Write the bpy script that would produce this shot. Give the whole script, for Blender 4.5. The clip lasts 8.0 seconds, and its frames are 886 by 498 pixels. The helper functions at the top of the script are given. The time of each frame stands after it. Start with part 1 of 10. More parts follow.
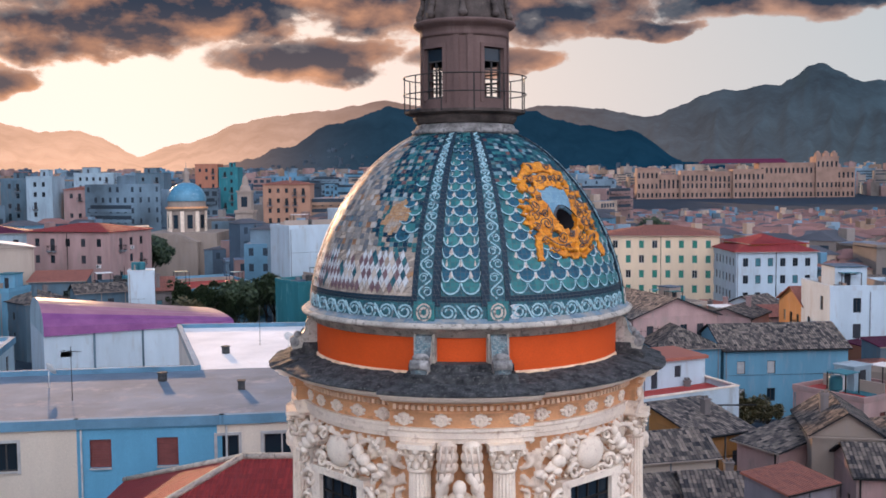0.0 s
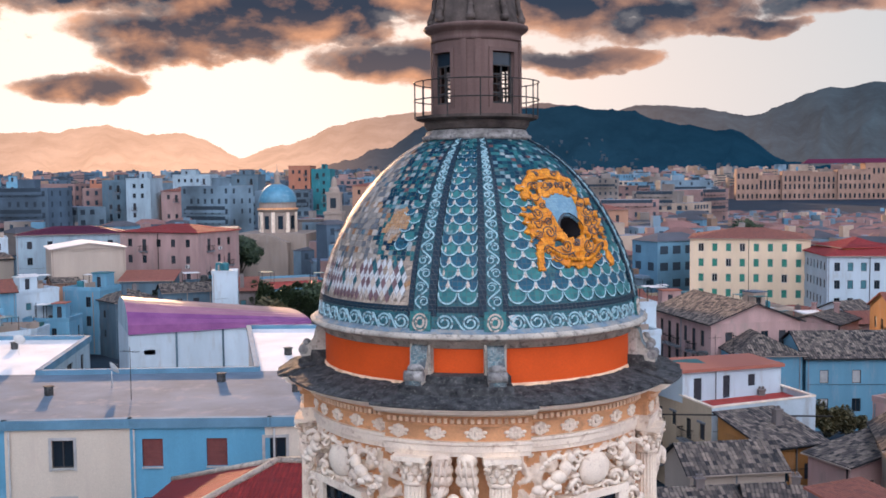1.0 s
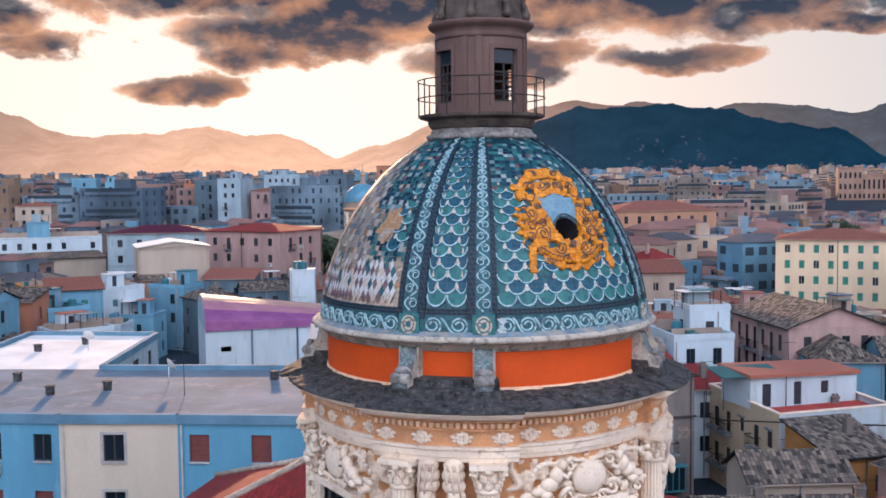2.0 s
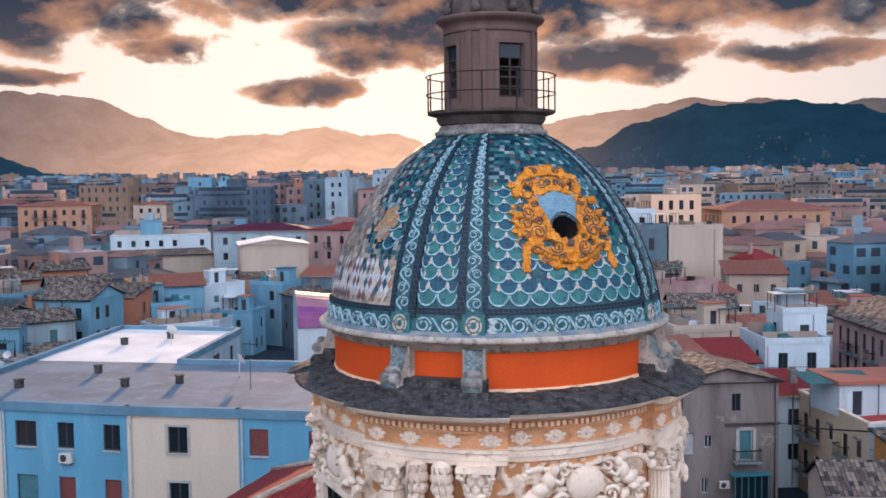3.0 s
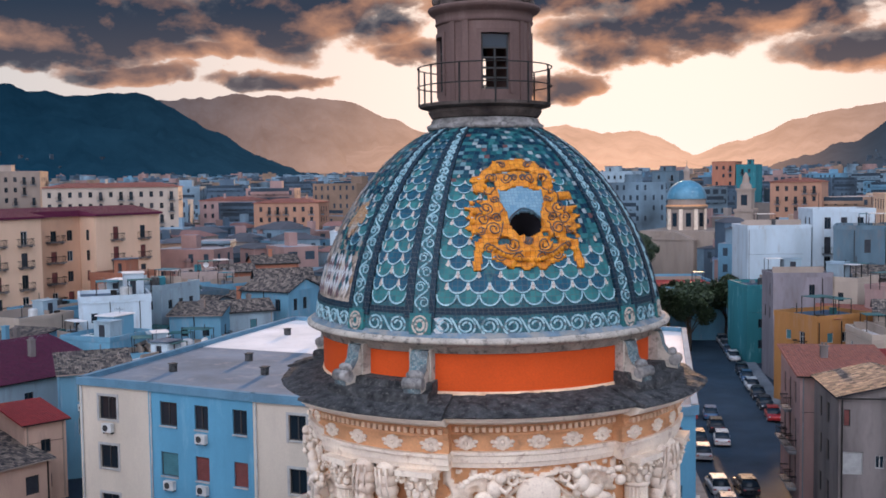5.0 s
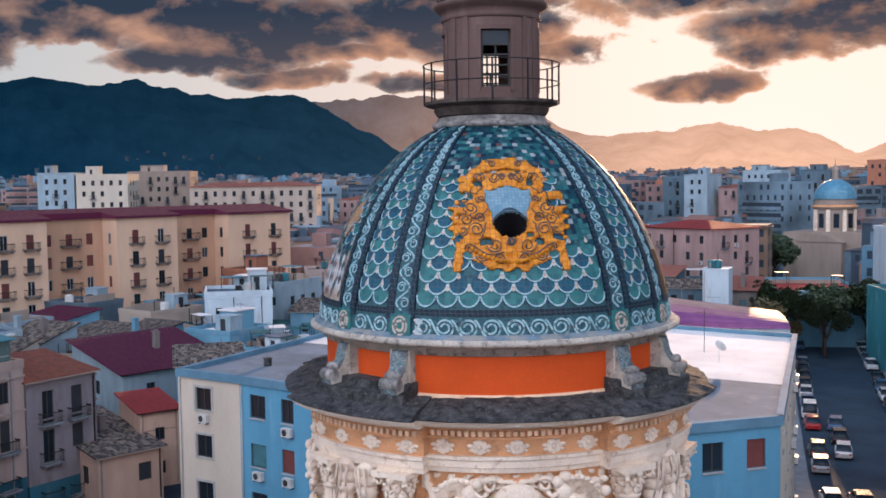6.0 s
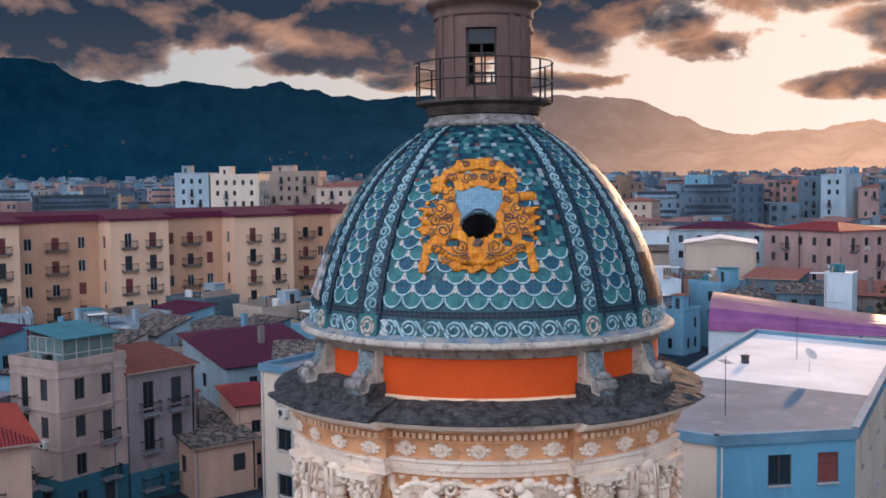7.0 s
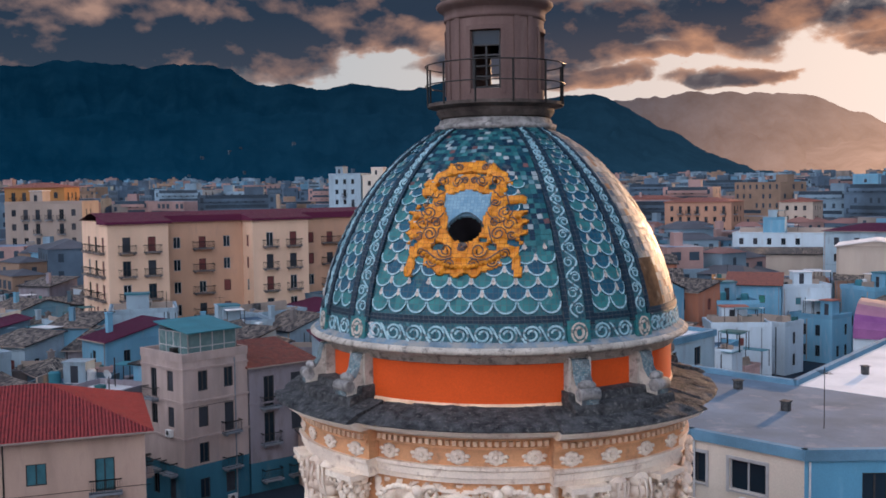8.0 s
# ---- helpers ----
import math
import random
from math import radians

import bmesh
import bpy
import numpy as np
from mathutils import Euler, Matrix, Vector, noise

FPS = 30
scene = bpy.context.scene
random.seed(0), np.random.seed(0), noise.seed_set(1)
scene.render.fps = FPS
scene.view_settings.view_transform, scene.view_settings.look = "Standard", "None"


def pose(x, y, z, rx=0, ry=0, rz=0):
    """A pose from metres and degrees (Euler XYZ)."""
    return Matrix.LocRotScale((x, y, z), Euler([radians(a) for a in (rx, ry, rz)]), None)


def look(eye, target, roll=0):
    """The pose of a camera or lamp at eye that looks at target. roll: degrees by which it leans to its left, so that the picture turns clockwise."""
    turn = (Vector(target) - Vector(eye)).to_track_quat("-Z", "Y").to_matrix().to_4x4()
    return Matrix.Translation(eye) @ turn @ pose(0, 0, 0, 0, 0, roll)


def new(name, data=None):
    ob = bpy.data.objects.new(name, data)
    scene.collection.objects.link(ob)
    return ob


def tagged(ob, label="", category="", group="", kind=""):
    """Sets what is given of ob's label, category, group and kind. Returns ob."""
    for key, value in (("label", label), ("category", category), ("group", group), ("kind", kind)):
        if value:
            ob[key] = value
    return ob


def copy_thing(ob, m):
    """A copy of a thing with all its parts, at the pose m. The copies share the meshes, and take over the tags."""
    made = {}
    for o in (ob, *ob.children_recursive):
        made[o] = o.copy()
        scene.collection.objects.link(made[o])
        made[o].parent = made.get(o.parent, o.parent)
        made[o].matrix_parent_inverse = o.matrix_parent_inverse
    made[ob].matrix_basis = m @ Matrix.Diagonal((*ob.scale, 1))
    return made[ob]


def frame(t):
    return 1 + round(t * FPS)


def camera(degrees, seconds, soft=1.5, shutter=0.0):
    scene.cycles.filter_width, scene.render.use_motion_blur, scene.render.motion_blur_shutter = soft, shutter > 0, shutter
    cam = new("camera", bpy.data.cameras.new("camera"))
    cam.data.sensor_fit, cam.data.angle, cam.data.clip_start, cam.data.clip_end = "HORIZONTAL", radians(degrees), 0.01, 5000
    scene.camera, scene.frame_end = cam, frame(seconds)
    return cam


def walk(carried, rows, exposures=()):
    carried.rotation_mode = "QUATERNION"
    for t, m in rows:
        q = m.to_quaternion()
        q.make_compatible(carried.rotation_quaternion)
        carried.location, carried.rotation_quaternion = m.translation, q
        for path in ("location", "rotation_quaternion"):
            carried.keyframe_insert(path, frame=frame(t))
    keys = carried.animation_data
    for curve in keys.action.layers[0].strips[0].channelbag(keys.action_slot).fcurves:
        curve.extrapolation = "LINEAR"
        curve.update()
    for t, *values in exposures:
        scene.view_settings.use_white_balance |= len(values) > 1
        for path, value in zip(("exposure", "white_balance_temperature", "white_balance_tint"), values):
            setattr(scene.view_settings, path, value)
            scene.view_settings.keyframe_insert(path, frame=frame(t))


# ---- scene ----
cam = camera(47.0, 8.0, soft=1.7)
METRES, EYE, TILT, LEAN, TURN = 30.0, 28.0, 0.0, 0.0, 0.0
ROWS = [
    (0.0, 0.0, 0.0, 0.0, -0.03, -3.84, 0.5),
    (0.5, 0.0458, 0.0113, 0.0033, 2.68, -3.77, 0.54),
    (1.0, 0.093, 0.0227, 0.0056, 5.39, -3.75, 0.56),
    (1.5, 0.1376, 0.0352, 0.0055, 7.85, -3.73, 0.58),
    (3.0, 0.2917, 0.0929, 0.0021, 17.08, -3.7, 0.7),
    (3.5, 0.3431, 0.1169, 0.0006, 20.39, -3.69, 0.75),
    (4.0, 0.4007, 0.147, -0.001, 23.95, -3.67, 0.77),
    (5.5, 0.5713, 0.2606, -0.005, 34.4, -3.6, 0.76),
    (6.0, 0.6267, 0.3092, -0.0057, 38.89, -3.56, 0.75),
    (6.5, 0.6804, 0.3611, -0.0063, 42.94, -3.52, 0.73),
    (7.0, 0.7279, 0.4118, -0.0069, 46.58, -3.48, 0.69),
    (7.5, 0.776, 0.4688, -0.0064, 50.93, -3.45, 0.74),
    (8.0, 0.8195, 0.5283, -0.0055, 55.69, -3.38, 0.75),
]
walk(cam, [(t, pose(-0.714, -34.02, EYE, TILT, LEAN, TURN) @ pose(METRES * x, METRES * y, METRES * z, 90 + pitch, roll, yaw)) for t, x, y, z, yaw, pitch, roll in ROWS],
     [(0.0, -0.15, 6500, 18), (0.5, -0.06, 6500, 18), (1.0, 0.0, 6500, 18), (3.0, -0.08, 6500, 18), (4.0, -0.18, 6500, 18), (5.5, -0.18, 6500, 18), (8.0, -0.34, 6500, 18)])


# ---- world and sun ----
SUN_BEARING, SUN_HEIGHT = 21.0, 7.5      # degrees left of +y, degrees up


def link(nt, a, b):
    nt.links.new(a, b)


def node(nt, kind, **values):
    n = nt.nodes.new(kind)
    for key, value in values.items():
        n.inputs[key].default_value = value
    return n


def math_node(nt, op, a, b=None, clamp=False):
    n = nt.nodes.new("ShaderNodeMath")
    n.operation, n.use_clamp = op, clamp
    for k, v in enumerate((a, b)):
        if v is None:
            continue
        if isinstance(v, (int, float)):
            n.inputs[k].default_value = v
        else:
            nt.links.new(v, n.inputs[k])
    return n.outputs[0]


def mix_node(nt, fac, a, b, blend="MIX"):
    n = nt.nodes.new("ShaderNodeMix")
    n.data_type, n.blend_type = "RGBA", blend
    for sock, v in ((n.inputs[0], fac), (n.inputs[6], a), (n.inputs[7], b)):
        if isinstance(v, (int, float)):
            sock.default_value = v
        elif isinstance(v, tuple):
            sock.default_value = (*v[:3], 1)
        else:
            nt.links.new(v, sock)
    return n.outputs[2]


def ramp_node(nt, fac, stops, ease="LINEAR"):
    n = nt.nodes.new("ShaderNodeValToRGB")
    n.color_ramp.interpolation = ease
    while len(n.color_ramp.elements) < len(stops):
        n.color_ramp.elements.new(0.5)
    for el, (pos, col) in zip(n.color_ramp.elements, stops):
        el.position = pos
        el.color = (col, col, col, 1) if isinstance(col, (int, float)) else (*col, 1)
    nt.links.new(fac, n.inputs[0])
    return n.outputs[0]


# clouds: bearing left of +y and height of the middle, half width, half height, in degrees
CLOUDS = [(12.0, 9.9, 15.0, 2.9), (19.5, 8.2, 7.0, 1.3), (21.0, 6.9, 3.4, 1.1), (24.6, 5.2, 4.4, 0.95), (7.0, 6.7, 6.5, 1.4), (-18.5, 9.9, 8.5, 1.6), (-10.0, 8.2, 3.2, 0.7), (22.0, 10.6, 9.0, 2.0), (-4.0, 9.9, 9.0, 2.4), (-2.0, 6.6, 4.6, 0.85), (-25.0, 9.2, 5.0, 0.8),
          (38.0, 9.4, 8.5, 2.9), (31.5, 7.2, 3.5, 0.8), (39.5, 5.6, 4.0, 0.55), (49.0, 8.8, 8.0, 2.3), (46.5, 6.0, 4.6, 0.7), (67.0, 9.2, 10.0, 3.0), (57.0, 10.0, 9.0, 2.2), (77.0, 8.2, 11.0, 3.2), (52.5, 6.9, 4.5, 0.9), (50.0, 8.0, 7.0, 1.1), (60.5, 8.2, 5.0, 1.0), (44.0, 7.3, 3.2, 0.7), (70.0, 7.6, 6.0, 1.0), (-34.0, 8.0, 8.0, 2.5), (92.0, 8.0, 12.0, 3.0)]


def build_world():
    world = bpy.data.worlds.new("evening_sky")
    scene.world = world
    world.use_nodes = True
    nt = world.node_tree
    nt.nodes.clear()
    sky = nt.nodes.new("ShaderNodeTexSky")
    sky.sky_type, sky.sun_disc = "NISHITA", False
    sky.sun_elevation, sky.sun_rotation = radians(SUN_HEIGHT), radians(-SUN_BEARING)
    sky.air_density, sky.dust_density = 1.0, 1.5
    co = nt.nodes.new("ShaderNodeTexCoord")
    way = co.outputs["Generated"]
    sep = nt.nodes.new("ShaderNodeSeparateXYZ")
    link(nt, way, sep.inputs[0])
    x, y, z = sep.outputs
    up = math_node(nt, "MAXIMUM", z, 0.0)
    deg = 180 / math.pi
    bear = math_node(nt, "MULTIPLY", math_node(nt, "ARCTAN2", math_node(nt, "MULTIPLY", x, -1.0), y), deg)
    elev = math_node(nt, "MULTIPLY", math_node(nt, "ARCSINE", z), deg)
    b = radians(SUN_BEARING)
    toward = math_node(nt, "ADD", math_node(nt, "MULTIPLY", x, -math.sin(b)), math_node(nt, "MULTIPLY", y, math.cos(b)))
    ahead = math_node(nt, "MAXIMUM", toward, 0.0)
    wide = math_node(nt, "POWER", ahead, 5.0)
    near = math_node(nt, "POWER", ahead, 18.0)

    # puffs: noise in the way's own space, flattened, and the same again a little towards the sun
    def puffs(shift, scale, detail, rough):
        mp = nt.nodes.new("ShaderNodeMapping")
        mp.inputs["Scale"].default_value = (1, 1, 1.75)
        mp.inputs["Location"].default_value = shift
        link(nt, way, mp.inputs[0])
        n = node(nt, "ShaderNodeTexNoise", Scale=scale, Detail=detail, Roughness=rough, Distortion=0.15)
        link(nt, mp.outputs[0], n.inputs["Vector"])
        return n.outputs[0]
    n1 = puffs((0, 0, 0), 13.0, 7.0, 0.52)
    n2 = puffs((-math.sin(b) * 0.012, math.cos(b) * 0.012, -0.030), 13.0, 7.0, 0.52)
    fine = puffs((3, 1, 2), 42.0, 6.0, 0.6)
    warp_b = math_node(nt, "ADD", bear, math_node(nt, "MULTIPLY", math_node(nt, "SUBTRACT", n1, 0.5), 9.0))
    warp_e = math_node(nt, "ADD", elev, math_node(nt, "MULTIPLY", math_node(nt, "SUBTRACT", n2, 0.5), 2.6))
    field = None
    for cb, ce, w, h in CLOUDS:
        db = math_node(nt, "MULTIPLY", math_node(nt, "SUBTRACT", warp_b, cb), 1 / w)
        de = math_node(nt, "MULTIPLY", math_node(nt, "SUBTRACT", warp_e, ce), 1 / h)
        blob = math_node(nt, "SUBTRACT", 1.0, math_node(nt, "ADD", math_node(nt, "MULTIPLY", db, db), math_node(nt, "MULTIPLY", de, de)))
        field = blob if field is None else math_node(nt, "MAXIMUM", field, blob)
    field = math_node(nt, "MAXIMUM", field, -1.3)
    dens = math_node(nt, "ADD", math_node(nt, "MULTIPLY", field, 0.78), math_node(nt, "MULTIPLY", math_node(nt, "SUBTRACT", n1, 0.5), 1.9))
    dens = math_node(nt, "ADD", dens, math_node(nt, "MULTIPLY", math_node(nt, "SUBTRACT", fine, 0.5), 0.5))
    dens = math_node(nt, "ADD", dens, ramp_node(nt, math_node(nt, "MULTIPLY", bear, 1 / 90), [(0.42, 0.0), (0.75, 0.34)]))
    cover = ramp_node(nt, dens, [(0.0, 0.0), (0.30, 0.88), (0.55, 1.0), (1.0, 1.0)], "EASE")
    thick = ramp_node(nt, dens, [(0.0, 0.0), (0.15, 0.22), (0.40, 0.66), (0.9, 1.0)])
    relief = math_node(nt, "MULTIPLY", math_node(nt, "SUBTRACT", n1, n2), 3.6)
    relief = math_node(nt, "ADD", relief, math_node(nt, "MULTIPLY", math_node(nt, "SUBTRACT", fine, 0.5), 0.55))
    clear = mix_node(nt, 1.0, sky.outputs[0], (0.10, 0.10, 0.10), "MULTIPLY")
    low = ramp_node(nt, math_node(nt, "MULTIPLY", elev, 1 / 20), [(0.0, 1.0), (0.45, 0.9), (1.0, 0.0)])
    glow = mix_node(nt, math_node(nt, "POWER", ahead, 3.0), (0.42, 0.62, 0.70), (1.0, 0.84, 0.73))
    clear = mix_node(nt, low, clear, glow)
    clear = mix_node(nt, math_node(nt, "MULTIPLY", near, low), clear, (1.34, 1.13, 0.95))
    lit = mix_node(nt, wide, (0.46, 0.31, 0.25), (0.86, 0.42, 0.22))
    dark = mix_node(nt, wide, (0.040, 0.068, 0.105), (0.150, 0.122, 0.125))
    dark = mix_node(nt, ramp_node(nt, math_node(nt, "MULTIPLY", elev, 1 / 20), [(0.30, 0.0), (0.48, 0.8)]), dark, (0.020, 0.046, 0.082))
    body = math_node(nt, "SUBTRACT", thick, relief, True)
    cloud = mix_node(nt, body, lit, dark)
    final = mix_node(nt, cover, clear, cloud)
    # overhead the deck thins; opposite the sunset the whole sky is lit by it
    over = ramp_node(nt, math_node(nt, "MULTIPLY", elev, 1 / 60), [(0.0, 0.0), (0.27, 0.0), (0.6, 1.0)])
    final = mix_node(nt, over, final, (0.12, 0.29, 0.58))
    back = ramp_node(nt, math_node(nt, "MULTIPLY", toward, -1.0), [(0.0, 0.0), (0.5, 1.0)], "EASE")
    final = mix_node(nt, back, final, BACK_SKY)
    bg = nt.nodes.new("ShaderNodeBackground")
    bg.inputs[1].default_value = 1.0
    link(nt, final, bg.inputs[0])
    out = nt.nodes.new("ShaderNodeOutputWorld")
    link(nt, bg.outputs[0], out.inputs[0])


BACK_SKY = (1.98, 2.20, 2.58)
build_world()
sun_data = bpy.data.lights.new("sun", "SUN")
sun_data.energy, sun_data.angle, sun_data.color = 5.0, radians(1.5), (1.0, 0.62, 0.34)
sun = new("sun", sun_data)
sb, sh = radians(SUN_BEARING), radians(SUN_HEIGHT)
sun_way = Vector((-math.sin(sb) * math.cos(sh), math.cos(sb) * math.cos(sh), math.sin(sh)))
sun.matrix_world = look(sun_way * 100, (0, 0, 0))


# ---- materials ----
def surface(name, base, other=None, scale=0.5, fine=14.0, var=0.16, rough=0.85, bump=0.25, stain=None, stain_scale=0.25, stain_at=0.56,
            metal=0.0, streak=False, spread=0.0, coords="Object"):
    """A matt building surface: two scales of grain, blotches of a second colour, relief, and a small difference from object to object."""
    m = bpy.data.materials.new(name)
    m.use_nodes = True
    nt = m.node_tree
    bsdf = nt.nodes["Principled BSDF"]
    tc = nt.nodes.new("ShaderNodeTexCoord")
    info = nt.nodes.new("ShaderNodeObjectInfo")
    shift = nt.nodes.new("ShaderNodeVectorMath")
    shift.operation = "ADD"
    link(nt, tc.outputs[coords], shift.inputs[0])
    comb = nt.nodes.new("ShaderNodeCombineXYZ")
    link(nt, math_node(nt, "MULTIPLY", info.outputs["Random"], 37.0), comb.inputs[0])
    link(nt, comb.outputs[0], shift.inputs[1])
    vec = shift.outputs[0]
    if streak:
        mp = nt.nodes.new("ShaderNodeMapping")
        mp.inputs["Scale"].default_value = (1, 1, 0.22)
        link(nt, vec, mp.inputs[0])
        svec = mp.outputs[0]
    else:
        svec = vec
    n1 = node(nt, "ShaderNodeTexNoise", Scale=scale, Detail=6.0, Roughness=0.6)
    n2 = node(nt, "ShaderNodeTexNoise", Scale=fine, Detail=4.0, Roughness=0.65)
    n3 = node(nt, "ShaderNodeTexNoise", Scale=stain_scale * 4, Detail=8.0, Roughness=0.68)
    link(nt, svec, n1.inputs["Vector"])
    link(nt, vec, n2.inputs["Vector"])
    link(nt, svec, n3.inputs["Vector"])
    dark = tuple(c * (1 - 2 * var) for c in base)
    light = tuple(min(1, c * (1 + 1.2 * var)) for c in (other or base))
    col = mix_node(nt, ramp_node(nt, n1.outputs[0], [(0.3, 0.0), (0.7, 1.0)]), dark, light)
    grain = ramp_node(nt, n2.outputs[0], [(0.25, 0.72), (0.75, 1.12)])
    col = mix_node(nt, 0.55, col, grain, "MULTIPLY")
    if stain:
        col = mix_node(nt, ramp_node(nt, n3.outputs[0], [(stain_at, 0.0), (stain_at + 0.16, 0.8)]), col, stain)
    if spread:
        hsv = nt.nodes.new("ShaderNodeHueSaturation")
        link(nt, math_node(nt, "ADD", 1 - spread, math_node(nt, "MULTIPLY", info.outputs["Random"], 2 * spread)), hsv.inputs["Value"])
        link(nt, col, hsv.inputs["Color"])
        col = hsv.outputs[0]
    link(nt, col, bsdf.inputs["Base Color"])
    link(nt, ramp_node(nt, n2.outputs[0], [(0.2, max(0.02, rough - 0.12)), (0.8, min(1, rough + 0.1))]), bsdf.inputs["Roughness"])
    bsdf.inputs["Metallic"].default_value = metal
    bsdf.inputs["Specular IOR Level"].default_value = 0.5 if metal or rough < 0.5 else 0.22
    if bump:
        bp = node(nt, "ShaderNodeBump", Strength=bump, Distance=0.03)
        link(nt, n2.outputs[0], bp.inputs["Height"])
        link(nt, bp.outputs[0], bsdf.inputs["Normal"])
    return m


def glazed(name, base, other, tile=0.14, rough=0.42, white=0.0, crack=(0.10, 0.10, 0.10), worn=(0.42, 0.36, 0.30), worn_at=0.66, per_tile=0.5):
    """Glazed majolica laid in small square tiles: joints, a shade for every tile, chips that show the clay."""
    m = bpy.data.materials.new(name)
    m.use_nodes = True
    nt = m.node_tree
    bsdf = nt.nodes["Principled BSDF"]
    uv = nt.nodes.new("ShaderNodeUVMap")
    brick = nt.nodes.new("ShaderNodeTexBrick")
    brick.offset = 0.0
    for key, value in (("Scale", 1.0), ("Mortar Size", 0.006), ("Mortar Smooth", 0.3), ("Brick Width", tile), ("Row Height", tile)):
        brick.inputs[key].default_value = value
    brick.inputs["Color1"].default_value, brick.inputs["Color2"].default_value = (0, 0, 0, 1), (1, 1, 1, 1)
    brick.inputs["Mortar"].default_value = (0.5, 0.5, 0.5, 1)
    link(nt, uv.outputs[0], brick.inputs["Vector"])
    n1 = node(nt, "ShaderNodeTexNoise", Scale=1.1, Detail=7.0, Roughness=0.65)
    n2 = node(nt, "ShaderNodeTexNoise", Scale=11.0, Detail=4.0, Roughness=0.6)
    link(nt, uv.outputs[0], n1.inputs["Vector"])
    link(nt, uv.outputs[0], n2.inputs["Vector"])
    tone = math_node(nt, "ADD", math_node(nt, "MULTIPLY", brick.outputs[0], per_tile), math_node(nt, "MULTIPLY", n2.outputs[0], 1 - per_tile))
    col = mix_node(nt, ramp_node(nt, tone, [(0.2, 0.0), (0.8, 1.0)]), base, other)
    col = mix_node(nt, ramp_node(nt, math_node(nt, "ADD", math_node(nt, "MULTIPLY", n1.outputs[0], 0.8), math_node(nt, "MULTIPLY", n2.outputs[0], 0.2)),
                                 [(worn_at, 0.0), (worn_at + 0.07, 0.85)]), col, worn)
    col = mix_node(nt, math_node(nt, "MULTIPLY", brick.outputs["Fac"], 0.75), col, crack)
    link(nt, col, bsdf.inputs["Base Color"])
    link(nt, ramp_node(nt, n2.outputs[0], [(0.3, rough), (0.75, rough + 0.3)]), bsdf.inputs["Roughness"])
    bsdf.inputs["Specular IOR Level"].default_value = 0.32
    bp = node(nt, "ShaderNodeBump", Strength=0.35, Distance=0.02)
    link(nt, math_node(nt, "SUBTRACT", n2.outputs[0], math_node(nt, "MULTIPLY", brick.outputs["Fac"], 0.6)), bp.inputs["Height"])
    link(nt, bp.outputs[0], bsdf.inputs["Normal"])
    return m


def shuffled(name, stops):
    """Old glazed tiles of many colours put back in no order: each piece takes one colour."""
    m = bpy.data.materials.new(name)
    m.use_nodes = True
    nt = m.node_tree
    bsdf = nt.nodes["Principled BSDF"]
    geo = nt.nodes.new("ShaderNodeNewGeometry")
    col = ramp_node(nt, geo.outputs["Random Per Island"], stops, "CONSTANT")
    n1 = node(nt, "ShaderNodeTexNoise", Scale=9.0, Detail=5.0, Roughness=0.65)
    n2 = node(nt, "ShaderNodeTexNoise", Scale=1.6, Detail=6.0, Roughness=0.65)
    link(nt, geo.outputs["Position"], n1.inputs["Vector"])
    link(nt, geo.outputs["Position"], n2.inputs["Vector"])
    col = mix_node(nt, 0.8, col, ramp_node(nt, n1.outputs[0], [(0.3, 0.55), (0.7, 1.1)]), "MULTIPLY")
    col = mix_node(nt, ramp_node(nt, n2.outputs[0], [(0.60, 0.0), (0.68, 0.6)]), col, (0.20, 0.19, 0.17))
    link(nt, col, bsdf.inputs["Base Color"])
    link(nt, ramp_node(nt, n1.outputs[0], [(0.3, 0.4), (0.7, 0.75)]), bsdf.inputs["Roughness"])
    bsdf.inputs["Specular IOR Level"].default_value = 0.3
    return m


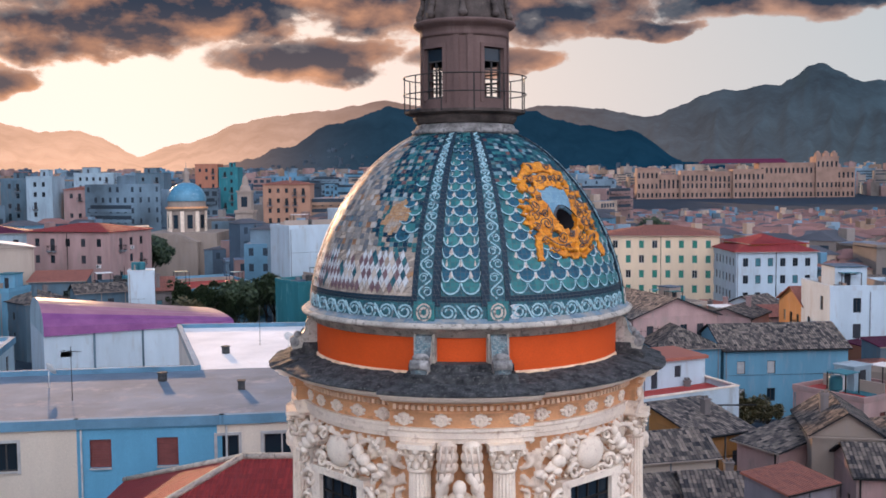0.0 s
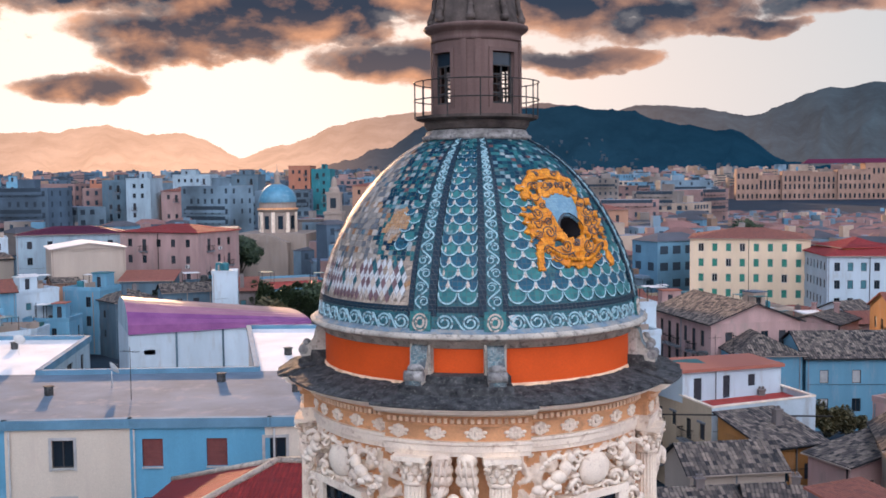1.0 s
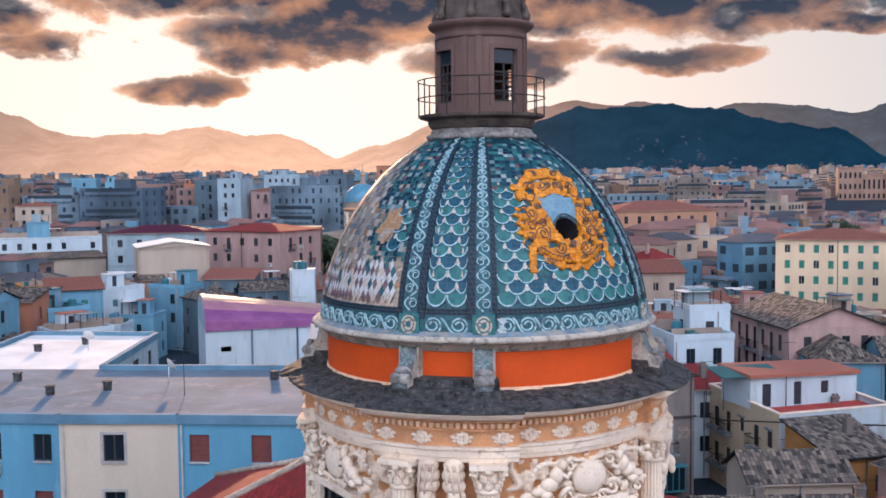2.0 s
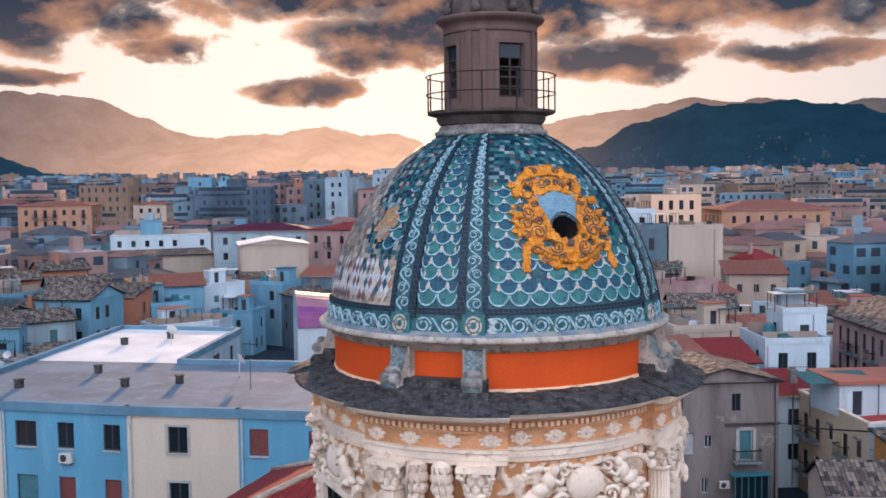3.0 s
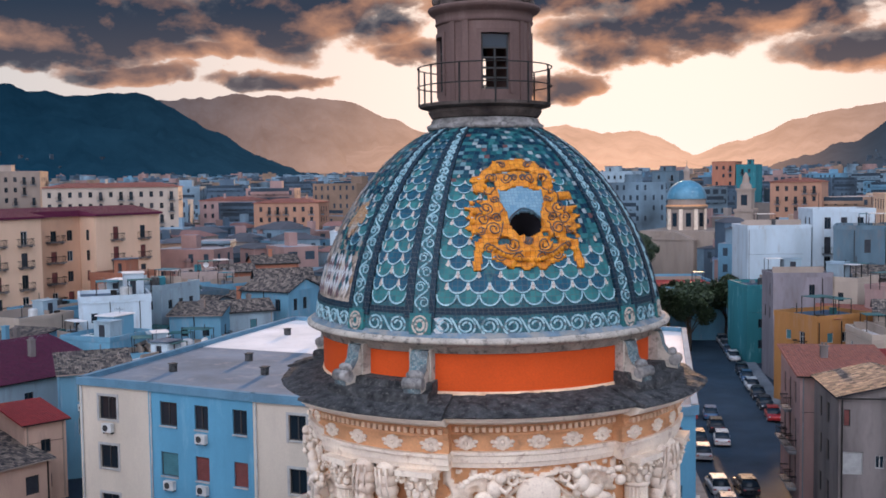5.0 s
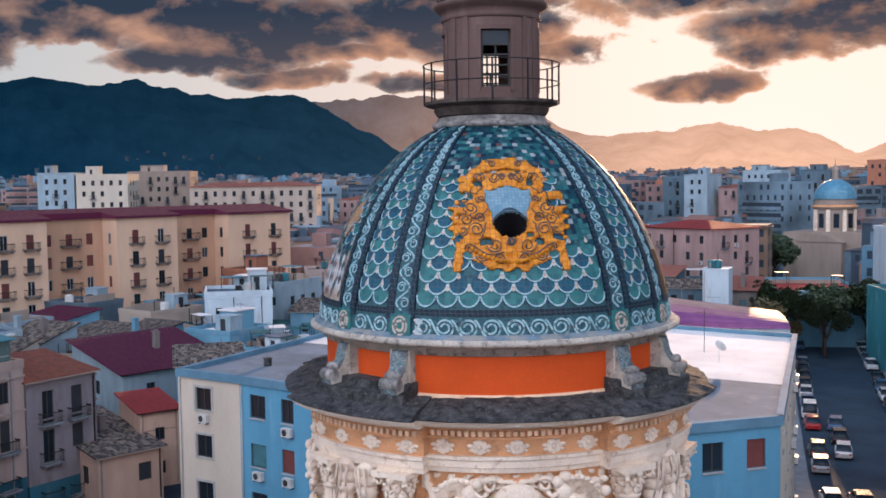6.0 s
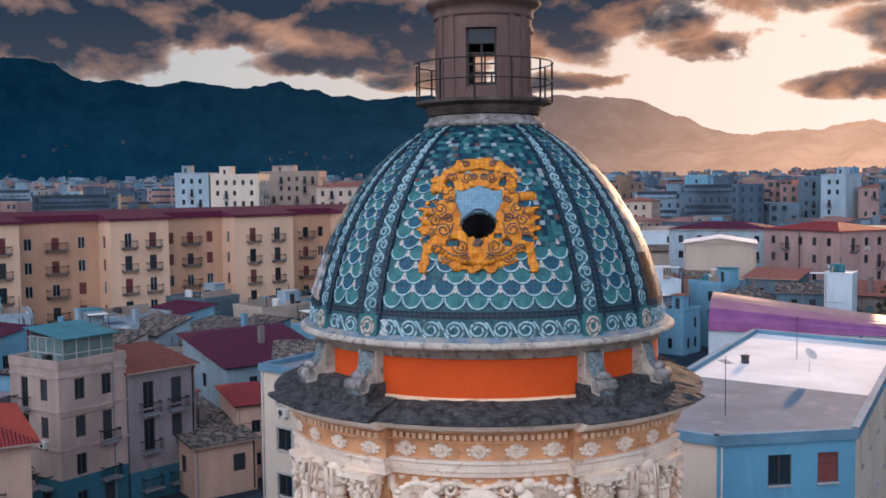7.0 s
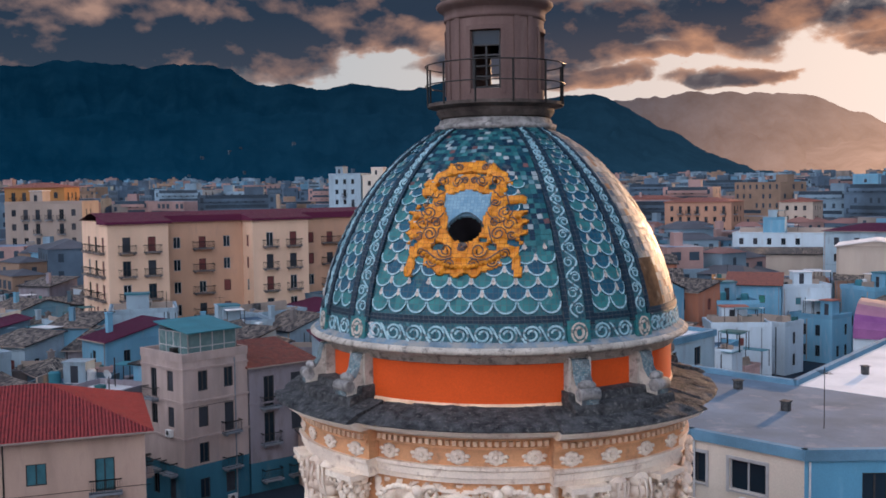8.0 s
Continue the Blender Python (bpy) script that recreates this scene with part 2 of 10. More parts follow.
def roof_tiles(name, base, other, pitch=0.24, rough=0.8, moss=(0.10, 0.10, 0.08), moss_at=0.55, spread=0.12):
    """Clay roof tiles in rows down the slope (texture coordinates run across and down it, in metres)."""
    m = bpy.data.materials.new(name)
    m.use_nodes = True
    nt = m.node_tree
    bsdf = nt.nodes["Principled BSDF"]
    uv = nt.nodes.new("ShaderNodeUVMap")
    info = nt.nodes.new("ShaderNodeObjectInfo")
    sep = nt.nodes.new("ShaderNodeSeparateXYZ")
    link(nt, uv.outputs[0], sep.inputs[0])
    wave = math_node(nt, "SINE", math_node(nt, "MULTIPLY", sep.outputs[0], 2 * math.pi / pitch))
    steps = math_node(nt, "FRACT", math_node(nt, "MULTIPLY", sep.outputs[1], 1 / (pitch * 1.5)))
    brick = nt.nodes.new("ShaderNodeTexBrick")
    brick.offset = 0.0
    for key, value in (("Scale", 1.0), ("Mortar Size", 0.01), ("Brick Width", pitch), ("Row Height", pitch * 1.5)):
        brick.inputs[key].default_value = value
    brick.inputs["Color1"].default_value, brick.inputs["Color2"].default_value = (0, 0, 0, 1), (1, 1, 1, 1)
    link(nt, uv.outputs[0], brick.inputs["Vector"])
    n1 = node(nt, "ShaderNodeTexNoise", Scale=0.7, Detail=8.0, Roughness=0.7)
    link(nt, uv.outputs[0], n1.inputs["Vector"])
    col = mix_node(nt, brick.outputs[0], base, other)
    col = mix_node(nt, ramp_node(nt, n1.outputs[0], [(moss_at, 0.0), (moss_at + 0.2, 0.9)]), col, moss)
    hsv = nt.nodes.new("ShaderNodeHueSaturation")
    link(nt, math_node(nt, "ADD", 1 - spread, math_node(nt, "MULTIPLY", info.outputs["Random"], 2 * spread)), hsv.inputs["Value"])
    link(nt, col, hsv.inputs["Color"])
    link(nt, hsv.outputs[0], bsdf.inputs["Base Color"])
    bsdf.inputs["Roughness"].default_value = rough
    bsdf.inputs["Specular IOR Level"].default_value = 0.2
    bp = node(nt, "ShaderNodeBump", Strength=1.0, Distance=0.11)
    link(nt, math_node(nt, "ADD", math_node(nt, "MULTIPLY", wave, 0.5), math_node(nt, "MULTIPLY", steps, 0.5)), bp.inputs["Height"])
    link(nt, bp.outputs[0], bsdf.inputs["Normal"])
    return m


def glassy(name, tint=(0.010, 0.018, 0.026), rough=0.12):
    m = bpy.data.materials.new(name)
    m.use_nodes = True
    nt = m.node_tree
    bsdf = nt.nodes["Principled BSDF"]
    n = node(nt, "ShaderNodeTexNoise", Scale=1.5, Detail=3.0)
    tc = nt.nodes.new("ShaderNodeTexCoord")
    link(nt, tc.outputs["Object"], n.inputs["Vector"])
    info = nt.nodes.new("ShaderNodeObjectInfo")
    col = mix_node(nt, info.outputs["Random"], tuple(c * 0.6 for c in tint), tuple(c * 1.8 for c in tint))
    link(nt, col, bsdf.inputs["Base Color"])
    link(nt, ramp_node(nt, n.outputs[0], [(0.3, rough), (0.7, rough + 0.12)]), bsdf.inputs["Roughness"])
    bsdf.inputs["Specular IOR Level"].default_value = 0.28
    return m


def plain(name, base, rough=0.6, metal=0.0):
    return surface(name, base, scale=1.5, fine=25, var=0.12, rough=rough, bump=0.1, metal=metal)


M = {}
GREY_DIRT = (0.12, 0.12, 0.12)
M["blue"] = surface("blue_plaster", (0.105, 0.325, 0.475), scale=0.3, var=0.08, stain=(0.18, 0.39, 0.53), streak=True)
M["cream"] = surface("cream_plaster", (0.60, 0.525, 0.43), scale=0.3, var=0.07, stain=(0.5, 0.43, 0.36), streak=True)
M["white"] = surface("white_plaster", (0.30, 0.40, 0.455), scale=0.3, var=0.12, stain=(0.20, 0.23, 0.25), stain_at=0.52, streak=True, spread=0.14)
M["paleblue"] = surface("pale_blue_plaster", (0.140, 0.335, 0.455), scale=0.3, var=0.11, stain=(0.24, 0.33, 0.40), stain_at=0.52, streak=True, spread=0.12)
M["teal"] = surface("teal_plaster", (0.029, 0.188, 0.215), scale=0.3, var=0.1, stain=(0.16, 0.36, 0.38), streak=True)
M["pink"] = surface("pink_plaster", (0.44, 0.285, 0.265), scale=0.35, var=0.13, stain=(0.29, 0.23, 0.21), stain_at=0.51, streak=True, spread=0.16)
M["beige"] = surface("beige_plaster", (0.36, 0.285, 0.235), scale=0.3, var=0.10, stain=(0.32, 0.27, 0.24), stain_at=0.52, streak=True, spread=0.16)
M["grey"] = surface("grey_plaster", (0.095, 0.155, 0.195), scale=0.4, var=0.15, stain=(0.14, 0.15, 0.16), stain_at=0.51, streak=True, spread=0.2)
M["orange"] = surface("orange_plaster", (0.42, 0.195, 0.065), scale=0.35, var=0.1, stain=(0.40, 0.22, 0.12), stain_at=0.53, streak=True, spread=0.1)
M["salmon"] = surface("salmon_plaster", (0.42, 0.17, 0.105), scale=0.35, var=0.1, stain=(0.36, 0.2, 0.15), stain_at=0.53, streak=True, spread=0.12)
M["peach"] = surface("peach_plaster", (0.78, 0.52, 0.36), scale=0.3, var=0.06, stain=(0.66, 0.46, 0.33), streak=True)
# ochre of the recessed bays, darkened in the colour to stand for their shade
M["peach_shaded"] = surface("shaded_ochre_plaster", (0.56, 0.33, 0.215), scale=0.3, var=0.08, stain=(0.40, 0.26, 0.19), streak=True)
M["stone"] = surface("weathered_stone", (0.172, 0.149, 0.146), other=(0.212, 0.184, 0.174), scale=0.5, var=0.2, stain=(0.13, 0.115, 0.11), stain_at=0.52, streak=True, spread=0.1)
M["roof_grey"] = surface("roof_felt", (0.068, 0.115, 0.165), scale=0.35, var=0.18, rough=0.88, stain=(0.22, 0.24, 0.27), stain_at=0.55, spread=0.16)
M["roof_white"] = surface("pale_roof_coat", (0.78, 0.74, 0.71), scale=0.25, var=0.10, rough=0.85, stain=(0.60, 0.53, 0.48), spread=0.06)
M["block_roof"] = surface("patched_roof_felt", (0.145, 0.195, 0.245), scale=0.22, var=0.16, rough=0.9, stain=(0.26, 0.27, 0.29), stain_at=0.54, stain_scale=0.12)
M["parapet"] = surface("blue_parapet", (0.110, 0.238, 0.332), scale=0.4, var=0.14, stain=(0.08, 0.17, 0.23), streak=False)
M["tile_red"] = roof_tiles("red_tiles", (0.323, 0.044, 0.043), (0.230, 0.036, 0.036), moss=(0.17, 0.045, 0.045), moss_at=0.56)
M["tile_brown"] = roof_tiles("old_brown_tiles", (0.024, 0.024, 0.028), (0.30, 0.235, 0.19), pitch=0.3, moss=(0.022, 0.025, 0.03), moss_at=0.5)
M["tile_purple"] = roof_tiles("wine_red_tiles", (0.115, 0.018, 0.048), (0.070, 0.014, 0.034), moss=(0.05, 0.022, 0.045), moss_at=0.56)
M["tile_terracotta"] = roof_tiles("terracotta_tiles", (0.36, 0.13, 0.092), (0.24, 0.095, 0.075), moss=(0.13, 0.10, 0.10), moss_at=0.58)
M["tile_rust"] = roof_tiles("dark_rust_tiles", (0.17, 0.045, 0.040), (0.10, 0.032, 0.032), moss=(0.06, 0.04, 0.045), moss_at=0.52)
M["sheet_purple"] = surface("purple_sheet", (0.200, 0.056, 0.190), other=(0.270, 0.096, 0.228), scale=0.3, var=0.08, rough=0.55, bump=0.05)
M["sheet_teal"] = surface("teal_sheet", (0.035, 0.180, 0.220), scale=0.5, var=0.12, rough=0.5, bump=0.05)
M["red_floor"] = surface("red_terrace", (0.408, 0.060, 0.051), scale=0.5, var=0.14, rough=1.0, stain=(0.25, 0.09, 0.08))
M["glass"] = glassy("window_glass")
M["frame_white"] = plain("white_frame", (0.4, 0.4, 0.39))
M["frame_dark"] = plain("dark_frame", (0.05, 0.05, 0.05))
M["shutter_red"] = plain("red_brown_shutter", (0.17, 0.05, 0.045))
M["shutter_green"] = plain("green_shutter", (0.03, 0.22, 0.16))
M["shutter_dark"] = plain("dark_shutter", (0.035, 0.04, 0.05))
M["shutter_teal"] = plain("teal_shutter", (0.05, 0.17, 0.20))
M["iron"] = plain("dark_iron", (0.03, 0.028, 0.027), rough=0.55, metal=0.6)
M["ac_white"] = plain("white_metal_casing", (0.6, 0.6, 0.58), rough=0.45)
M["asphalt"] = surface("asphalt", (0.030, 0.056, 0.082), scale=0.2, var=0.2, rough=0.75, stain=(0.05, 0.06, 0.07), fine=30)
M["ground"] = surface("town_ground", (0.018, 0.032, 0.048), scale=0.1, var=0.2, stain=(0.05, 0.055, 0.06), fine=8)
M["kerb"] = surface("kerb_stone", (0.22, 0.24, 0.26), scale=0.7, var=0.12)
# church
M["lime"] = surface("white_stucco", (0.949, 0.613, 0.401), scale=0.9, fine=20, var=0.11, stain=(0.50, 0.25, 0.13), stain_scale=0.5, stain_at=0.5, bump=0.4)
M["lime_clean"] = surface("pale_stucco", (0.95, 0.76, 0.61), scale=0.9, fine=20, var=0.10, stain=(0.40, 0.24, 0.16), stain_scale=0.7, stain_at=0.55, bump=0.5)
M["ochre"] = surface("ochre_stucco", (0.74, 0.37, 0.18), scale=0.8, fine=18, var=0.14, stain=(0.36, 0.19, 0.11), stain_scale=0.6, stain_at=0.52)
M["band_orange"] = surface("orange_red_paint", (0.704, 0.090, 0.013), scale=0.5, fine=20, var=0.06, stain=(0.60, 0.10, 0.03), stain_scale=0.35, stain_at=0.6, bump=0.1, rough=0.7)
M["ledge"] = surface("blackened_stone", (0.016, 0.019, 0.024), other=(0.075, 0.075, 0.075), scale=3.4, fine=18, var=0.3, stain=(0.23, 0.215, 0.19), stain_scale=2.4, stain_at=0.55, bump=1.2)
M["rim_stone"] = surface("stained_cornice_stone", (0.58, 0.51, 0.43), scale=2.2, fine=20, var=0.22, stain=(0.075, 0.07, 0.065), stain_scale=1.1, stain_at=0.49, bump=0.9)
M["volute"] = surface("stained_volute_stone", (0.34, 0.32, 0.30), scale=2.2, fine=18, var=0.25, stain=(0.08, 0.08, 0.08), stain_scale=1.2, stain_at=0.47, bump=0.7)
M["lantern"] = surface("lantern_plaster", (0.165, 0.105, 0.092), scale=0.8, fine=16, var=0.12, stain=(0.22, 0.15, 0.13), stain_scale=0.4, streak=True)
M["lantern_dark"] = surface("sooty_stone", (0.048, 0.038, 0.036), other=(0.132, 0.104, 0.090), scale=1.3, fine=20, var=0.2, stain=(0.24, 0.19, 0.16), stain_scale=0.8, stain_at=0.62, bump=0.6)
M["mj_teal"] = glazed("majolica_teal", (0.004, 0.055, 0.084), (0.026, 0.150, 0.168), worn=(0.16, 0.27, 0.30), worn_at=0.60, tile=0.10)
M["mj_blue"] = glazed("majolica_blue", (0.001, 0.048, 0.092), (0.002, 0.100, 0.155), per_tile=0.45, worn=(0.05, 0.20, 0.25), worn_at=0.65)
M["mj_green"] = glazed("majolica_green", (0.006, 0.105, 0.125), (0.030, 0.205, 0.200), per_tile=0.5, worn=(0.20, 0.32, 0.33), worn_at=0.62)
M["mj_dark"] = glazed("majolica_dark_blue", (0.001, 0.014, 0.030), (0.002, 0.028, 0.050), worn=(0.12, 0.09, 0.11), worn_at=0.66)
M["mj_line"] = glazed("majolica_pale_blue", (0.23, 0.43, 0.49), (0.43, 0.61, 0.64), worn=(0.07, 0.17, 0.21), worn_at=0.56)
M["mj_cream"] = glazed("majolica_cream", (0.484, 0.396, 0.324), (0.581, 0.504, 0.432))
M["mj_gold"] = glazed("majolica_gold", (0.60, 0.180, 0.008), (0.82, 0.32, 0.025), tile=0.13, crack=(0.22, 0.06, 0.01), worn=(0.13, 0.035, 0.006), worn_at=0.60, rough=0.35)
M["mj_gold_faded"] = glazed("majolica_faded_gold", (0.34, 0.16, 0.06), (0.52, 0.31, 0.16), tile=0.11, worn=(0.40, 0.36, 0.31), worn_at=0.55)
M["mj_ochre_line"] = glazed("majolica_brown_outline", (0.13, 0.030, 0.004), (0.24, 0.065, 0.006), tile=0.13, worn_at=0.8)
M["mj_sky"] = glazed("majolica_sky_blue", (0.11, 0.25, 0.35), (0.22, 0.37, 0.44), tile=0.09, crack=(0.10, 0.18, 0.24), worn=(0.30, 0.30, 0.28), worn_at=0.58)
M["mj_bare"] = glazed("bare_clay_tiles", (0.277, 0.225, 0.188), (0.554, 0.441, 0.342), tile=0.15, rough=0.5, worn=(0.46, 0.21, 0.07), worn_at=0.55, crack=(0.12, 0.10, 0.09), per_tile=0.65)
M["mj_white"] = glazed("majolica_white", (0.510, 0.522, 0.522), (0.616, 0.630, 0.630), worn_at=0.68)
M["mj_maroon"] = glazed("majolica_maroon", (0.141, 0.077, 0.090), (0.229, 0.135, 0.144), worn_at=0.68)
M["mj_mosaic"] = shuffled("majolica_shuffled_tiles", [(0.0, (0.002, 0.030, 0.060)), (0.22, (0.004, 0.060, 0.090)), (0.45, (0.010, 0.115, 0.130)), (0.68, (0.03, 0.17, 0.18)), (0.82, (0.14, 0.27, 0.30)), (0.91, (0.34, 0.40, 0.40)), (0.97, (0.16, 0.075, 0.075))])
M["mj_bare_mosaic"] = shuffled("bare_shuffled_tiles", [(0.0, (0.16, 0.17, 0.18)), (0.25, (0.30, 0.27, 0.24)), (0.5, (0.42, 0.36, 0.30)), (0.72, (0.52, 0.46, 0.40)), (0.86, (0.10, 0.17, 0.21)), (0.94, (0.33, 0.17, 0.09))])
M["hollow"] = surface("dark_hollow", (0.02, 0.018, 0.022), scale=2, var=0.2)
M["gold_relief"] = surface("gold_glaze", (0.60, 0.19, 0.010), other=(0.76, 0.29, 0.022), scale=3.0, fine=22, var=0.22, rough=0.55, stain=(0.18, 0.055, 0.008), stain_scale=1.6, stain_at=0.55, bump=0.4)
M["cream_worn"] = surface("worn_cream_plaster", (0.42, 0.325, 0.29), scale=0.4, var=0.14, stain=(0.29, 0.23, 0.22), stain_at=0.51, streak=True)
M["warm_beige"] = surface("warm_beige_plaster", (0.47, 0.385, 0.315), scale=0.3, var=0.07, stain=(0.48, 0.40, 0.34), streak=True)
M["brick"] = surface("patched_brick", (0.30, 0.24, 0.21), scale=1.2, var=0.25, stain=(0.16, 0.13, 0.12), stain_scale=0.8)
M["bright_white"] = surface("bright_white_plaster", (0.50, 0.60, 0.66), scale=0.3, var=0.08, stain=(0.36, 0.36, 0.36), stain_at=0.54, streak=True, spread=0.06)
M["rose_grey"] = surface("rose_grey_plaster", (0.250, 0.225, 0.245), scale=0.4, var=0.13, stain=(0.17, 0.14, 0.14), stain_at=0.5, streak=True)
M["roof_green"] = surface("dark_green_sheet", (0.035, 0.13, 0.13), scale=0.5, var=0.14, rough=0.6, stain=(0.09, 0.12, 0.11))
M["cream_house"] = surface("warm_cream_plaster", (0.56, 0.44, 0.31), scale=0.3, var=0.07, stain=(0.4, 0.32, 0.24), streak=True)
M["peach_house"] = surface("dusty_peach_plaster", (0.56, 0.385, 0.30), scale=0.35, var=0.1, stain=(0.42, 0.29, 0.23), stain_at=0.53, streak=True)
M["cream_bright"] = surface("bright_cream_plaster", (0.80, 0.62, 0.43), scale=0.3, var=0.07, stain=(0.62, 0.48, 0.34), streak=True)
M["sheet_rose"] = surface("rose_sheet", (0.36, 0.15, 0.22), other=(0.42, 0.20, 0.24), scale=0.3, var=0.08, rough=0.6, bump=0.05)
M["sheet_peach"] = surface("peach_sheet", (0.44, 0.25, 0.22), other=(0.50, 0.30, 0.25), scale=0.3, var=0.08, rough=0.6, bump=0.05)


# ---- building tools ----
def part(name, bm, material, parent=None, label="", smooth=False):
    """Links a bmesh as one mesh object; material: one or a list."""
    me = bpy.data.meshes.new(name)
    bm.to_mesh(me)
    bm.free()
    for mat in (material if isinstance(material, (list, tuple)) else [material]):
        me.materials.append(mat)
    if smooth:
        me.polygons.foreach_set("use_smooth", [True] * len(me.polygons))
    ob = new(name, me)
    if parent:
        ob.parent = parent
    if label:
        ob["label"] = label
    return ob


def share(name, me, parent, m=None, label=""):
    """One more object on a mesh that exists already."""
    ob = new(name, me)
    ob.parent = parent
    if m is not None:
        ob.matrix_local = m
    if label:
        ob["label"] = label
    return ob


def mesh_of(bm, name, materials, smooth=False):
    me = bpy.data.meshes.new(name)
    bm.to_mesh(me)
    bm.free()
    for mat in materials:
        me.materials.append(mat)
    if smooth:
        me.polygons.foreach_set("use_smooth", [True] * len(me.polygons))
    return me


def box(bm, x0, y0, z0, x1, y1, z1, mi=0, m=None):
    v = [Vector((x, y, z)) for z in (z0, z1) for y in (y0, y1) for x in (x0, x1)]
    if m is not None:
        v = [m @ p for p in v]
    v = [bm.verts.new(p) for p in v]
    for a in ((0, 2, 3, 1), (4, 5, 7, 6), (0, 1, 5, 4), (2, 6, 7, 3), (0, 4, 6, 2), (1, 3, 7, 5)):
        f = bm.faces.new([v[i] for i in a])
        f.material_index = mi
    return v


def quad(bm, pts, mi=0, uv=None):
    f = bm.faces.new([bm.verts.new(p) for p in pts])
    f.material_index = mi
    if uv:
        lay = bm.loops.layers.uv.verify()
        for loop, c in zip(f.loops, uv):
            loop[lay].uv = c
    return f


def lathe(bm, prof, a0=0.0, a1=360.0, n=96, mi=0):
    """Turns a profile of (r, z) round the axis, from a0 to a1 degrees."""
    full = abs(a1 - a0) >= 359.9
    rings = []
    count = n if full else n + 1
    for k in range(count):
        a = radians(a0 + (a1 - a0) * k / n)
        rings.append([bm.verts.new((r * math.cos(a), r * math.sin(a), z)) for r, z in prof])
    for k in range(n):
        p, q = rings[k], rings[(k + 1) % count]
        for i in range(len(prof) - 1):
            f = bm.faces.new((p[i], q[i], q[i + 1], p[i + 1]))
            f.material_index = mi
    if not full:
        for ring, flip in ((rings[0], False), (rings[-1], True)):
            if len(ring) > 2:
                f = bm.faces.new(ring[::-1] if flip else ring)
                f.material_index = mi


def ball(bm, c, r, sx=1, sy=1, sz=1, seg=10, rings=7, m=None, mi=0):
    mm = Matrix.Translation(c) @ Matrix.Diagonal((r * sx, r * sy, r * sz, 1))
    if m is not None:
        mm = m @ mm
    got = bmesh.ops.create_uvsphere(bm, u_segments=seg, v_segments=rings, radius=1, matrix=mm)
    for f in {f for v in got["verts"] for f in v.link_faces}:
        f.smooth, f.material_index = True, mi


def tube(bm, pts, r, seg=6, mi=0, taper=None):
    """A round bar along points."""
    pts = [Vector(p) for p in pts]
    rings = []
    for i, p in enumerate(pts):
        d = (pts[min(i + 1, len(pts) - 1)] - pts[max(i - 1, 0)]).normalized()
        q = d.to_track_quat("Z", "Y")
        rr = r if taper is None else r + (taper - r) * i / (len(pts) - 1)
        rings.append([bm.verts.new(p + q @ Vector((rr * math.cos(t), rr * math.sin(t), 0))) for t in (2 * math.pi * k / seg for k in range(seg))])
    for a, b in zip(rings, rings[1:]):
        for k in range(seg):
            f = bm.faces.new((a[k], a[(k + 1) % seg], b[(k + 1) % seg], b[k]))
            f.material_index, f.smooth = mi, True
    bm.faces.new(rings[0][::-1]).material_index = mi
    bm.faces.new(rings[-1]).material_index = mi


def pol(r, deg, z):
    return Vector((r * math.cos(radians(deg)), r * math.sin(radians(deg)), z))


def empty(name, m, label="", category="", group="", kind=""):
    ob = new(name)
    ob.matrix_world = m
    return tagged(ob, label, category, group, kind)


WINDOWS = {}


def window_mesh(w, h, frame_mat, fill, style):
    """A window in its opening: frame, glass or closed shutter, bars. It stands in the plane y = 0, facing -y, with its foot at z = 0."""
    key = (round(w, 2), round(h, 2), frame_mat, fill, style)
    if key not in WINDOWS:
        bm = bmesh.new()
        t = 0.07
        for x0, x1, z0, z1 in ((-w / 2, -w / 2 + t, 0, h), (w / 2 - t, w / 2, 0, h), (-w / 2 + t, w / 2 - t, h - t, h), (-w / 2 + t, w / 2 - t, 0, t)):
            box(bm, x0, -0.05, z0, x1, 0.05, z1, 0)
        if style == "shut":
            n = max(4, int(h / 0.16))
            prof = []
            for k in range(n):
                z, dz = t + (h - 2 * t) * k / n, (h - 2 * t) / n
                prof += [(-0.035, z), (-0.005, z + dz * 0.8)]
            prof += [(0.0, h - t)]
            slats = [[bm.verts.new((sx * (w / 2 - t), y, z)) for sx in (-1, 1)] for y, z in prof]
            for p, q in zip(slats, slats[1:]):
                bm.faces.new((p[0], p[1], q[1], q[0])).material_index = 1
        else:
            quad(bm, [(-w / 2 + t, 0.02, t), (w / 2 - t, 0.02, t), (w / 2 - t, 0.02, h - t), (-w / 2 + t, 0.02, h - t)], 1)
            box(bm, -0.03, -0.03, t, 0.03, 0.03, h - t, 0)
            if h > 1.9:
                box(bm, -w / 2 + t, -0.025, h * 0.68, w / 2 - t, 0.015, h * 0.68 + 0.05, 0)
        WINDOWS[key] = mesh_of(bm, "window", [M[frame_mat], M[fill]])
    return WINDOWS[key]


FILLS = {}


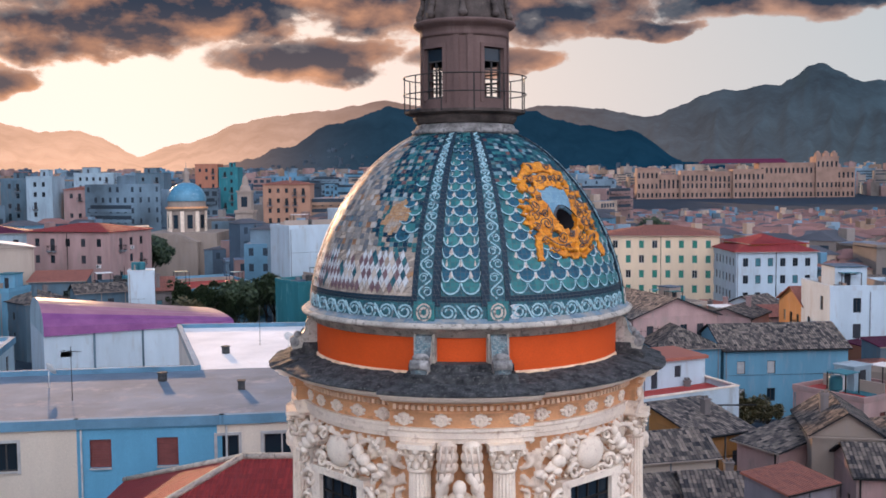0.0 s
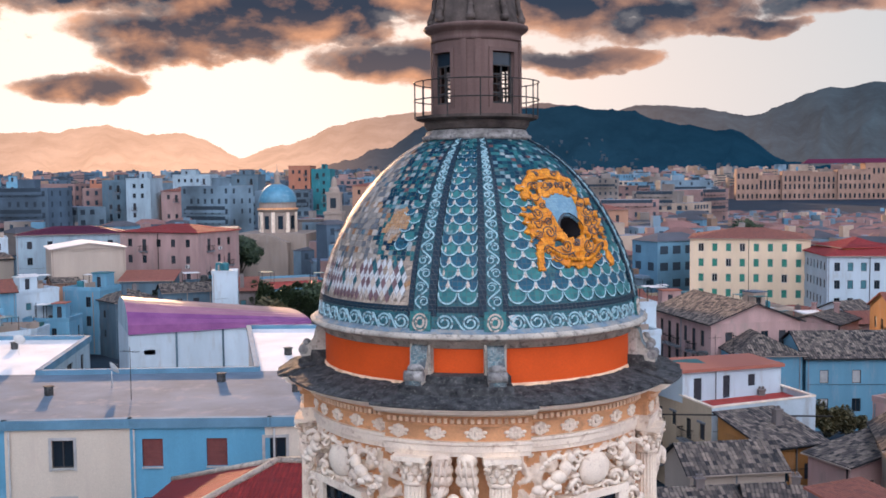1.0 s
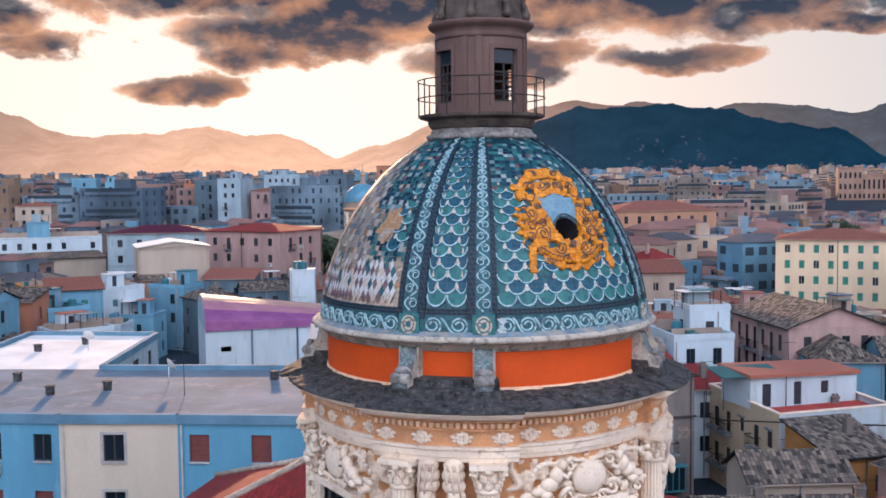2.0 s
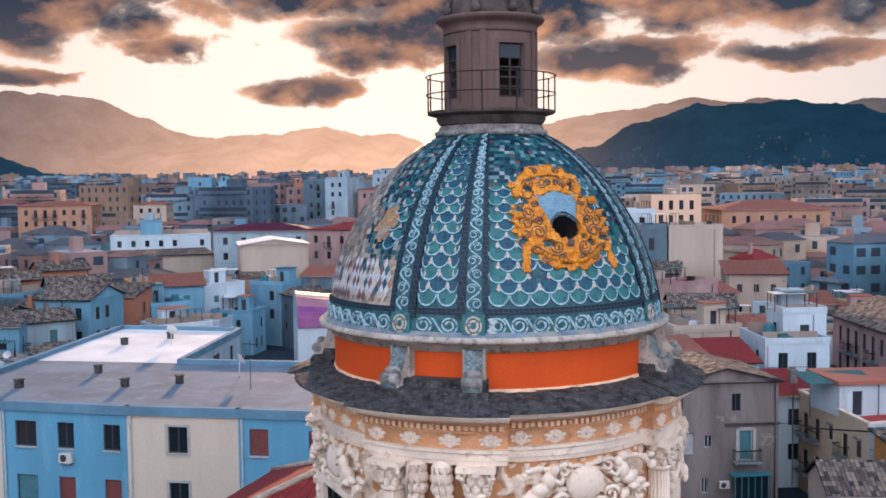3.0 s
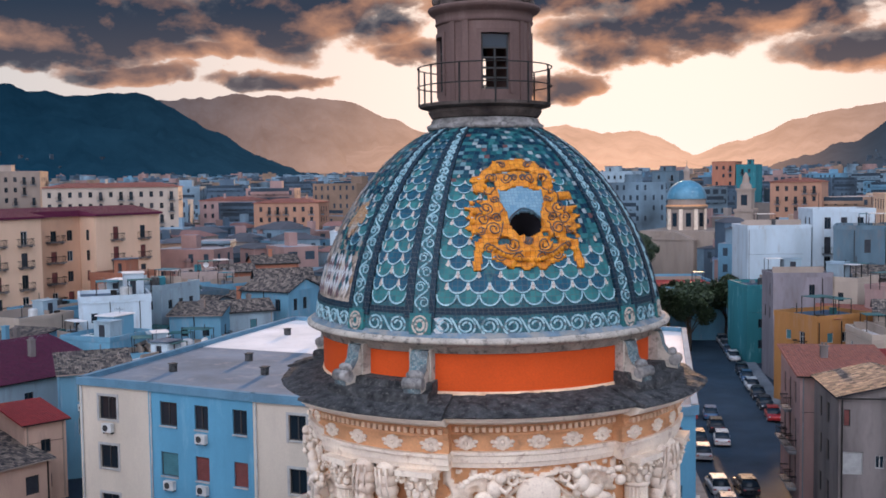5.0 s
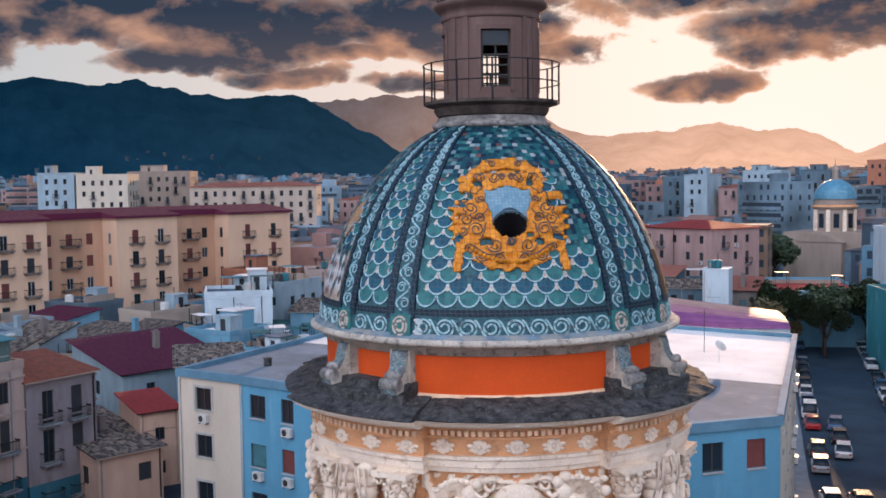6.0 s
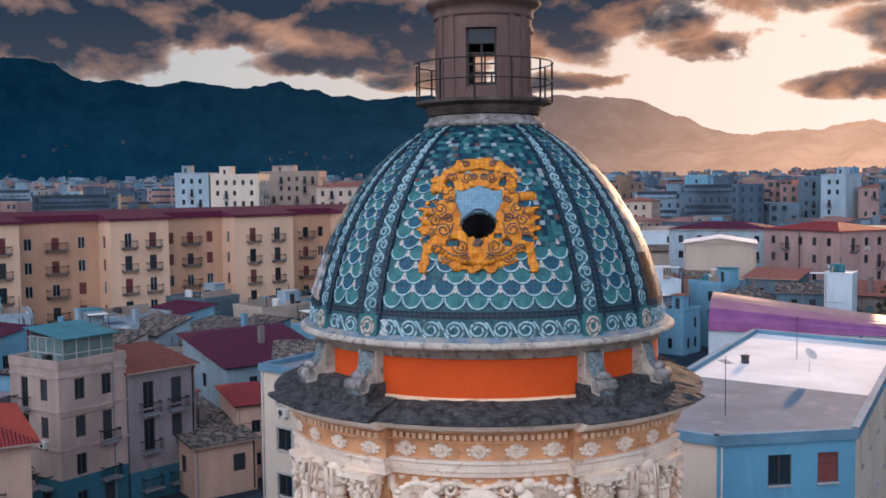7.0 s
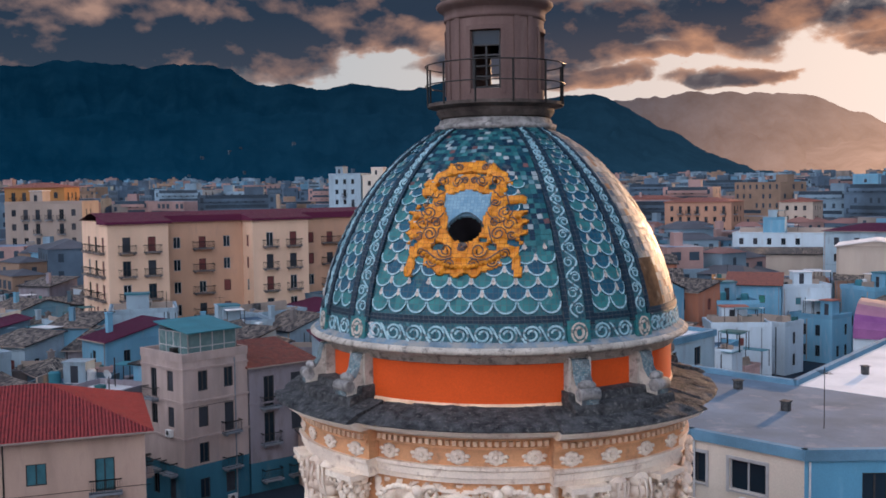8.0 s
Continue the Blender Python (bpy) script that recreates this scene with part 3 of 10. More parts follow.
def window_set(w, h, frame_mat, fill, style, parent, place):
    """A window as a frame with its panes or its slatted shutter as a piece of its own."""
    key = (round(w, 2), round(h, 2), frame_mat, fill, style)
    if key not in FILLS:
        t = 0.07
        bm = bmesh.new()
        for x0, x1, z0, z1 in ((-w / 2, -w / 2 + t, 0, h), (w / 2 - t, w / 2, 0, h), (-w / 2, w / 2, h - t, h), (-w / 2, w / 2, 0, t)) + (((-0.04, 0.04, t, h - t),) if style != "shut" else ()):
            box(bm, x0, -0.05, z0, x1, 0.05, z1)
        frame_me = mesh_of(bm, "window", [M[frame_mat]])
        bm = bmesh.new()
        if style == "shut":
            n = max(4, int(h / 0.16))
            prof = []
            for k in range(n):
                z, dz = t + (h - 2 * t) * k / n, (h - 2 * t) / n
                prof += [(-0.035, z), (-0.005, z + dz * 0.8)]
            prof += [(0.0, h - t)]
            rows = [[bm.verts.new((sx * (w / 2 - t), y, z)) for sx in (-1, 1)] for y, z in prof]
            for p, q in zip(rows, rows[1:]):
                bm.faces.new((p[0], p[1], q[1], q[0]))
        else:
            box(bm, -w / 2 + t, 0.012, t, w / 2 - t, 0.03, h - t)
        FILLS[key] = frame_me, mesh_of(bm, "shutter" if style == "shut" else "pane", [M[fill]])
    win = share("window", FILLS[key][0], parent, place)
    share("shutter" if style == "shut" else "pane", FILLS[key][1], win, Matrix.Identity(4))
    return win


BALCONIES = {}


def balcony_mesh(w, d, slab, rail):
    """The slab on two brackets, and the railing that stands on it."""
    key = (round(w, 1), round(d, 1), slab, rail)
    if key not in BALCONIES:
        bm = bmesh.new()
        box(bm, -w / 2, -d, -0.16, w / 2, 0, 0, 0)
        for x in (-w / 2 + 0.2, w / 2 - 0.3):
            box(bm, x, -d * 0.8, -0.34, x + 0.1, 0, -0.16, 0)
        slab_me = mesh_of(bm, "balcony", [M[slab]])
        bm = bmesh.new()
        rail_in = 0.03
        way = [(-w / 2 + rail_in, 0.0), (-w / 2 + rail_in, -d + rail_in), (w / 2 - rail_in, -d + rail_in), (w / 2 - rail_in, 0.0)]
        # bars and rails as one bent lattice: every bar joins the rails
        for (xa, ya), (xb, yb) in zip(way, way[1:]):
            ln = math.hypot(xb - xa, yb - ya)
            n = max(2, int(ln / 0.14))
            ux, uy = (xb - xa) / ln, (yb - ya) / ln
            low, high = [], []
            for k in range(n + 1):
                for off in (-0.014, 0.014):
                    q = min(max(ln * k / n + off, 0.0), ln)
                    for row, z0, z1 in ((low, 0.05, 0.09), (high, 0.90, 1.0)):
                        row.append((bm.verts.new((xa + ux * q, ya + uy * q, z0)), bm.verts.new((xa + ux * q, ya + uy * q, z1))))
            for row in (low, high):
                for p, q in zip(row, row[1:]):
                    bm.faces.new((p[0], q[0], q[1], p[1]))
            for k in range(n + 1):
                p, q = low[2 * k], low[2 * k + 1]
                r, t = high[2 * k], high[2 * k + 1]
                bm.faces.new((p[1], q[1], t[0], r[0]))
        bmesh.ops.solidify(bm, geom=bm.faces[:], thickness=0.025)
        BALCONIES[key] = slab_me, mesh_of(bm, "railing", [M[rail]])
    return BALCONIES[key]


def add_balcony(w, d, slab, rail, parent, place, label=""):
    slab_me, rail_me = balcony_mesh(w, d, slab, rail)
    ob = share("balcony", slab_me, parent, place, label)
    share("railing", rail_me, ob, Matrix.Identity(4))


def ac_mesh():
    if "ac" not in BALCONIES:
        bm = bmesh.new()
        box(bm, -0.42, -0.36, 0, 0.42, -0.04, 0.6, 0)
        for k in range(12):
            a0, a1 = 2 * math.pi * k / 12, 2 * math.pi * (k + 1) / 12
            quad(bm, [(-0.1, -0.364, 0.3), (-0.1 + 0.23 * math.cos(a0), -0.364, 0.3 + 0.23 * math.sin(a0)),
                      (-0.1 + 0.23 * math.cos(a1), -0.364, 0.3 + 0.23 * math.sin(a1)), (-0.1 + 0.115 * math.cos(a1), -0.364, 0.3 + 0.115 * math.sin(a1))], 1)
        box(bm, -0.36, -0.3, -0.1, -0.3, 0, 0, 1)
        box(bm, 0.3, -0.3, -0.1, 0.36, 0, 0, 1)
        BALCONIES["ac"] = mesh_of(bm, "air_conditioner", [M["ac_white"], M["frame_dark"]])
    return BALCONIES["ac"]


def wall_face(bm, ox, oy, ux, uy, length, z0, z1, holes, mi=0, reveal=0.2):
    """A wall face from (ox, oy) along (ux, uy), with openings (s0, s1, h0, h1) cut through and their reveals turned inward. Outside lies on the right of the way."""
    nx, ny = uy, -ux
    ss = sorted({0.0, length, *(h[0] for h in holes), *(h[1] for h in holes)})
    zs = sorted({z0, z1, *(h[2] for h in holes), *(h[3] for h in holes)})

    def p(s, z, d=0.0):
        return (ox + ux * s - nx * d, oy + uy * s - ny * d, z)
    for a, b in zip(ss, ss[1:]):
        if b - a < 1e-4:
            continue
        run = None
        for c, d in zip(zs, zs[1:]):
            mid = ((a + b) / 2, (c + d) / 2)
            hole = any(h[0] < mid[0] < h[1] and h[2] < mid[1] < h[3] for h in holes)
            if hole:
                if run:
                    quad(bm, [p(a, run[0]), p(b, run[0]), p(b, run[1]), p(a, run[1])], mi)
                run = None
            else:
                run = (run[0], d) if run else (c, d)
        if run:
            quad(bm, [p(a, run[0]), p(b, run[0]), p(b, run[1]), p(a, run[1])], mi)
    for s0, s1, h0, h1 in holes:
        quad(bm, [p(s0, h0), p(s1, h0), p(s1, h0, reveal), p(s0, h0, reveal)], mi)
        quad(bm, [p(s0, h1, reveal), p(s1, h1, reveal), p(s1, h1), p(s0, h1)], mi)
        quad(bm, [p(s0, h0), p(s0, h0, reveal), p(s0, h1, reveal), p(s0, h1)], mi)
        quad(bm, [p(s1, h0, reveal), p(s1, h0), p(s1, h1), p(s1, h1, reveal)], mi)


def roof_part(kind, poly_w, poly_d, h, mat, wallmat, parent, over=0.35, rise=None, parapet=0.5, ridge="x"):
    """Flat with a parapet, gable, hip or shed roof over the rectangle 0..w, 0..d at height h."""
    w, d = poly_w, poly_d
    bm = bmesh.new()
    lay = bm.loops.layers.uv.verify()
    if kind == "flat":
        quad(bm, [(0.2, 0.2, h + 0.02), (w - 0.2, 0.2, h + 0.02), (w - 0.2, d - 0.2, h + 0.02), (0.2, d - 0.2, h + 0.02)], 0)
        quad(bm, [(0.2, d - 0.2, h - 0.2), (w - 0.2, d - 0.2, h - 0.2), (w - 0.2, 0.2, h - 0.2), (0.2, 0.2, h - 0.2)], 0)
        t, o = 0.22, 0.06
        ring = bmesh.new()
        z0, z1 = h - 0.12, h + parapet
        outer, inner = [(-o, -o), (w + o, -o), (w + o, d + o), (-o, d + o)], [(t, t), (w - t, t), (w - t, d - t), (t, d - t)]
        loops = [[ring.verts.new((*p, z)) for p in poly] for poly, z in ((outer, z0), (outer, z1), (inner, z1), (inner, z0))]
        for la, lb in zip(loops, loops[1:] + loops[:1]):
            for k in range(4):
                ring.faces.new((la[k], la[(k + 1) % 4], lb[(k + 1) % 4], lb[k]))
        part("parapet", ring, M[wallmat], parent)
        return part("roof", bm, [M[mat], M[wallmat]], parent)
    o = over
    rise = rise if rise is not None else 0.22 * min(w, d)
    th = 0.14

    def slope(pts, mi=0):
        up = [Vector(p) for p in pts]
        u = (up[1] - up[0]).normalized()
        n = (up[1] - up[0]).cross(up[-1] - up[0]).normalized()
        v = n.cross(u)
        f = bm.faces.new([bm.verts.new(p) for p in up])
        f.material_index = mi
        for loop, p in zip(f.loops, up):
            loop[lay].uv = ((p - up[0]).dot(u), (p - up[0]).dot(v))
        lowv = [p - Vector((0, 0, th)) for p in up]
        for i in range(len(up)):
            j = (i + 1) % len(up)
            g = bm.faces.new([bm.verts.new(q) for q in (up[j], up[i], lowv[i], lowv[j])])
            g.material_index = mi
        g = bm.faces.new([bm.verts.new(q) for q in lowv[::-1]])
        g.material_index = mi
    A, B, C, D = (-o, -o, h), (w + o, -o, h), (w + o, d + o, h), (-o, d + o, h)
    if kind == "shed":
        slope([A, B, (w + o, d + o, h + rise), (-o, d + o, h + rise)])
        for s in ((0, 0), (w, 1)):
            x = s[0]
            f = [(x, 0, h - 0.02), (x, d, h - 0.02), (x, d, h + rise - 0.1)]
            quad(bm, f if s[1] else f[::-1], 1)
        quad(bm, [(w, d, h - 0.02), (0, d, h - 0.02), (0, d, h + rise - 0.1), (w, d, h + rise - 0.1)], 1)
    elif kind == "gable" and ridge == "x":
        E1, E2 = (-o, d / 2, h + rise), (w + o, d / 2, h + rise)
        slope([A, B, E2, E1])
        slope([C, D, E1, E2])
        quad(bm, [(0, d, h - 0.02), (0, 0, h - 0.02), (0, d / 2, h + rise - 0.12)], 1)
        quad(bm, [(w, 0, h - 0.02), (w, d, h - 0.02), (w, d / 2, h + rise - 0.12)], 1)
    elif kind == "gable":
        E1, E2 = (w / 2, -o, h + rise), (w / 2, d + o, h + rise)
        slope([D, A, E1, E2])
        slope([B, C, E2, E1])
        quad(bm, [(0, 0, h - 0.02), (w, 0, h - 0.02), (w / 2, 0, h + rise - 0.12)], 1)
        quad(bm, [(w, d, h - 0.02), (0, d, h - 0.02), (w / 2, d, h + rise - 0.12)], 1)
    else:
        if w >= d:
            E1, E2 = (d / 2, d / 2, h + rise), (w - d / 2, d / 2, h + rise)
            slope([A, B, E2, E1])
            slope([B, C, E2])
            slope([C, D, E1, E2])
            slope([D, A, E1])
        else:
            E1, E2 = (w / 2, w / 2, h + rise), (w / 2, d - w / 2, h + rise)
            slope([A, B, E1])
            slope([B, C, E2, E1])
            slope([C, D, E2])
            slope([D, A, E1, E2])
    return part("roof", bm, [M[mat], M[wallmat]], parent)


def roof_hut(top, w, d, h, roof, rise, wall, rng):
    """What has been put on the roof: a stair room with a door and a slab, or a chimney with its cowl."""
    bm = bmesh.new()
    if roof == "flat":
        a, b = rng.uniform(2.0, max(2.1, w * 0.45)), rng.uniform(2.0, max(2.1, d * 0.45))
        x, y = rng.uniform(0.4, max(0.5, w - a - 0.4)), rng.uniform(0.8, max(0.9, d - b - 0.4))
        z = h + 0.03
        hh = rng.uniform(2.1, 2.8)
        wall_face(bm, x, y, 1, 0, a, z, z + hh, [(a * 0.3, a * 0.3 + 0.8, z + 0.02, z + 1.9)])
        for key in ((x + a, y, 0, 1, b), (x + a, y + b, -1, 0, a), (x, y + b, 0, -1, b)):
            wall_face(bm, *key, z, z + hh, [])
        quad(bm, [(x + a * 0.3, y + 0.15, z), (x + a * 0.3 + 0.8, y + 0.15, z), (x + a * 0.3 + 0.8, y + 0.15, z + 1.9), (x + a * 0.3, y + 0.15, z + 1.9)], 1)
        ob = part("stair_room", bm, [M[wall], M["shutter_dark"]], top)
        bm = bmesh.new()
        box(bm, x - 0.15, y - 0.25, z + hh, x + a + 0.15, y + b + 0.15, z + hh + 0.14)
        part("slab", bm, M[rng.choice(("roof_grey", "roof_white", "tile_terracotta", "sheet_teal"))], ob)
    else:
        x, y = rng.uniform(0.2, 0.8) * w, rng.uniform(0.2, 0.45) * d
        box(bm, x - 0.3, y - 0.3, h + 0.1, x + 0.3, y + 0.3, h + (rise or 1.5) + 0.9)
        box(bm, x - 0.38, y - 0.38, h + (rise or 1.5) + 0.9, x + 0.38, y + 0.38, h + (rise or 1.5) + 1.02)
        part("chimney", bm, M[wall], top)


def house(p0, p1, d, h, wall="white", roof="flat", roofmat="roof_grey", label="", storey=3.2, win=(1.0, 1.5), step=2.6, fill="glass", frame_mat="frame_dark",
          faces="fl", z0=0.0, balcony=0.0, sill=0.95, rise=None, parapet=0.5, parapetmat=None, top_gap=0.6, skip=0.12, shut=0.35, shutmat="shutter_dark",
          rows=None, name="house", group="", ridge="x", margin=0.9, category="house", ac=0.0, rng=None, over=0.35, base=None, courses=(), hut=0.0, panes=False):
    """A house whose front runs from p0 to p1 (left to right as one faces it) and which reaches back by d: walls with openings, roof, windows, balconies."""
    rng = rng or random.Random(int(abs(p0[0] * 131 + p0[1] * 17 + h * 7)))
    a, b = Vector((*p0, 0)), Vector((*p1, 0))
    w = (b - a).length
    ang = math.atan2(b.y - a.y, b.x - a.x)
    m = Matrix.Translation((a.x, a.y, z0)) @ Matrix.Rotation(ang, 4, "Z")
    top = empty(name, m, label, category, group)
    bm = bmesh.new()
    n_rows = rows if rows is not None else max(1, int((h - top_gap) / storey))
    sides = {"f": (0, 0, 1, 0, w), "r": (w, 0, 0, 1, d), "b": (w, d, -1, 0, w), "l": (0, d, 0, -1, d)}
    for key, (ox, oy, ux, uy, ln) in sides.items():
        holes = []
        if key in faces:
            cols = max(1, int((ln - 2 * margin + step * 0.4) / step)) if ln > win[0] + 1.0 else 0
            for c in range(cols):
                s = ln / 2 + (c - (cols - 1) / 2) * step
                for r in range(n_rows):
                    z = h - top_gap - storey * r - (storey - sill)
                    z = z if z > 0.3 else 0.3
                    if rng.random() < skip or z + win[1] > h - 0.25:
                        continue
                    door = rng.random() < balcony
                    zb = z - sill + 0.12 if door else z
                    hh = win[1] + (z - zb)
                    if zb < 0.2:
                        continue
                    holes.append((s - win[0] / 2, s + win[0] / 2, zb, zb + hh))
                    style = "shut" if rng.random() < shut else "glass"
                    turn = Matrix.Rotation(math.atan2(uy, ux), 4, "Z")
                    place = Matrix.Translation((ox + ux * s - uy * 0.14, oy + uy * s + ux * 0.14, zb)) @ turn
                    if panes:
                        window_set(win[0], hh, frame_mat, shutmat if style == "shut" else fill, style, top, place)
                    else:
                        share("window", window_mesh(win[0], hh, frame_mat, shutmat if style == "shut" else fill, style), top, place)
                    if door:
                        add_balcony(win[0] + 0.9, 0.75, "kerb" if wall != "peach" else "stone", "iron", top, Matrix.Translation((ox + ux * s, oy + uy * s, zb)) @ turn)
                    elif rng.random() < ac:
                        share("air_conditioner", ac_mesh(), top, Matrix.Translation((ox + ux * s, oy + uy * s, zb - 0.8)) @ turn)
        # base: lower wall zone whose darker colour stands in for street shade
        zb = base[0] if base else 0
        wall_face(bm, ox, oy, ux, uy, ln, zb, h, [q for q in holes if q[2] > zb])
        if base:
            low = bmesh.new()
            wall_face(low, ox, oy, ux, uy, ln, 0, zb, [q for q in holes if q[3] < zb])
            part("wall", low, M[base[1]], top, "teal lower wall, darkened for street shade")
    part("wall", bm, M[wall], top)
    for z in courses:
        bm = bmesh.new()
        box(bm, -0.09, -0.09, z, w + 0.09, -0.004, z + 0.18)
        box(bm, -0.09, -0.004, z, -0.004, d, z + 0.18)
        part("string_course", bm, M[wall], top)
    if rng.random() < hut:
        roof_hut(top, w, d, h, roof, rise, wall, rng)
    roof_part(roof, w, d, h, roofmat, parapetmat or wall, top, rise=rise, parapet=parapet, ridge=ridge, over=over)
    return top


# ---- the church dome ----
DOME_R, DOME_Z, DOME_H, DOME_P = 5.17, 23.9, 5.95, 1.68
NARROW = -93.0                      # bearing of one narrow bay; four of them, a quarter turn apart
RIB, RIB_HALF, RIB_EDGE, RIB_INNER = 11.7, 2.55, 4.25, 5.1    # the dark edge is wider towards the narrow bay


def dome_r(z):
    t = max(0.0, min(0.999, (z - DOME_Z) / DOME_H))
    return DOME_R * math.sqrt(1 - t ** DOME_P)


def build_meridian():
    zs = [DOME_Z + (29.62 - DOME_Z) * k / 400 for k in range(401)]
    s, out = 0.0, [(0.0, zs[0], dome_r(zs[0]))]
    for a, b in zip(zs, zs[1:]):
        s += math.hypot(b - a, dome_r(b) - dome_r(a))
        out.append((s, b, dome_r(b)))
    return np.array(out)


MERID = build_meridian()
S_TOP = float(MERID[-1, 0])


def on_dome(az, s, off=0.0):
    """The place on the dome at bearing az (degrees) and s metres up its curve, off metres out."""
    z, r = float(np.interp(s, MERID[:, 0], MERID[:, 1])), float(np.interp(s, MERID[:, 0], MERID[:, 2]))
    z2, r2 = float(np.interp(s + 0.05, MERID[:, 0], MERID[:, 1])), float(np.interp(s + 0.05, MERID[:, 0], MERID[:, 2]))
    z1, r1 = float(np.interp(s - 0.05, MERID[:, 0], MERID[:, 1])), float(np.interp(s - 0.05, MERID[:, 0], MERID[:, 2]))
    tr, tz = r2 - r1, z2 - z1
    ln = math.hypot(tr, tz) or 1.0
    nr, nz = tz / ln, -tr / ln
    return pol(r + nr * off, az, z + nz * off)


def dome_radius(s):
    return float(np.interp(s, MERID[:, 0], MERID[:, 2]))


def dome_patch(bm, a0, a1, s0, s1, off, na, ns, mi=0, skirt=0.0, keep=None):
    """A piece of the dome's skin between two bearings and two heights, with texture coordinates in metres."""
    lay = bm.loops.layers.uv.verify()
    grid = [[bm.verts.new(on_dome(a0 + (a1 - a0) * i / na, s0 + (s1 - s0) * j / ns, off)) for i in range(na + 1)] for j in range(ns + 1)]

    def uv(i, j):
        s = s0 + (s1 - s0) * j / ns
        return (radians(a0 + (a1 - a0) * i / na) * max(dome_radius(s), 1.5), s)
    for j in range(ns):
        for i in range(na):
            if keep and not keep(a0 + (a1 - a0) * (i + 0.5) / na, s0 + (s1 - s0) * (j + 0.5) / ns):
                continue
            f = bm.faces.new((grid[j][i], grid[j][i + 1], grid[j + 1][i + 1], grid[j + 1][i]))
            f.material_index, f.smooth = mi, True
            for loop, (p, q) in zip(f.loops, ((i, j), (i + 1, j), (i + 1, j + 1), (i, j + 1))):
                loop[lay].uv = uv(p, q)
    if skirt:
        def wall(run):
            for (i, j), (k, l) in zip(run, run[1:]):
                p, q = grid[j][i].co, grid[l][k].co
                b = on_dome(a0 + (a1 - a0) * k / na, s0 + (s1 - s0) * l / ns, off - skirt)
                c = on_dome(a0 + (a1 - a0) * i / na, s0 + (s1 - s0) * j / ns, off - skirt)
                f = bm.faces.new([bm.verts.new(v) for v in (q, p, c, b)])
                f.material_index = mi
                for loop, (e, g) in zip(f.loops, ((k, l), (i, j), (i, j), (k, l))):
                    loop[lay].uv = uv(e, g)
        wall([(0, j) for j in range(ns + 1)])
        wall([(na, j) for j in range(ns, -1, -1)])
        wall([(i, 0) for i in range(na, -1, -1)])
        wall([(i, ns) for i in range(na + 1)])


def ribbon(bm, pts, width, off, mi=0, h=0.02):
    """A raised band that follows points (bearing, s) over the dome, width in metres."""
    lay = bm.loops.layers.uv.verify()
    rows = []
    for i, (a, s) in enumerate(pts):
        pa, ps = pts[max(i - 1, 0)]
        qa, qs = pts[min(i + 1, len(pts) - 1)]
        r = max(dome_radius(s), 0.5)
        du, dv = radians(qa - pa) * r, qs - ps
        ln = math.hypot(du, dv) or 1
        nu, nv = -dv / ln * width / 2, du / ln * width / 2
        da = math.degrees(nu / r)
        rows.append([bm.verts.new(on_dome(a + k * da, s + k * nv, o)) for k, o in ((-1.15, off - 0.03), (-0.8, off + h), (0.8, off + h), (1.15, off - 0.03))])
    for (p, q), (a, s) in zip(zip(rows, rows[1:]), pts):
        for k in range(3):
            f = bm.faces.new((p[k], p[k + 1], q[k + 1], q[k]))
            f.material_index = mi
            u = radians(a) * dome_radius(s)
            for loop in f.loops:
                loop[lay].uv = (u, s)
    bmesh.ops.recalc_face_normals(bm, faces=bm.faces[:])


church = empty("church_dome", pose(0.05, -0.03, 0), "church dome of blue and green glazed tiles on a stuccoed drum", "church dome")

# skin of the dome; the opening in the middle of the front wide bay goes through it
HOLE_A, HOLE_S, HOLE_W, HOLE_H = NARROW + 45.0 + 0.2, 3.03, 0.45, 0.37


def in_hole(az, s):
    u = radians(az - HOLE_A) * dome_radius(s)
    return (u / HOLE_W) ** 2 + ((s - HOLE_S) / HOLE_H) ** 2 < 1


for q in range(4):
    c = NARROW + 90 * q
    bm = bmesh.new()
    if q == 0:
        dome_patch(bm, c + RIB, c + 90 - RIB, 0.0, S_TOP, 0.0, 84, 100, keep=lambda a, s: not in_hole(a, s))
    else:
        dome_patch(bm, c + RIB, c + 90 - RIB, 0.0, S_TOP, 0.0, 36, 48)
    part("wide_panel", bm, M["mj_teal" if q == 0 else "mj_bare"], church, "" if q == 0 else "bare weathered clay panel")
    bm = bmesh.new()
    dome_patch(bm, c - RIB, c + RIB, 0.0, S_TOP, 0.0, 14, 48)
    part("narrow_panel", bm, M["mj_bare" if q == 3 else "mj_teal"], church, "bare weathered clay panel" if q == 3 else "")

# dark pocket behind the opening
bm = bmesh.new()
inner = on_dome(HOLE_A, HOLE_S, -1.3)
rim = [on_dome(HOLE_A + math.degrees(1.12 * HOLE_W * math.cos(t) / dome_radius(HOLE_S)), HOLE_S + 1.12 * HOLE_H * math.sin(t), -0.02) for t in (2 * math.pi * k / 28 for k in range(28))]
deep = [p.lerp(inner, 0.75) for p in rim]
rv, dv = [bm.verts.new(p) for p in rim], [bm.verts.new(p) for p in deep]
for k in range(28):
    bm.faces.new((rv[k], rv[(k + 1) % 28], dv[(k + 1) % 28], dv[k]))
bm.faces.new(dv)
bmesh.ops.recalc_face_normals(bm, faces=bm.faces[:])
part("opening", bm, M["hollow"], church, "dark oval opening in the tiled shell")

# ribs: a scroll band between two dark edges
S_BASE = 0.62                      # top of the lower border
S_SCALE = 0.84                     # foot of the scales


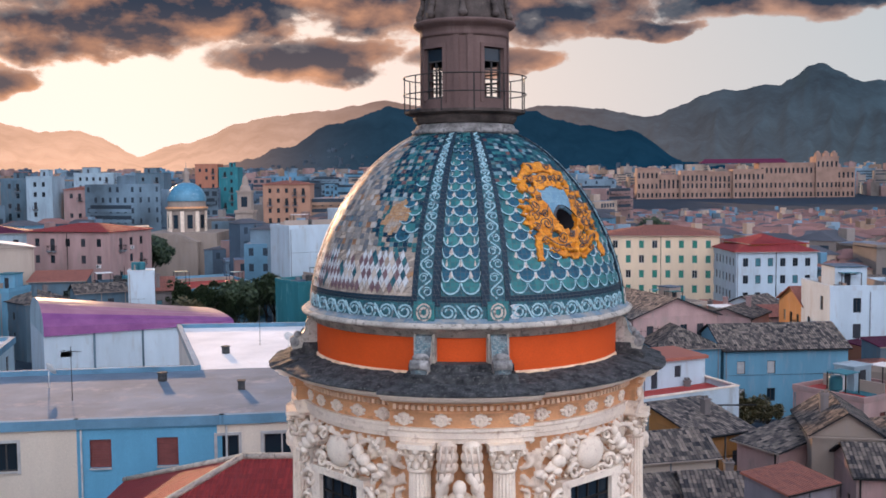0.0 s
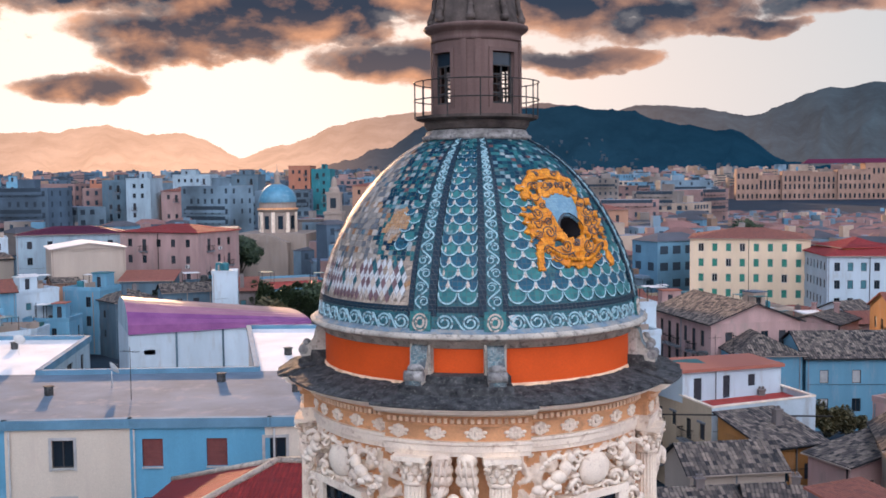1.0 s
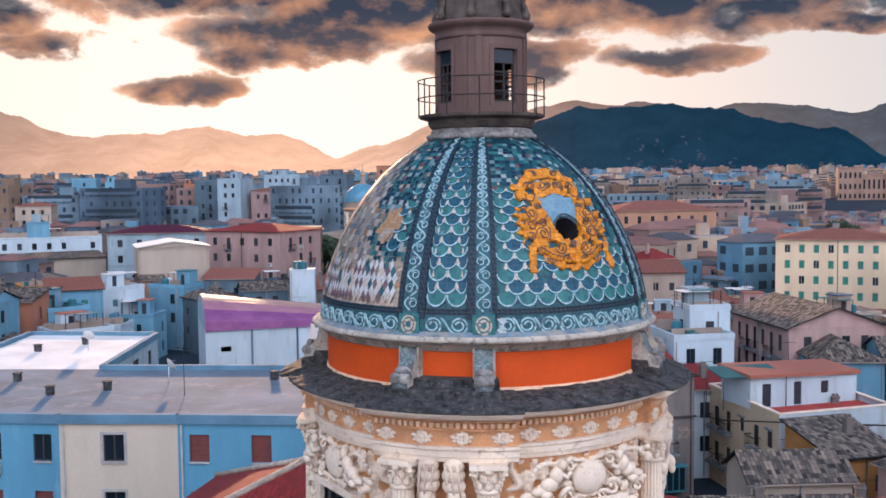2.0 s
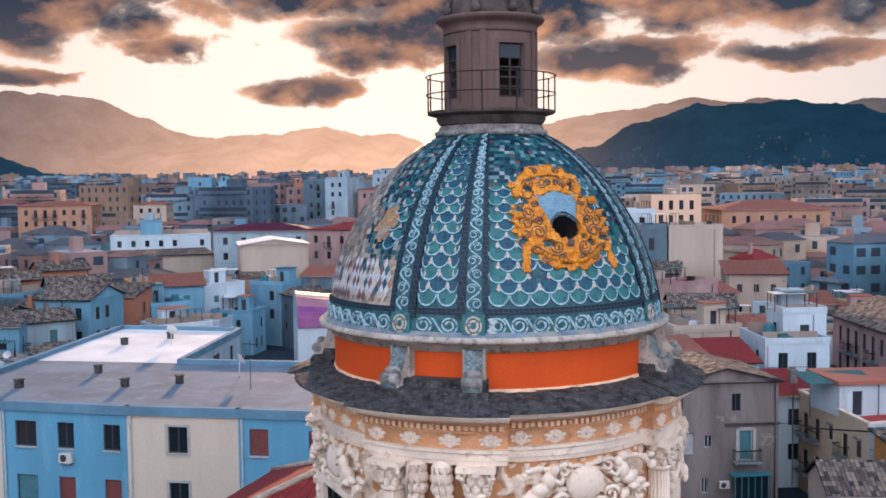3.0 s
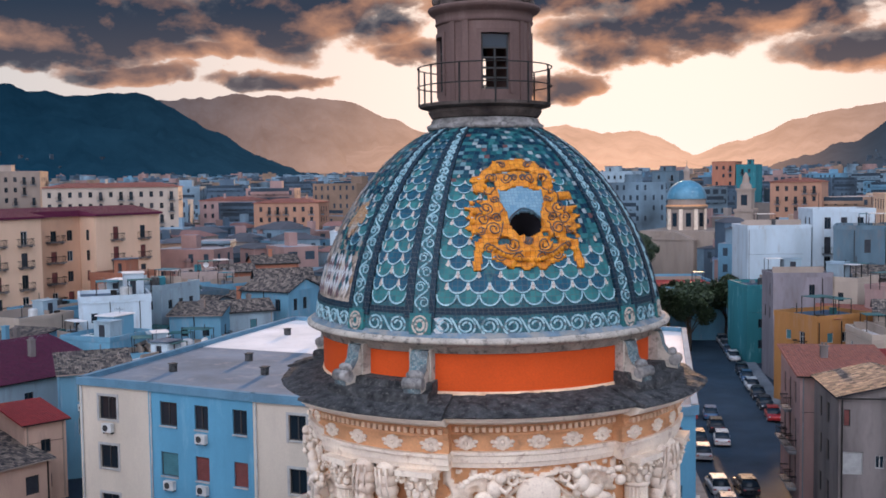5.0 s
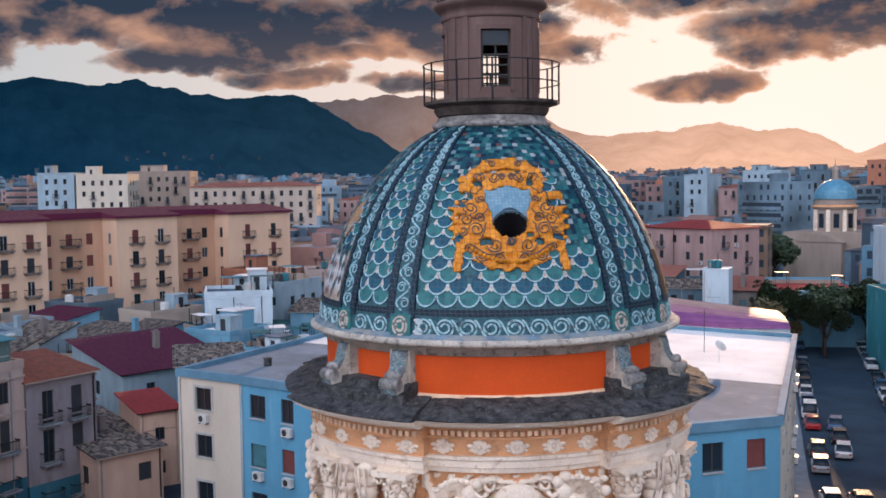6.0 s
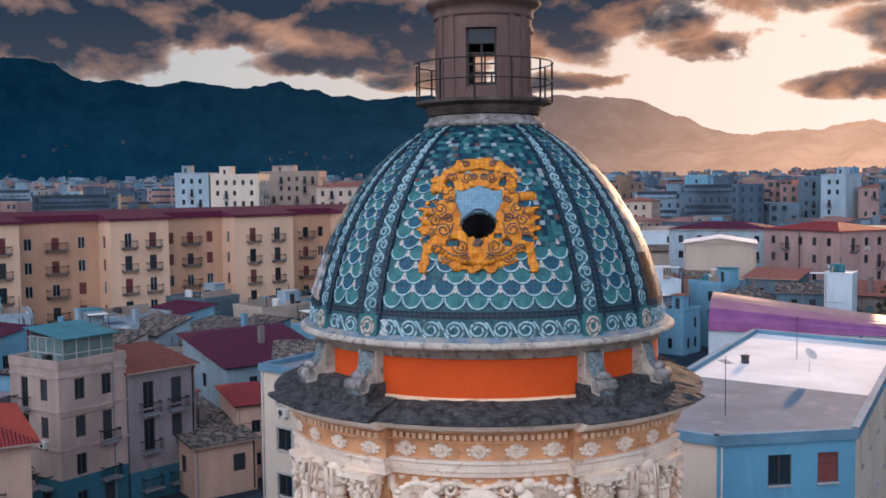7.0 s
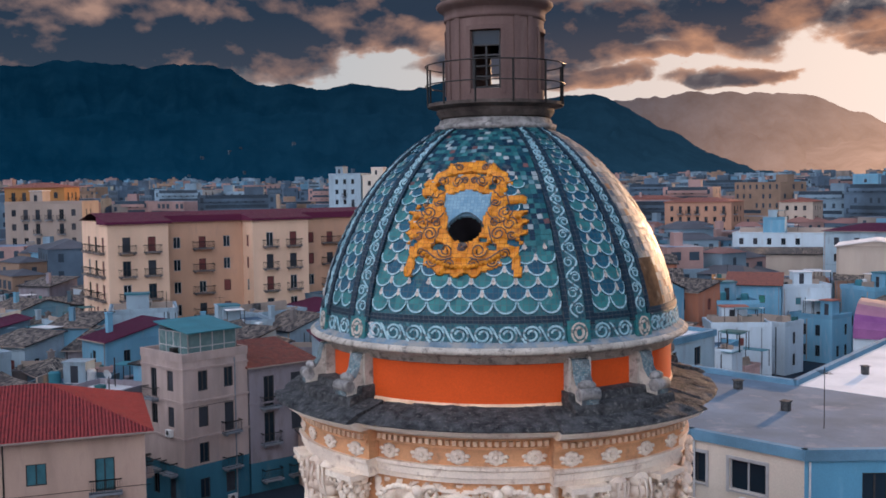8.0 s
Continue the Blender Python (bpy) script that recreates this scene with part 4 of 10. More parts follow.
def rib(az, inward, worn=False):
    top = S_TOP - 0.12
    bm = bmesh.new()
    dome_patch(bm, az - RIB_HALF, az + RIB_HALF, 0.02, top, 0.05, 3, 40, 0, skirt=0.06)
    body = part("rib", bm, M["mj_bare" if worn else "mj_teal"], church, "rib of bare worn clay" if worn else "")
    if worn:
        return
    for k in (-1, 1):
        bm = bmesh.new()
        e0, e1 = (az + k * RIB_HALF, az + k * (RIB_INNER if k == inward else RIB_EDGE))
        dome_patch(bm, min(e0, e1), max(e0, e1), S_BASE - 0.1, top - 0.1, 0.085, 1, 40, 0, skirt=0.1)
        part("rib_edge", bm, M["mj_dark"], body, "dark blue edge of the rib")
    bm = bmesh.new()
    # running scroll: a wave with a spiral in every bend
    s, pts, k = S_BASE + 0.1, [], 0
    while s < top - 0.4:
        r = dome_radius(s)
        amp = RIB_HALF * 0.78
        length = max(0.16, radians(2 * amp) * r * 1.15)
        side = 1 if k % 2 else -1
        for i in range(9):
            t = i / 9
            pts.append((az + side * amp * math.sin(math.pi * t), s + length * t))
        if length > 0.2:
            curl = []
            for i in range(15):
                t = i / 14 * 2.6 * math.pi
                rad = (1 - 0.62 * i / 14) * 0.36 * length
                curl.append((az - side * math.degrees(0.16 * length / r) + side * math.degrees(rad * math.cos(t + 0.4) / r), s + length * 0.5 + rad * math.sin(t + 0.4)))
            ribbon(bm, curl, 0.032, 0.055)
        s += length
        k += 1
    ribbon(bm, pts, 0.045, 0.055)
    part("scroll", bm, M["mj_line"], body, "pale blue running scroll")
    # rosette at the foot
    bm = bmesh.new()
    dome_patch(bm, az - 3.4, az + 3.4, 0.05, S_BASE + 0.02, 0.10, 3, 3, 1, skirt=0.1)
    for rr, w in ((0.20, 0.05), (0.11, 0.07)):
        ribbon(bm, [(az + math.degrees(rr * math.cos(t) / 5.1), 0.34 + rr * 1.15 * math.sin(t)) for t in (2 * math.pi * i / 18 for i in range(19))], w, 0.105)
    part("rosette", bm, [M["mj_cream"], M["mj_green"]], body, "cream rosette on a green tile")


for q in range(4):
    for k in (-1, 1):
        rib(NARROW + 90 * q + k * RIB, -k, q == 3)


def border(a0, a1):
    """The band of waves round the foot, with a dark course above it."""
    bm = bmesh.new()
    dome_patch(bm, a0, a1, 0.06, S_BASE, 0.03, 12, 2, 0, skirt=0.03)
    body = part("border", bm, M["mj_teal"], church)
    bm = bmesh.new()
    dome_patch(bm, a0, a1, S_BASE + 0.004, S_SCALE - 0.05, 0.05, 12, 1, 0, skirt=0.05)
    part("dark_course", bm, M["mj_dark"], body)
    bm = bmesh.new()
    arc = radians(a1 - a0) * 5.15
    n = max(1, round(arc / 0.62))
    wave = []
    for k in range(n):
        c = a0 + (a1 - a0) * (k + 0.5) / n
        step = (a1 - a0) / n
        curl = []
        for i in range(26):
            t = i / 25
            ang = -0.35 * math.pi + t * 3.3 * math.pi
            rad = 0.23 * (1 - 0.68 * t)
            curl.append((c + math.degrees(rad * math.cos(ang) * 1.1 / 5.15), 0.34 - rad * math.sin(ang) * (-1)))
        ribbon(bm, curl, 0.05, 0.035)
        link_pts = [(c + step * (0.30 + 0.5 * i / 8), 0.34 + 0.19 * math.cos(math.pi * i / 8)) for i in range(9)]
        if k < n - 1:
            ribbon(bm, link_pts, 0.05, 0.035)
    part("wave_scroll", bm, M["mj_line"], body, "pale blue wave scroll")


for q in range(4):
    c = NARROW + 90 * q
    if q != 3:
        border(c - RIB + 3.5, c + RIB - 3.5)
    if q in (0, 3, 1):
        border(c + RIB + 3.5, c + 90 - RIB - 3.5)

# the gilded cartouche of the front bay, in small tiles; cartouche coordinates: u to the side, v up, in metres
CART_S = 3.15


def cartouche(u, v):
    """1: gilded tile, 2: pale blue field, 0: none."""
    n = noise.noise((u * 2.3, v * 2.3, 3.1)) * 0.5 + noise.noise((u * 5.5, v * 5.5, 8.4)) * 0.5
    a = abs(u)
    if a < 0.56 + 0.05 * math.cos((v - 0.75) * 5.0) - 0.16 * max(0.0, 0.5 - v) and -0.05 < v < 0.98 + 0.07 * math.cos(u * 7):
        return 2
    gaps = ((-0.78, 1.12, 0.15, 0.13), (-1.05, 0.72, 0.17, 0.12), (0.60, 1.16, 0.10, 0.13), (-0.62, -0.60, 0.20, 0.11), (0.74, -0.62, 0.12, 0.13), (-1.32, -0.50, 0.14, 0.09), (1.24, -0.50, 0.16, 0.09), (0.50, -0.42, 0.13, 0.09))
    if any(((u - gu) / gw) ** 2 + ((v - gv) / gh) ** 2 < 1 + n for gu, gv, gw, gh in gaps):
        return 0
    # the bow over the top, with an open slit under it
    arch = 1.62 - 0.20 * (u / 0.8) ** 2
    if -0.66 < u < 0.42 and abs(v - arch + 0.06) < 0.065:
        return 0
    if a < 1.08 and arch - 0.06 < v < arch + 0.42 * (1 - (a / 1.15) ** 2) + 0.14 * n:
        return 1
    # frame round the shield
    if a < 0.86 + 0.14 * n and -0.3 < v < 1.55 - 0.12 * a:
        return 1
    # side leaves, torn off above on one side
    if v > 0.35:
        reach = 1.20 + 0.28 * n + 0.10 * math.sin(v * 15) if u < 0 else (1.52 if 0.62 < v < 0.80 else 0.98 + 0.16 * n)
        return 1 if a < reach and v < 1.42 - 0.25 * max(0.0, a - 0.8) + 0.2 * n else 0
    half = 1.50 - 0.9 * max(0.0, -0.35 - v) ** 1.3 + 0.14 * n + 0.09 * math.sin(v * 22)
    if a < half and v > -1.36 + 0.34 * (a / 1.25) ** 2 + 0.05 * math.sin(u * 14) - 0.05 * n:
        return 1
    # ribbon ends
    if abs(a - 1.30 - 0.18 * (-0.75 - v)) < 0.105 and -1.42 < v < -0.6:
        return 1
    return 0


def is_plain_patch(u, v):
    return u > 1.35 and v > -0.75


def relief(u, v):
    """Height of the gilded relief: rolling scrolls, mirrored about the middle."""
    a = abs(u)
    w = noise.noise((a * 1.5, v * 1.5, 2.0))
    roll = 0.5 + 0.5 * math.sin(13 * w + 7.5 * math.hypot(a - 0.2, v - 0.4))
    return 0.055 + 0.085 * roll ** 1.5 + 0.02 * noise.noise((a * 7, v * 7, 1))


mid = NARROW + 45
T = 0.05
kinds = {}
for j in range(-32, 46):
    for i in range(-40, 40):
        u, v = (i + 0.5) * T, (j + 0.5) * T
        s = CART_S + v
        az = mid + math.degrees(u / dome_radius(s))
        k = cartouche(u, v)
        if k and not in_hole(az, s):
            kinds[i, j] = k


def cart_point(u, v, off):
    s = CART_S + v
    return on_dome(mid + math.degrees(u / dome_radius(s)), s, off)


def cart_mesh(kind, height):
    """The tiles of one kind as a smooth skin with its edges turned down to the shell."""
    bm = bmesh.new()
    lay = bm.loops.layers.uv.verify()
    grid = {}

    def vert(i, j):
        if (i, j) not in grid:
            grid[i, j] = bm.verts.new(cart_point(i * T, j * T, height(i * T, j * T)))
        return grid[i, j]
    for (i, j), k in kinds.items():
        if k != kind:
            continue
        ring_ = [(i, j), (i + 1, j), (i + 1, j + 1), (i, j + 1)]
        f = bm.faces.new([vert(*c) for c in ring_])
        f.smooth = True
        for loop, c in zip(f.loops, ring_):
            loop[lay].uv = (c[0] * T, c[1] * T)
        for (di, dj), (p, q) in (((0, -1), (0, 1)), ((1, 0), (1, 2)), ((0, 1), (2, 3)), ((-1, 0), (3, 0))):
            if kinds.get((i + di, j + dj)) != kind:
                a, b = ring_[p], ring_[q]
                g = bm.faces.new([vert(*b), vert(*a), bm.verts.new(cart_point(a[0] * T, a[1] * T, -0.02)), bm.verts.new(cart_point(b[0] * T, b[1] * T, -0.02))])
                for loop in g.loops:
                    loop[lay].uv = (a[0] * T, a[1] * T)
    return bm


cart = part("cartouche", cart_mesh(1, relief), M["mj_gold"], church, "golden yellow relief cartouche of glazed tiles")
part("shield", cart_mesh(2, lambda u, v: 0.06), M["mj_sky"], cart, "pale blue tiled shield with missing tiles")
# scrolls, leaves and a festoon drawn over the relief in brown outline, with raised golden buds
bm = bmesh.new()
for k in (-1, 1):
    for cu, cv, r0, turn in ((0.70, 1.30, 0.17, 1), (0.98, 0.35, 0.20, -1), (1.12, 0.02, 0.19, 1), (0.86, -0.28, 0.20, 1), (0.42, -0.72, 0.20, -1), (0.30, 1.28, 0.15, -1), (0.72, 0.62, 0.13, -1), (1.20, -0.30, 0.14, -1), (0.36, 1.80, 0.13, 1), (0.12, 1.30, 0.10, 1), (0.75, 0.05, 0.13, 1), (0.30, -1.08, 0.15, 1), (0.75, -0.98, 0.16, -1), (1.05, -0.80, 0.13, 1), (0.0, -0.62, 0.12, k)):
        if not cartouche(k * cu, cv):
            continue
        pts = []
        for i in range(18):
            t = i / 17 * 3.2 * math.pi
            rad = r0 * (1 - 0.75 * i / 17)
            uu, vv = k * (cu + rad * math.cos(t * turn)), cv + rad * math.sin(t * turn)
            pts.append(cart_point(uu, vv, relief(uu, vv) + 0.012))
        tube(bm, pts, 0.020, 5)
    for bow in ((0.55, 0.30, 1.00, 0.10), (0.60, -0.05, 0.82, -0.55), (0.20, -0.90, 0.95, -0.70), (0.62, 1.05, 0.95, 0.85), (0.95, 0.95, 1.15, 0.55)):
        u0, v0, u1, v1 = bow
        pts = []
        for i in range(9):
            t = i / 8
            uu, vv = k * (u0 + (u1 - u0) * t), v0 + (v1 - v0) * t - 0.14 * math.sin(math.pi * t)
            pts.append(cart_point(uu, vv, relief(uu, vv) + 0.012))
        tube(bm, pts, 0.018, 5)
tagged(part("outline", bm, M["mj_ochre_line"], cart, "brown drawn outlines of scrolls"), kind="stuff")
bm = bmesh.new()
for i in range(21):
    t = -1 + i / 10
    uu, vv = 1.0 * t, -0.78 - 0.38 * (1 - t * t)
    ball(bm, cart_point(uu, vv, relief(uu, vv) + 0.01), 0.065, 1, 1, 1, 7, 5)
for k in (-1, 1):
    for cu, cv in ((1.30, 0.18), (1.40, -0.08), (1.30, -0.32), (1.05, 0.20), (0.92, 1.05), (0.50, 1.45)):
        if cartouche(k * cu, cv):
            ball(bm, cart_point(k * cu, cv, relief(cu, cv)), 0.075, 1, 1, 1, 7, 5)
tagged(part("festoon", bm, M["gold_relief"], cart, "golden festoon of buds"), kind="stuff")
# two white lozenges beside the foot of the front rib
for sv in (0.21, 0.52):
    bm = bmesh.new()
    az = NARROW + RIB + 5.6
    quad(bm, [on_dome(az, sv - 0.16, 0.05), on_dome(az + 1.7, sv, 0.05), on_dome(az, sv + (0.16 if sv < 0.4 else 0.03), 0.05), on_dome(az - 1.7, sv, 0.05)], uv=[(0, 0), (1, 0), (1, 1), (0, 1)])
    part("lozenge_tile", bm, M["mj_white"], church, "white lozenge tile")

# hood over the opening
bm = bmesh.new()
for k in range(24):
    t0, t1 = math.pi * k / 24, math.pi * (k + 1) / 24
    pts = []
    for t in (t0, t1):
        for rad, off in ((1.0, 0.14), (1.14, 0.05)):
            pts.append(on_dome(HOLE_A + math.degrees(rad * HOLE_W * math.cos(t) / dome_radius(HOLE_S)), HOLE_S - 0.02 + rad * HOLE_H * math.sin(t) * (1 + 0.22 * math.sin(t) ** 6), off))
    quad(bm, [pts[0], pts[1], pts[3], pts[2]])
bmesh.ops.recalc_face_normals(bm, faces=bm.faces[:])
part("hood", bm, M["mj_dark"], church, "dark blue hood over the opening")


def scale_bmesh(bm, az, s, w, h, n_seg=9):
    """One rounded tile hanging point down: a body, a pale raised rim, a cream tip at its head."""
    lay = bm.loops.layers.uv.verify()
    r = max(dome_radius(s), 0.5)

    def p(u, v, off):
        return on_dome(az + math.degrees(u / r), s + v, off)
    outer, inner_, skirt = [], [], []
    for k in range(n_seg + 1):
        t = math.pi * k / n_seg
        cu, cv = -math.cos(t), 1 - math.sin(t)
        lift = 0.030 + 0.030 * math.sin(t)
        outer.append(bm.verts.new(p(cu * w / 2, 0.94 * h * cv, lift)))
        inner_.append(bm.verts.new(p(cu * w / 2 * 0.86, 0.94 * h * (1 - 0.86 * math.sin(t)), lift - 0.006)))
        skirt.append(bm.verts.new(p(cu * w / 2, 0.94 * h * cv, -0.01)))
    head = [bm.verts.new(p(x * w / 2 * 0.5, 1.9 * h, 0.006)) for x in (1, -1)]
    body = bm.faces.new(inner_ + head)
    body.material_index = 0
    faces = [body]
    for k in range(n_seg):
        f = bm.faces.new((outer[k], outer[k + 1], inner_[k + 1], inner_[k]))
        f.material_index = 1
        g = bm.faces.new((skirt[k], skirt[k + 1], outer[k + 1], outer[k]))
        g.material_index = 0
        faces += [f, g]
    tip = [bm.verts.new(p(u * w, v * h, o)) for u, v, o in ((-0.115, 1.42, 0.045), (0, 1.26, 0.05), (0.115, 1.42, 0.045), (0, 1.93, 0.04))]
    f = bm.faces.new(tip)
    f.material_index = 2
    faces.append(f)
    u0 = radians(az) * r
    for f in faces:
        for loop in f.loops:
            q = loop.vert.co
            loop[lay].uv = (u0 + (math.atan2(q.y, q.x) - radians(az)) * r, s + q.z - DOME_Z - (s * 0.6))


def scale_field(c, half, per_row, single, skip=None, s_end=None, tall=0.565, halves=False):
    """Rows of round tiles from the foot upward; the rows are staggered and shrink as the dome narrows."""
    s, row = S_SCALE, 0
    joined = {0: bmesh.new(), 1: bmesh.new()}
    lost = random.Random(int(per_row * 10 + c))
    while s < (s_end or S_TOP - 0.35):
        r = dome_radius(s)
        step = 2 * half / per_row
        w = radians(step) * r
        h = max(0.085, w * tall)
        tone = row % 2
        xs = [-half + step * (k + 0.5) for k in range(per_row)] if row % 2 == 0 else [-half + step * (k + 1) for k in range(per_row - 1)]
        # where a row is staggered, half tiles close it against the ribs
        ends = [(-half + step * 0.27, 0.54), (half - step * 0.27, 0.54)] if halves and row % 2 else []
        for x, share_w in [(x, 1.0) for x in xs] + ends:
            u, v = radians(x) * r, s + h / 2 - CART_S
            if skip and skip(u, v):
                continue
            # some tiles have fallen, most of them high up
            if lost.random() < 0.02 + 0.09 * max(0.0, v + 0.4):
                continue
            if single:
                bm = bmesh.new()
                scale_bmesh(bm, c + x, s, w * share_w, h)
                part("scale_tile", bm, [M["mj_green" if tone == 0 else "mj_blue"], M["mj_line"], M["mj_cream"]], church)
            else:
                scale_bmesh(joined[tone], c + x, s, w * share_w, h, 7)
        s += h * 0.98
        row += 1
    for tone, bm in joined.items():
        if len(bm.verts):
            tagged(part("scale_tiles", bm, [M["mj_green" if tone == 0 else "mj_blue"], M["mj_line"], M["mj_cream"]], church), kind="stuff")
        else:
            bm.free()


def under_cartouche(u, v):
    return (cartouche(u, v) and cartouche(u * 0.85, v * 0.85) and cartouche(u + 0.2, v) and cartouche(u - 0.2, v)) or (abs(u) < 0.85 and -0.8 < v < 1.5) or is_plain_patch(u, v) or v > 1.45 + 0.5 * noise.noise((u * 2, v, 5))


scale_field(NARROW + 45, 45 - RIB - RIB_EDGE, 9, True, under_cartouche)
scale_field(NARROW, RIB - RIB_INNER, 2, True, tall=0.62, halves=True)
scale_field(NARROW + 90, RIB - RIB_INNER, 2, False, tall=0.62, halves=True)
# what is left of the scales on the bare bay, beside its rib
scale_field(NARROW - 45, 45 - RIB - RIB_EDGE, 9, False, lambda u, v: u < 1.55 + 0.4 * noise.noise((u * 2, v * 2, 7)) or v < -0.75 or v > 1.2)

def shuffled_tiles(c, half, s0, s1, size, keep, off=0.018, seed=1):
    """Square tiles put back in no order, each a little proud, turned or missing."""
    rng_t = random.Random(seed)
    bm = bmesh.new()
    sv = s0
    while sv < s1:
        r = max(dome_radius(sv), 0.6)
        n = max(2, round(radians(2 * half) * r / size))
        for k in range(n):
            x = -half + 2 * half * (k + 0.5) / n
            if not keep(radians(x) * r, sv - CART_S) or rng_t.random() < 0.06:
                continue
            d, e = half / n * 0.93, size * 0.465
            o = off + rng_t.uniform(0, 0.02)
            j = rng_t.uniform(-0.15, 0.15)
            vs = [bm.verts.new(on_dome(c + x + a * d - b * d * j, sv + b * e + a * e * j, o)) for a, b in ((-1, -1), (1, -1), (1, 1), (-1, 1))]
            bm.faces.new(vs)
        sv += size
    return bm


wide_half = 45 - RIB - RIB_EDGE
tagged(part("shuffled_tiles", shuffled_tiles(NARROW + 45, wide_half, S_SCALE, S_TOP - 0.15, 0.15, lambda u, v: not (abs(u) < 0.85 and -0.8 < v < 1.4) and not cartouche(u, v) and (is_plain_patch(u, v) or v > 1.3 + 0.4 * noise.noise((u * 2, v, 5))), seed=3),
            M["mj_mosaic"], church, "small glazed tiles put back in no order"), kind="stuff")


def torn(u, v):
    """Where the bare bay still has glaze: towards the rib and the top."""
    return u > 0.75 - 0.35 * v + 0.6 * noise.noise((u * 1.5, v * 1.5, 2))


tagged(part("shuffled_tiles", shuffled_tiles(NARROW - 45, wide_half, 2.15, S_TOP - 0.15, 0.15, lambda u, v: torn(u, v) and not (1.0 < u < 1.7 and -0.5 < v < 0.5), seed=5), M["mj_mosaic"], church, "small glazed tiles put back in no order"), kind="stuff")
tagged(part("bare_tiles", shuffled_tiles(NARROW - 45, wide_half, 2.15, S_TOP - 0.15, 0.19, lambda u, v: not torn(u, v), seed=6), M["mj_bare_mosaic"], church, "pale worn tiles put back in no order"), kind="stuff")
tagged(part("bare_tiles", shuffled_tiles(NARROW + 135, wide_half, 0.7, S_TOP - 0.15, 0.21, lambda u, v: True, 0.012, 8), M["mj_bare_mosaic"], church, "pale worn tiles put back in no order"), kind="stuff")
for q in range(4):
    # near the lantern the narrow bays are patched too
    if q == 3:
        continue
    tagged(part("shuffled_tiles", shuffled_tiles(NARROW + 90 * q, RIB - RIB_INNER, S_TOP - 1.0, S_TOP - 0.1, 0.12, lambda u, v: True, 0.05, 20 + q), M["mj_mosaic"], church), kind="stuff")

# chequered repair courses at the foot of the bare bay
bm = bmesh.new()
chequer_rng = random.Random(4)
for row in range(10):
    s = 0.16 + row * 0.19
    r = dome_radius(s)
    n = 24
    for k in range(n):
        x = -27.5 + 55 * (k + 0.5 * (row % 2)) / n
        if x > 27 or (row < 4 and x > -19) or (row > 7 and chequer_rng.random() < 0.3):
            continue
        az = NARROW - 45 + x
        d, e = 55 / n / 2 * 0.97, 0.19
        pick = chequer_rng.random()
        tone = (0 if row % 2 else 1) if pick < 0.68 else (2 if pick < 0.84 else 3)
        if row < 4:
            tone = 0 if row % 2 else 4
        quad(bm, [on_dome(az, s - e * 0.5, 0.045), on_dome(az + d, s + e * 0.5, 0.045), on_dome(az, s + e * 1.5, 0.045), on_dome(az - d, s + e * 0.5, 0.045)], tone,
             uv=[(x, s), (x + 0.1, s), (x + 0.1, s + 0.1), (x, s + 0.1)])
bmesh.ops.recalc_face_normals(bm, faces=bm.faces[:])
tagged(part("chequer_tiles", bm, [M["mj_white"], M["mj_maroon"], M["mj_teal"], M["mj_cream"], M["mj_dark"]], church, "chequered white and maroon lozenge tiles"), kind="stuff")
# gilded remnant on the bare bay
bm = bmesh.new()
for j in range(-9, 9):
    for i in range(10, 24):
        u, v = (i + 0.5) * 0.08, (j + 0.5) * 0.08
        if ((u - 1.36) / 0.40) ** 2 + ((v - 0.02) / 0.52) ** 2 + 0.9 * noise.noise((u * 4, v * 4, 1)) < 0.95:
            s = CART_S + v
            az = NARROW - 45 + math.degrees(u / dome_radius(s))
            d = math.degrees(0.039 / dome_radius(s))
            quad(bm, [on_dome(az - d, s - 0.039, 0.045), on_dome(az + d, s - 0.039, 0.045), on_dome(az + d, s + 0.039, 0.045), on_dome(az - d, s + 0.039, 0.045)], uv=[(u, v), (u + .08, v), (u + .08, v + .08), (u, v + .08)])
tagged(part("gilded_remnant", bm, M["mj_gold_faded"], church, "worn remnant of a golden relief"), kind="stuff")
# brown patch where the glaze has gone, on the bay beyond
bm = bmesh.new()
dome_patch(bm, NARROW + 90 + RIB + 4.5, NARROW + 90 + RIB + 14, 0.75, 2.1, 0.04, 8, 8, 0)
part("bare_patch", bm, surface("brown_clay_patch", (0.17, 0.085, 0.04), scale=2.5, var=0.3, fine=16, stain=(0.34, 0.24, 0.17), stain_scale=0.9), church, "dark brown patch of bare clay")

# foot of the dome, orange band, brackets and ledge
bm = bmesh.new()
lathe(bm, [(5.05, 24.04), (5.24, 24.0), (5.40, 23.93), (5.48, 23.87), (5.47, 23.80), (5.34, 23.74), (5.14, 23.68), (5.08, 23.50), (4.9, 23.48)], n=120)
part("foot_cornice", bm, M["rim_stone"], church, "stained pale stone cornice under the tiles", True)
bm = bmesh.new()
lathe(bm, [(5.17, 24.08), (5.245, 24.01), (5.36, 23.955), (5.365, 23.935)], n=120)
part("flashing", bm, surface("stained_blue_flashing", (0.17, 0.25, 0.31), scale=1.5, var=0.2, stain=(0.34, 0.31, 0.27), stain_scale=0.6, stain_at=0.45), church, "stained blue flashing at the foot of the tiles")
bm = bmesh.new()
lathe(bm, [(5.0, 23.52), (5.0, 22.38)], n=120)
part("orange_band", bm, M["band_orange"], church, "bright orange red painted band", True)
bm = bmesh.new()
lathe(bm, [(5.0, 22.50), (5.03, 22.495), (5.05, 22.40)], n=120)
part("band_edge", bm, M["lime"], church, "", True)

PROJ = 21.0        # half width of a projecting bay, degrees


